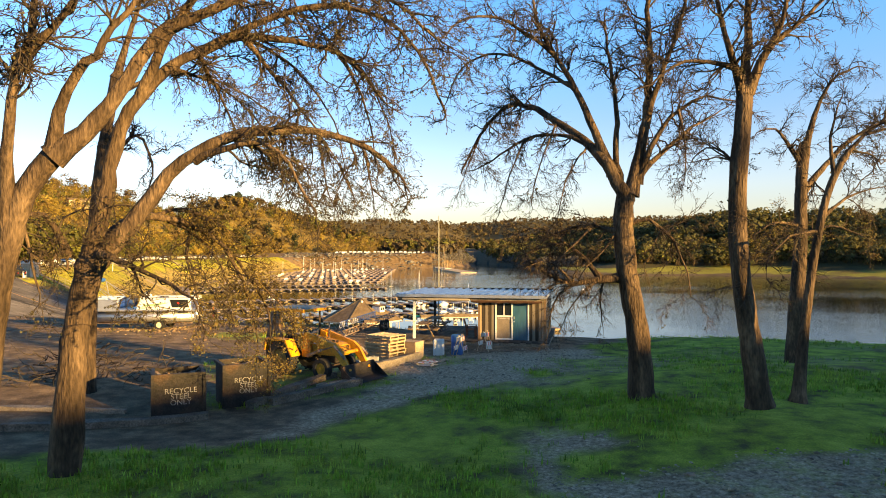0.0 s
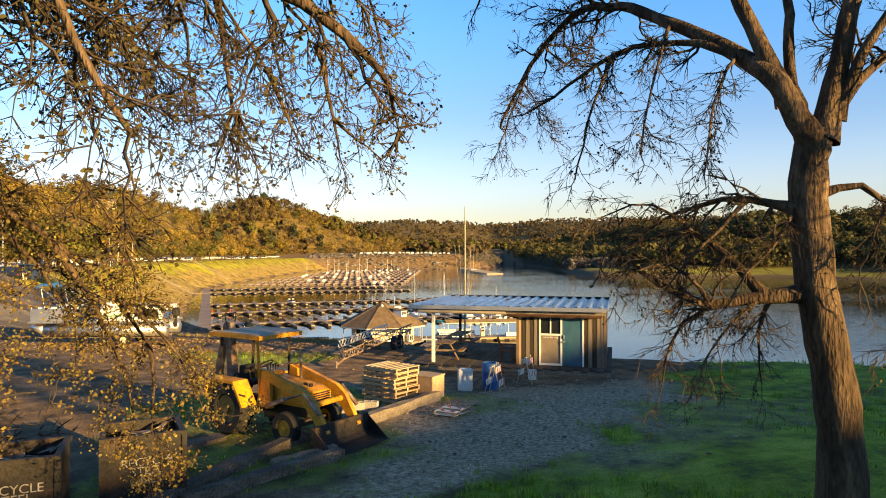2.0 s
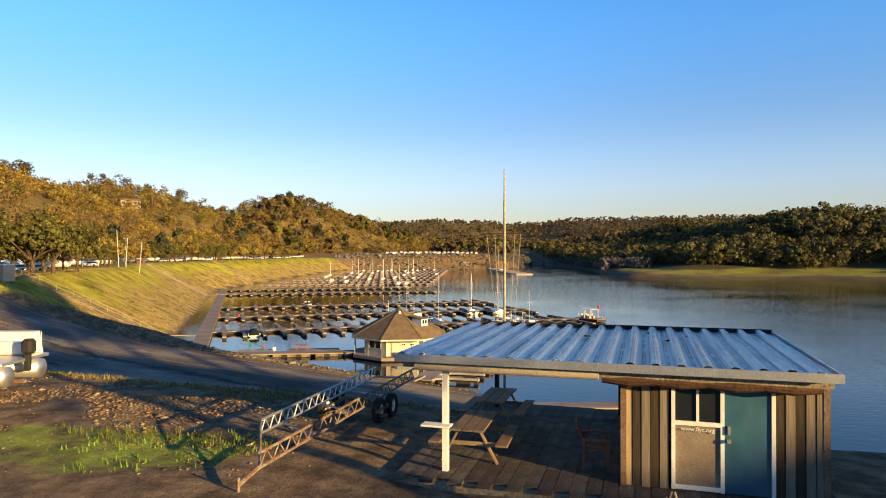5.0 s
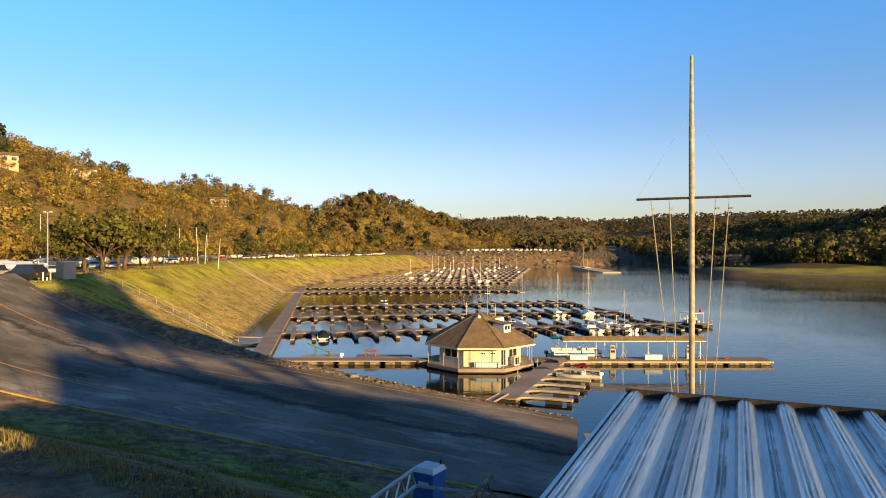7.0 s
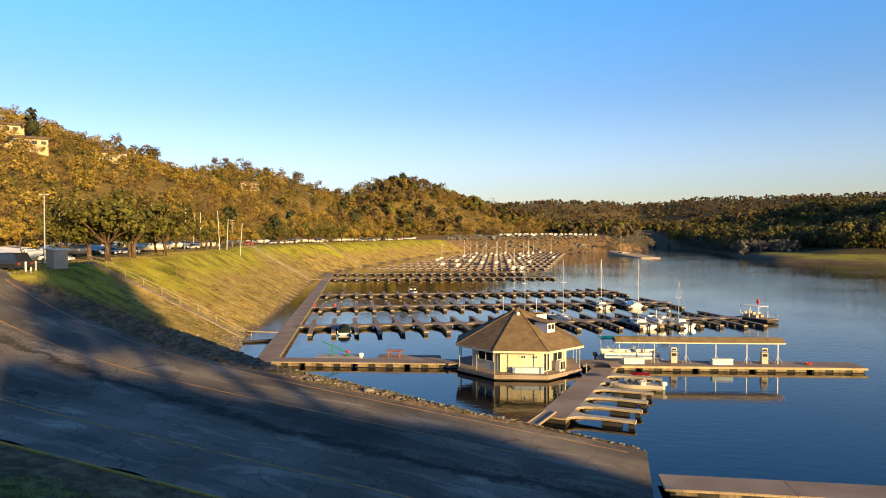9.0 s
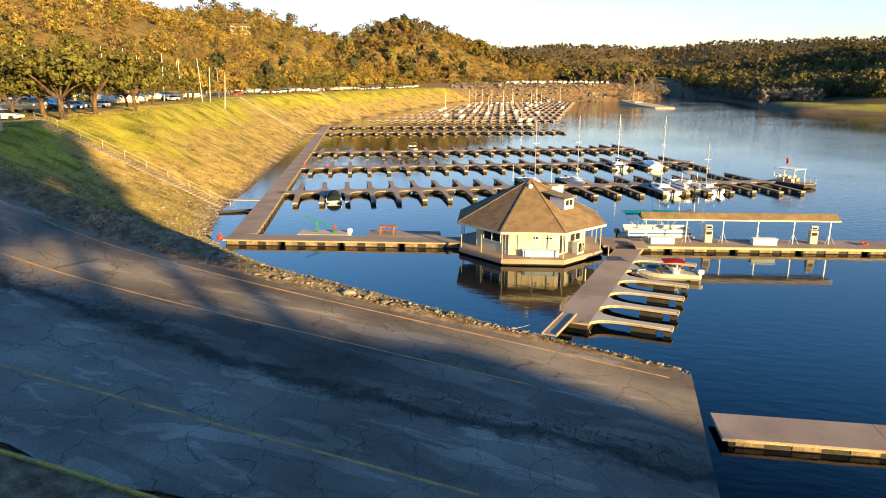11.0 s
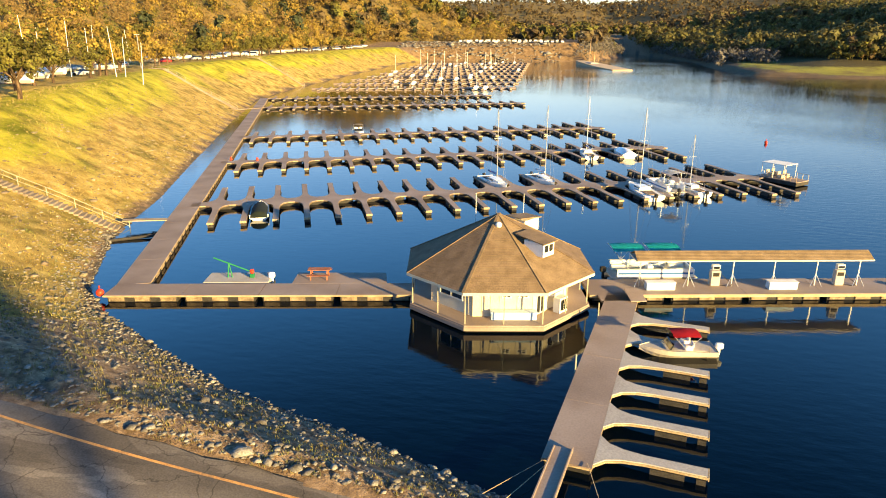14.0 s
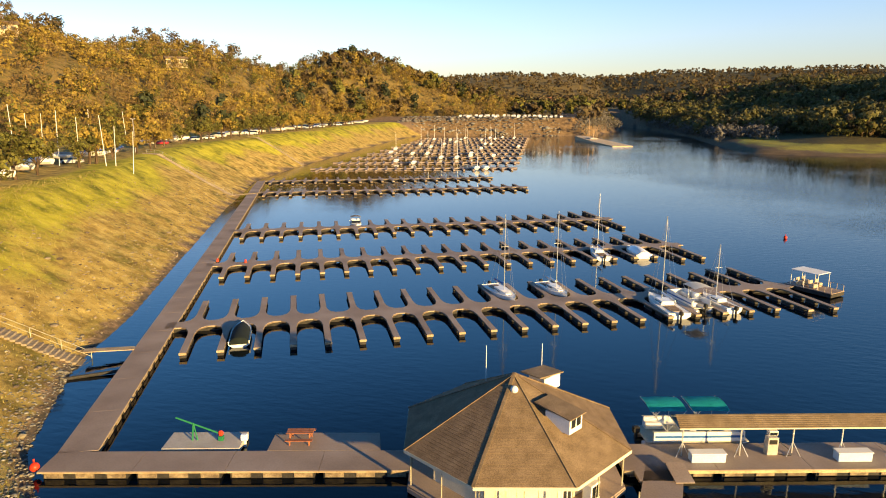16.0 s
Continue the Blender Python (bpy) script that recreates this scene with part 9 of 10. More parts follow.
def parked_boat(name, cover, label):
    e = thing(name, label, "boat on trailer", None, "boats on trailers")
    L = 6.4
    bm = B()
    rings = hull_rings(L, 2.4, 1.0, 0.4, 0.5, 8)
    loft(bm, rings, closed=False, caps=False)
    part("hull", bm, M_gel, e).location.z = 0.55
    bm = B()
    rows = []
    for t in np.linspace(0, 1, 6):
        x = -L * 0.5 + L * t
        w = 1.22 * (1 - max(0, (t - 0.5) / 0.5) ** 2.2)
        rows.append([Vector((x, w * c, 1.5 + 0.2 * t + 0.5 * math.sin(math.pi * min(1, 0.2 + 0.75 * t)) * (1 - abs(c)))) for c in (-1, -0.5, 0, 0.5, 1)])
    loft(bm, rows, closed=False)
    part("cover", bm, cover, e)
    bm = B()
    for s in (-0.5, 0.5):
        beam(bm, (-L / 2, s, 0.5), (L / 2, s * 0.3, 0.5), 0.09)
    beam(bm, (L / 2, 0, 0.5), (L / 2 + 1.1, 0, 0.45), 0.09)
    part("trailer", bm, M_steel_rust, e)
    for s in (-1, 1):
        bm = B()
        rod(bm, (-0.6, s * 0.95, 0.33), (-0.6, s * 1.15, 0.33), 0.33, n=12)
        part("wheel", bm, M_black, e)
    return e


stock = [car("parked_car", M_car_paints[0], "white parked car facing the bank", 0), car("parked_car", M_car_paints[1], "silver parked car facing the bank", 0),
         car("parked_suv", M_car_paints[2], "black parked sport utility car", 1), car("parked_car", M_car_paints[3], "red parked car among white boats", 0),
         car("parked_pickup", M_car_paints[5], "tan parked pickup truck beside trailers", 2), car("parked_van", M_car_paints[0], "white parked van near the trees", 1),
         parked_boat("trailer_boat", M_gel, "white covered boat on a road trailer"), parked_boat("trailer_boat", M_car_paints[4], "boat under a blue cover on a trailer"),
         parked_boat("trailer_boat", M_canopy_tan, "boat under a tan cover on a trailer")]
rg = random.Random(21)
spots = []
SHORE = [Vector((x, y, 0)) for x, y in LAKE[7:17]]
for a, b in zip(SHORE, SHORE[1:]):
    d = b - a
    nrm = Vector((-d.y, d.x, 0)).normalized()
    steps = int(d.length / 8.0)
    for k in range(steps):
        p = a.lerp(b, k / max(1, steps))
        q = p + nrm * (33.0 + rg.uniform(-2.0, 5.0))
        if q.y > 128 and q.y < 590:
            spots.append((q.x, q.y, math.degrees(math.atan2(d.y, d.x)) + rg.choice((86, 94, 274, 90)), rg.choice((0, 1, 5, 6, 2, 6, 7, 8, 3, 4))))
for x, y, rz, k in ((-66.5, 100.2, 172, 2), (-73, 103, 168, 4), (-76, 106, 8, 0), (-79, 113, 12, 6), (-86, 110, 10, 6), (-88, 117, 15, 3), (-92, 122, 12, 6), (-96, 128, 14, 7), (-90, 104, 5, 8), (-84, 124, 20, 1), (-100, 120, 0, 6), (-103, 132, 10, 5), (-108, 126, 8, 6), (-97, 138, 20, 6), (-100, 146, 15, 2),
                    (-112, 142, 10, 8), (-106, 155, 12, 6), (-118, 160, 12, 6), (-122, 170, 14, 0), (-114, 178, 14, 3), (-126, 185, 16, 6)):
    spots.append((x, y, rz, k))
used = set()
for x, y, rz, k in spots:
    m = Matrix.Translation((x, y, gz(x, y) + 0.02)) @ Matrix.Rotation(radians(rz), 4, "Z")
    if k in used:
        copy_thing(stock[k], m)
    else:
        stock[k].matrix_basis = m
        used.add(k)
for k in range(len(stock)):
    if k not in used:
        stock[k].matrix_basis = Matrix.Translation((-130, 200 + 6 * k, gz(-130, 200 + 6 * k)))
# dark car on the upper ramp, seen from behind
m = Matrix.Translation((-31.3, 57.5, gz(-31.3, 57.5) + 0.02)) @ Matrix.Rotation(radians(160), 4, "Z")
copy_thing(stock[2], m)
# masts of boats stored ashore
for x, y, top in ((-148, 189, 24.4), (-137, 192, 23.4), (-129, 194, 23.6), (-124, 195.5, 23.2), (-121, 196, 21.4), (-115.5, 197.5, 22.0), (-111.5, 198.5, 20.6), (-106.5, 200, 20.9), (-105, 201, 18.8), (-101, 201, 17.7), (-141, 222, 21), (-150, 250, 22), (-156, 275, 21), (-93, 118, 21)):
    h = top - gz(x, y)
    bm = B()
    rod(bm, (0, 0, 0), (rg.uniform(-0.8, 0.8), 0.2, h), 0.075, 0.05, 6)
    solid("stored_mast", bm, M_white, "white bare mast of a boat stored ashore", "mast", Matrix.Translation((x, y, gz(x, y))), "masts ashore")


def lamp_post(x, y, h):
    e = thing("street_lamp", "tall grey street lamp with two small heads at the car park", "street lamp", Matrix.Translation((x, y, gz(x, y))), "street lamps")
    bm = B()
    rod(bm, (0, 0, 0), (0, 0, h), 0.11, 0.07, 8)
    part("pole", bm, M_alu, e)
    bm = B()
    rod(bm, (-0.5, 0, h - 0.1), (0.5, 0, h - 0.1), 0.05, n=6)
    part("bracket", bm, M_alu, e)
    for s in (-0.55, 0.55):
        bm = B()
        box(bm, (s, 0, h - 0.05), (0.4, 0.25, 0.14), bevel=0.03)
        part("lamp_head", bm, M_white, e)


lamp_post(-79.5, 117.5, 9.5)
lamp_post(-128, 240, 9)


def fee_booth():
    e = thing("fee_station", "small roofed notice stand with white boards at the ramp", "notice stand", Matrix.Translation((-69.5, 104.8, gz(-69.5, 104.8))) @ Matrix.Rotation(radians(-30), 4, "Z"))
    for x in (-1.0, 0.0, 1.0):
        bm = B()
        box(bm, (x, 0, 1.1), (0.12, 0.12, 2.2))
        part("post", bm, M_white, e)
    bm = B()
    box(bm, (0, 0.0, 1.45), (1.9, 0.06, 0.9))
    part("board", bm, M_wood_pale, e)
    bm = B()
    beam(bm, (-1.4, 0, 2.35), (1.4, 0, 2.35), 1.1, 0.1)
    part("roof", bm, M_canopy_tan, e)
    ob = thing("toilet_hut", "small pale toilet hut beside the notice stand", "hut", Matrix.Translation((-67.2, 107.2, gz(-67.2, 107.2))) @ Matrix.Rotation(radians(-20), 4, "Z"))
    bm = B()
    box(bm, (0, 0, 1.1), (1.8, 1.6, 2.2))
    part("wall", bm, M_canopy_tan, ob)
    bm = B()
    box(bm, (0, 0, 2.28), (2.1, 1.9, 0.14))
    part("roof", bm, M_alu, ob)


fee_booth()
for k in range(3):
    bm = B()
    rod(bm, (0, 0, 0), (0, 0, 1.05), 0.09, n=8)
    x, y = -63.4 - 0.5 * k, 99.4 + 1.1 * k
    solid("bollard", bm, M_white, "short white bollard along the car park edge", "bollard", Matrix.Translation((x, y, gz(x, y))), "bollards")


def hill_house(x, y, w, d, h, rz, label, wall, roof):
    z = gz(x, y)
    e = thing("hill_house", label, "house", Matrix.Translation((x, y, z + 0.6)) @ Matrix.Rotation(radians(rz), 4, "Z"), "houses on the hill")
    bm = B()
    box(bm, (0, 0, h / 2 - 3), (w, d, h + 6))
    part("wall", bm, wall, e)
    bm = B()
    loft(bm, [[Vector((sx * (w / 2 + 0.7), -d / 2 - 0.7, h)), Vector((sx * (w / 2 + 0.7), 0, h + d * 0.22)), Vector((sx * (w / 2 + 0.7), d / 2 + 0.7, h))] for sx in (-1, 1)])
    part("roof", bm, roof, e)
    for k in range(max(2, int(w / 4))):
        bm = B()
        box(bm, (-w / 2 + 2 + 4 * k, -d / 2 - 0.03, h * 0.55), (2.2, 0.08, 1.6))
        part("window", bm, M_window, e)


M_stucco = material("sand_stucco", [(0.40, 0.33, 0.22), (0.50, 0.42, 0.29)], 0.5, 6, 0.85, bump=0.1, coords="World")
hill_house(-297, 316, 24, 9, 3.8, 45, "cream two-storey house among hillside oaks", M_stucco, M_shingle)
hill_house(-289, 369, 16, 9, 3.8, 45, "pale house with low roof among hillside oaks", M_stucco, M_shingle)
hill_house(-279, 503, 14, 9, 4, 40, "white house on the wooded ridge", M_stucco, M_shingle)
hill_house(-322, 332, 14, 9, 3.6, 45, "pale house high on the wooded hill", M_stucco, M_shingle)
hill_house(-40, 1150, 26, 14, 8, 10, "tan house on the valley hill", M_offwhite, M_wood_red)
# cars on the far dam
bm = B()
rg = random.Random(4)
for row, n in ((0, 20), (1, 20), (2, 18)):
    for k in range(n):
        if rg.random() < 0.25:
            continue
        x = -104 + k * 4.5 + rg.uniform(-0.8, 0.8)
        y = 631 + row * 9 + 0.05 * k
        z = gz(x, y)
        box(bm, (x, y, z + 0.75), (2.2, 5.0, 1.0), 90 * 0)
        box(bm, (x, y - 0.2, z + 1.5), (1.9, 2.6, 0.7))
solid("far_parked_vehicles", bm, material("far_vehicle_paint", [(0.42, 0.43, 0.45), (0.6, 0.6, 0.6)], 1, 4, 0.4, bump=0, island=0.75), "rows of far white vehicles and boats parked on the dam", "vehicles", kind="stuff")

# ---- trees round the car park ----
def park_tree(seed, mat, label):
    rgt = np.random.default_rng(seed)
    e = thing("oak_tree", label, "tree", None, "car park oaks")
    t = Oak(seed)
    t.tube(t.path([(0, 0, -0.2), (0.15, 0.1, 1.2), (0, 0.3, 2.6)], 0.4), np.linspace(0.34, 0.24, len(t.path([(0, 0, -0.2), (0.15, 0.1, 1.2), (0, 0.3, 2.6)], 0.4))), 8, t.wood)
    cs = []
    for k in range(9):
        a = k * 2.4 + rgt.uniform(-0.4, 0.4)
        out = rgt.uniform(1.6, 3.8)
        tip = (out * math.cos(a), out * math.sin(a), rgt.uniform(4.2, 7.6))
        ln = t.path([(0, 0.25, 2.3), (tip[0] * 0.4, tip[1] * 0.4, 3.6), tip], 0.4)
        t.tube(ln, np.linspace(0.15, 0.04, len(ln)), 6, t.wood)
        for q in range(7):
            cs.append(np.array(tip) + rgt.normal(0, 0.85, 3))
    cs = np.array(cs)
    v, f = leaf_cloud(cs, rgt.uniform(0.5, 1.15, len(cs)), 36, 0.45, rgt, 0.8, (cs - np.array([0, 0, 5.0])) / np.linalg.norm(cs - np.array([0, 0, 5.0]), axis=1, keepdims=True))
    ob = new("trunk", arr_mesh("trunk", np.concatenate(t.wood[0]), np.concatenate(t.wood[1]), M_bark))
    ob.parent = e
    ob = new("crown", arr_mesh("crown", v, f, mat))
    ob.parent = e
    return e


protos = [park_tree(31, M_leaf_olive, "round olive-green oak beside the car park"), park_tree(32, M_leaf_gold, "golden leaved oak beside the car park"), park_tree(33, M_leaf_olive, "spreading olive oak beside the car park")]
rg = random.Random(9)
tree_spots = [(-78.8, 128.5, 1.3, 0), (-81.5, 137.2, 1.25, 2), (-86.5, 151.4, 1.1, 0), (-89.5, 146, 1.2, 2), (-104, 118, 1.1, 1), (-113, 128, 1.1, 0), (-120, 145, 1.0, 1), (-130, 160, 1.1, 1), (-138, 182, 1.1, 0), (-145, 205, 1.1, 1)]
for a, b in zip(SHORE, SHORE[1:]):
    d = b - a
    nrm = Vector((-d.y, d.x, 0)).normalized()
    step = 0.0
    while step < d.length:
        p = a.lerp(b, step / d.length) + nrm * (27.5 + rg.uniform(-1.2, 2.5))
        if 122 < p.y < 520:
            tree_spots.append((p.x, p.y, rg.uniform(0.75, 1.2), rg.choice((0, 1, 1, 2))))
        step += rg.uniform(7.5, 14.0)
first = set()
for x, y, s, k in tree_spots:
    m = Matrix.Translation((x, y, gz(x, y) - 0.05)) @ Matrix.Rotation(rg.uniform(0, 6.28), 4, "Z")
    if k in first:
        c = copy_thing(protos[k], m)
    else:
        c = protos[k]
        c.matrix_basis = m
        first.add(k)
    c.scale = (s, s, s * rg.uniform(0.85, 1.05))

# ---- unseen trees added on the rise to cast shadows across the ramp ----
def rise_tree(mm, h, spread, dense, seed, leafy=0):
    q = 64.0
    x = q * math.sin(SUN_AZ) - mm * math.cos(SUN_AZ)
    y = q * math.cos(SUN_AZ) + mm * math.sin(SUN_AZ)
    t = Oak(seed)
    t.lean_fine = True
    z = gz(x, y)
    rgt = np.random.default_rng(seed)
    t.limb([(x, y, z - 0.3), (x + 0.3, y, z + h * 0.3), (x, y + 0.3, z + h * 0.55)], 0.55, 0.35, 0)
    for k in range(dense):
        a = k * 2.4
        t.limb([(x, y + 0.2, z + h * 0.45), (x + spread * 0.5 * math.cos(a), y + spread * 0.5 * math.sin(a), z + h * 0.7), (x + spread * math.cos(a), y + spread * math.sin(a), z + h * rgt.uniform(0.8, 1.0))], 0.26, 0.07, 0)
    e = t.make("oak_tree", "unseen leafy oak on the rise, added for its shadow" if leafy else "unseen bare oak on the rise, added for its shadow")
    if leafy:
        c = np.stack([rgt.normal(0, spread * 0.5, leafy), rgt.normal(0, spread * 0.5, leafy), h * rgt.uniform(0.17, 1.0, leafy)], 1)
        v, f = leaf_cloud(c, np.full(leafy, 0.7), 14, 0.55, rgt)
        new("crown", arr_mesh("crown", v, f, M_leaf_olive)).parent = e
    return e


for mm, h, spread, dense, sd, lf in ((47.5, 17, 2.8, 6, 51, 400), (51.8, 18, 2.4, 5, 52, 560), (54.8, 17, 2.0, 5, 53, 460), (43.5, 9, 3, 8, 57, 120), (15, 6, 3, 4, 59, 0), (2, 5, 3, 4, 60, 0)):
    rise_tree(mm, h, spread, dense, sd, lf)

# ---- rocks, tufts and grass ----
def scatter_rocks(name, pts, size, seed, label, mat=None):
    rgr = np.random.default_rng(seed)
    base = np.array([(1, 0, 0), (-1, 0, 0), (0, 1, 0), (0, -1, 0), (0, 0, 1), (0, 0, -1), (0.6, 0.6, 0.5), (-0.6, 0.6, 0.5), (-0.6, -0.6, 0.5), (0.6, -0.6, 0.5)])
    # octahedron-based stone with four shoulder points
    tri = np.array([(0, 6, 4), (6, 2, 4), (2, 7, 4), (7, 1, 4), (1, 8, 4), (8, 3, 4), (3, 9, 4), (9, 0, 4), (0, 2, 6), (2, 1, 7), (1, 3, 8), (3, 0, 9), (2, 0, 5), (1, 2, 5), (3, 1, 5), (0, 3, 5)])
    n = len(pts)
    s = size * rgr.lognormal(0, 0.5, (n, 1, 1))
    sh = base[None] * rgr.uniform(0.65, 1.25, (n, 10, 1)) * np.array([1, 0.85, 0.45])[None, None] * s
    a = rgr.uniform(0, 6.28, n)
    c, si = np.cos(a)[:, None], np.sin(a)[:, None]
    vx = sh[:, :, 0] * c - sh[:, :, 1] * si
    vy = sh[:, :, 0] * si + sh[:, :, 1] * c
    z = ground_z(pts[:, 0], pts[:, 1])
    v = np.stack([vx + pts[:, :1], vy + pts[:, 1:2], sh[:, :, 2] + z[:, None] + 0.1 * s[:, :, 0]], -1).reshape(-1, 3)
    f = (tri[None] + (np.arange(n) * 10)[:, None, None]).reshape(-1, 3)
    tagged(new(name, arr_mesh(name, v, f, mat or M_rock)), label, "rocks", kind="stuff")


rgs = np.random.default_rng(77)
pts = np.stack([rgs.uniform(-66, 0, 60000), rgs.uniform(86, 130, 60000)], 1)
s = seg_dist(pts[:, 0], pts[:, 1], LAKE)
far = pts[:, 1] - ramp_far(pts[:, 0])
keep = (s > -0.6) & (far > 0.3) & (rgs.uniform(0, 1, len(pts)) < np.maximum(np.clip(1.0 - s / 3.5, 0.22 * (pts[:, 0] > -44) + 0.03, 1), np.clip(1.3 - far / 1.6, 0, 1) * (pts[:, 0] > -44)))
scatter_rocks("shore_rocks", pts[keep][:9000], 0.09, 78, "grey and tan stones along the waterline")
pts = np.stack([rgs.uniform(-100, -40, 40000), rgs.uniform(96, 240, 40000)], 1)
s = seg_dist(pts[:, 0], pts[:, 1], LAKE)
keep = (s > 0.5) & (s < 16) & (rgs.uniform(0, 1, len(pts)) < np.exp(-s / 6)) & (pts[:, 1] > ramp_far(pts[:, 0]) + 2)
scatter_rocks("bank_stones", pts[keep][:3500], 0.11, 90, "pale and dark stones strewn over the dry bank", material("bank_stone", [(0.10, 0.08, 0.055), (0.26, 0.21, 0.15)], 1.2, 12, 0.95, bump=0.4, coords="World", island=0.5))
pts = np.stack([rgs.uniform(-34, 6, 30000), rgs.uniform(36, 69, 30000)], 1)
keep = (wobble(pts[:, 0], pts[:, 1], 3.0, 4.0) > 0.1) & ~((pts[:, 0] > -3) & (pts[:, 1] < 44))
scatter_rocks("terrace_stones", pts[keep][:2600], 0.028, 79, "scattered reddish stones and clods on dirt", material("reddish_clods", [(0.16, 0.11, 0.07), (0.27, 0.19, 0.12)], 1.5, 12, 0.95, coords="World", island=0.35))
M_clod = material("reddish_earth_clods", [(0.12, 0.078, 0.044), (0.24, 0.155, 0.09), (0.36, 0.25, 0.15)], 1.5, 12, 0.95, coords="World", island=0.35, bump=0.5)
pts = np.stack([rgs.normal(-12, 5.5, 16000), rgs.normal(43.2, 2.6, 16000)], 1)
keep = (wobble(pts[:, 0], pts[:, 1], 0.9, 1.0) > -0.2) & (pts[:, 0] < -4.5) & (pts[:, 1] < 49)
scatter_rocks("earth_clods", pts[keep][:4200], 0.038, 85, "rough heap of reddish earth clods on the terrace", M_clod)
pts = np.concatenate([np.stack([rgs.uniform(-4, 9, 5000), rgs.uniform(22, 34, 5000)], 1), np.stack([rgs.uniform(2, 12, 5000), rgs.uniform(8, 14, 5000)], 1)])
keep = rgs.uniform(0, 1, len(pts)) > grass_cover(pts[:, 0], pts[:, 1]) * 1.3
scatter_rocks("yard_gravel", pts[keep][:10000], 0.026, 86, "loose grey-brown gravel on the yard", material("yard_gravel_stones", [(0.16, 0.12, 0.08), (0.50, 0.41, 0.30)], 2, 12, 0.95, coords="World", island=0.35))
pts = np.stack([rgs.uniform(-150, -20, 1200), rgs.uniform(600, 640, 1200)], 1)
scatter_rocks("dam_riprap", pts, 0.8, 80, "grey riprap stones on the far dam")


def tufts(name, pts, h, blades, seed, mat, label, width=0.012, lean=0.5):
    rgr = np.random.default_rng(seed)
    n = len(pts)
    p = np.repeat(pts, blades, axis=0) + rgr.normal(0, 0.06, (n * blades, 2))
    z = ground_z(p[:, 0], p[:, 1])
    hh = h * rgr.uniform(0.45, 1.25, len(p)) * np.repeat(rgr.uniform(0.6, 1.3, n), blades)
    a = rgr.uniform(0, 6.28, len(p))
    ln = lean * hh * rgr.uniform(0.2, 1.0, len(p))
    w = width * rgr.uniform(0.7, 1.4, len(p))
    base = np.stack([p[:, 0], p[:, 1], z - 0.02], 1)
    side = np.stack([-np.sin(a), np.cos(a), 0 * a], 1) * w[:, None]
    tip = base + np.stack([np.cos(a) * ln, np.sin(a) * ln, hh], 1)
    mid = base * 0.45 + tip * 0.55 - np.stack([np.cos(a) * ln * 0.2, np.sin(a) * ln * 0.2, -hh * 0.12], 1)
    v = np.stack([base - side, base + side, mid + side * 0.7, mid - side * 0.7, tip], 1).reshape(-1, 3)
    o = (np.arange(len(p)) * 5)[:, None]
    tri = np.concatenate([o + np.array([[0, 1, 2]]), o + np.array([[0, 2, 3]]), o + np.array([[3, 2, 4]])])
    tagged(new(name, arr_mesh(name, v, tri, mat)), label, "grass", kind="stuff")


M_grass = material("grass_blades", [(0.115, 0.19, 0.018), (0.19, 0.34, 0.028), (0.32, 0.42, 0.06)], 0.7, 6, 0.7, bump=0, island=0.35, coords="World")
M_weeds = material("mixed_weeds", [(0.10, 0.085, 0.032), (0.16, 0.135, 0.05), (0.10, 0.12, 0.03)], 0.5, 6, 0.8, bump=0, island=0.35, coords="World")
M_rough = material("rough_pasture_blades", [(0.09, 0.11, 0.018), (0.15, 0.17, 0.028), (0.24, 0.22, 0.055)], 0.6, 6, 0.75, bump=0, island=0.4, coords="World")
translucent(M_grass, 0.25)
M_drygrass = material("dry_grass_blades", [(0.19, 0.145, 0.05), (0.27, 0.21, 0.075), (0.17, 0.175, 0.04)], 0.5, 6, 0.8, bump=0, island=0.35, coords="World")
pts = np.stack([rgs.uniform(-11, 22, 60000), rgs.uniform(6, 46, 60000)], 1)
gw = grass_cover(pts[:, 0], pts[:, 1])
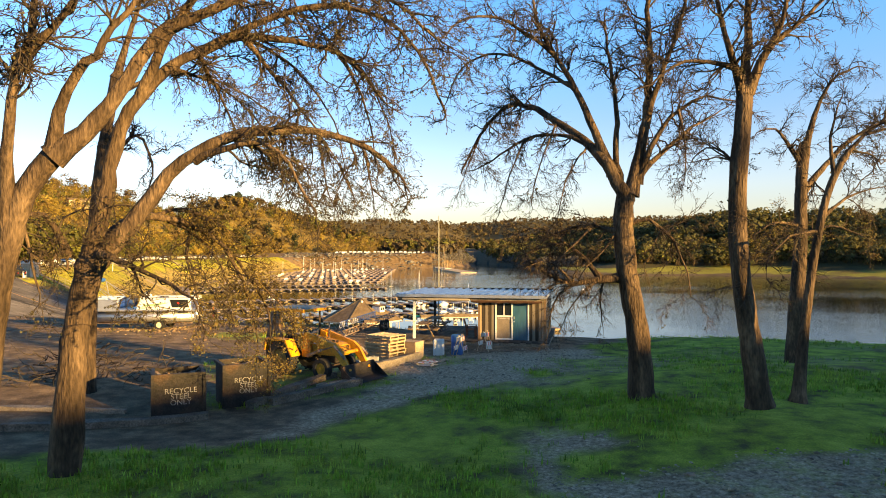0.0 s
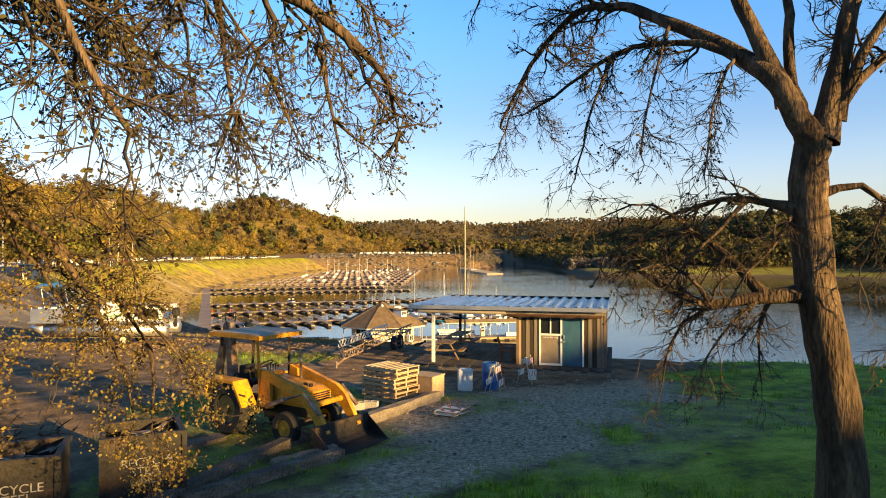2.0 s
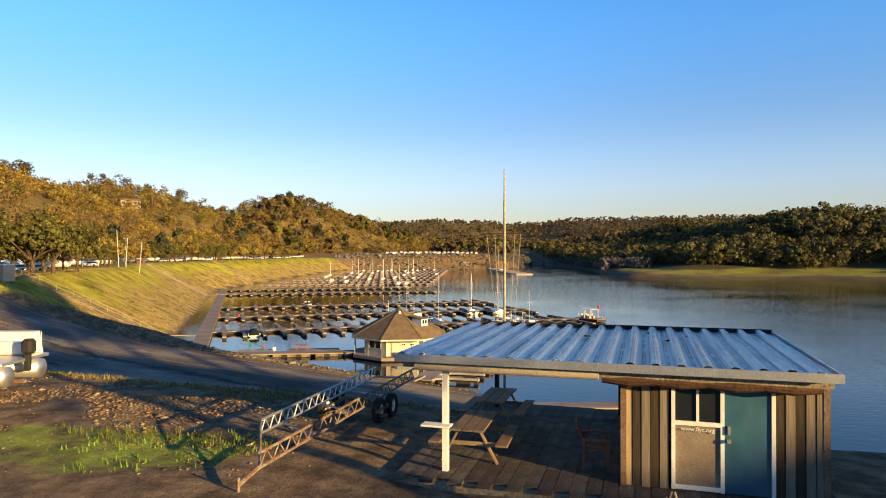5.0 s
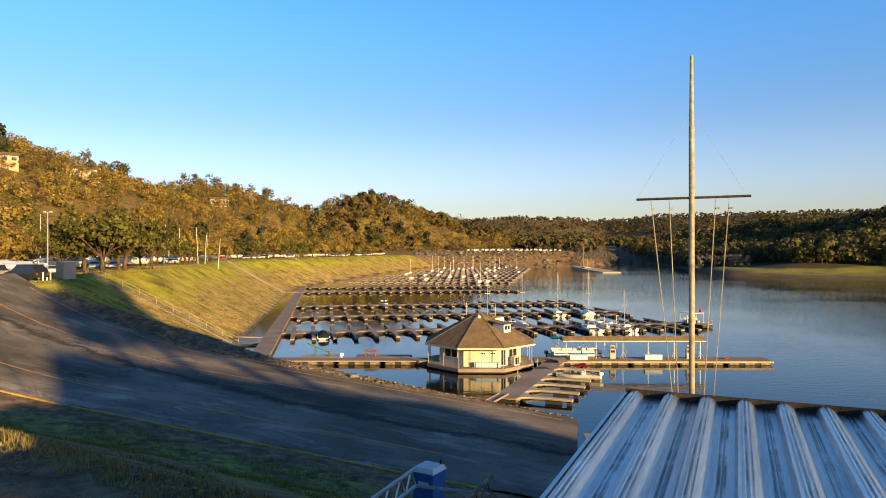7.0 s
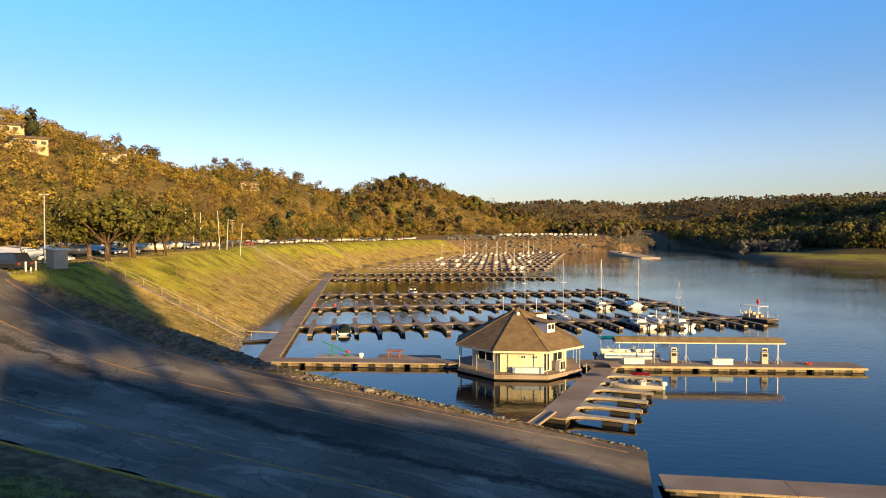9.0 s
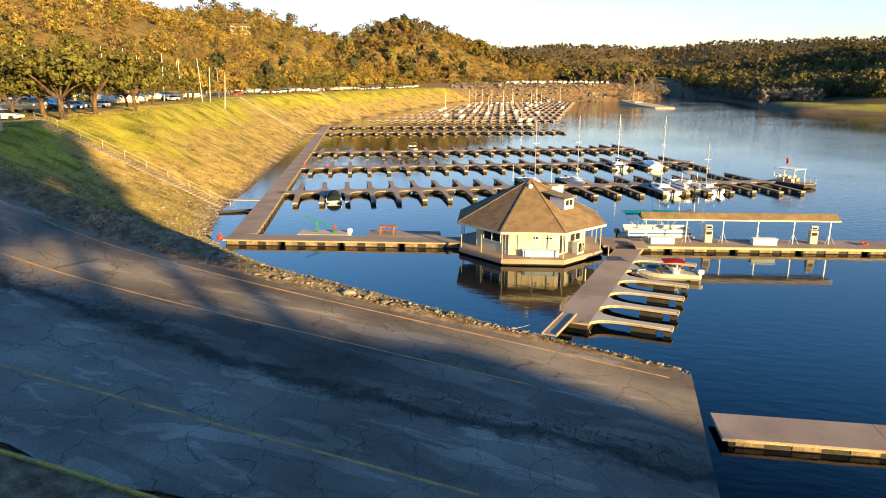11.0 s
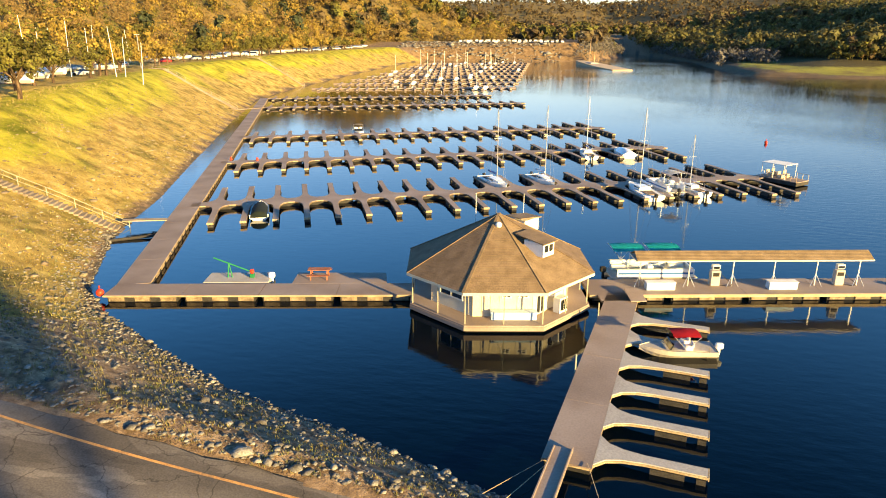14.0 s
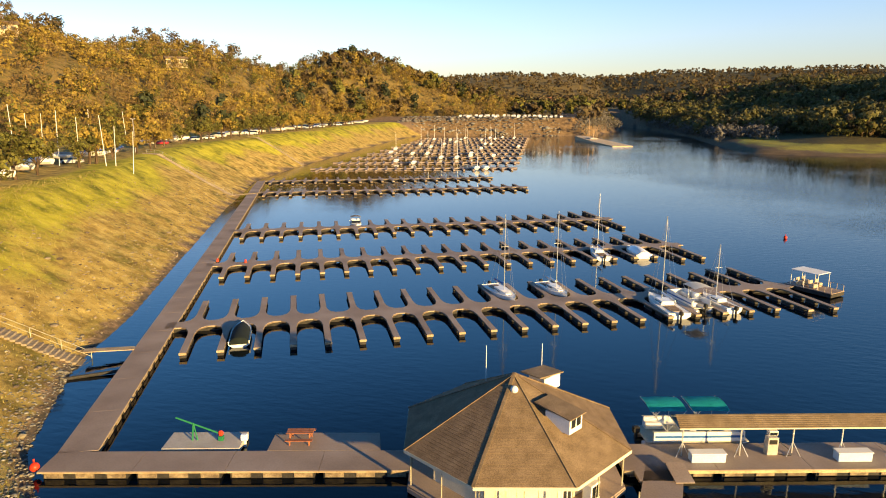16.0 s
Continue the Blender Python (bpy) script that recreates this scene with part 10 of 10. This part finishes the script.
keep = rgs.uniform(0, 1, len(pts)) < gw ** 2 * smooth01(0.45 + 0.9 * wobble(pts[:, 0], pts[:, 1], 1.5, 3.0)) * np.clip(1.25 - pts[:, 1] / 40, 0.25, 1)
tufts("lawn_grass", pts[keep][:24000], 0.15, 5, 81, M_grass, "short green winter grass on the terrace")
pts = np.stack([rgs.uniform(-30, 8, 18000), rgs.uniform(34, 69, 18000)], 1)
keep = (grass_cover(pts[:, 0], pts[:, 1]) > 0.22) & (wobble(pts[:, 0], pts[:, 1], 1.4, 6.0) > -0.1) & ((pts[:, 1] < 41) | (pts[:, 1] > 47.5 - 0.4 * (pts[:, 0] + 9))) & ~((pts[:, 0] > -3.2) & (pts[:, 1] < 44))
tufts("slope_grass", pts[keep][:6500], 0.18, 8, 82, M_rough, "rough green tufts on the dirt slope", 0.007)
pts = np.stack([rgs.uniform(-24, 6, 9000), rgs.uniform(43.0, 57, 9000)], 1)
pts = pts[np.abs(pts[:, 1] - 45.4 + 0.4 * (pts[:, 0] + 9) + 1.2 * wobble(pts[:, 0], pts[:, 1], 1.9, 2.0)) < 1.5]
tufts("dry_slope_grass", pts[:1300], 0.17, 10, 83, M_drygrass, "dry yellow grass tufts on the slope", 0.009)
pts = np.stack([rgs.uniform(-100, -40, 30000), rgs.uniform(92, 210, 30000)], 1)
s = seg_dist(pts[:, 0], pts[:, 1], LAKE)
keep = (s > 2) & (s < 27) & (pts[:, 1] > ramp_far(pts[:, 0]) + 1)
near = np.stack([rgs.uniform(-58, -3, 60000), rgs.uniform(87, 116, 60000)], 1)
sn = seg_dist(near[:, 0], near[:, 1], LAKE)
kn = (sn > 0.8) & (near[:, 1] > ramp_far(near[:, 0]) + 0.2) & (wobble(near[:, 0], near[:, 1], 0.8, 5.0) > -0.35)
tufts("ramp_edge_grass", near[kn][:7500], 0.14, 4, 88, M_weeds, "dry grass and weeds among stones beside the ramp", 0.014)
tufts("bank_grass", pts[keep][:9500], 0.16, 3, 84, M_drygrass, "dry golden grass on the bank", 0.03)
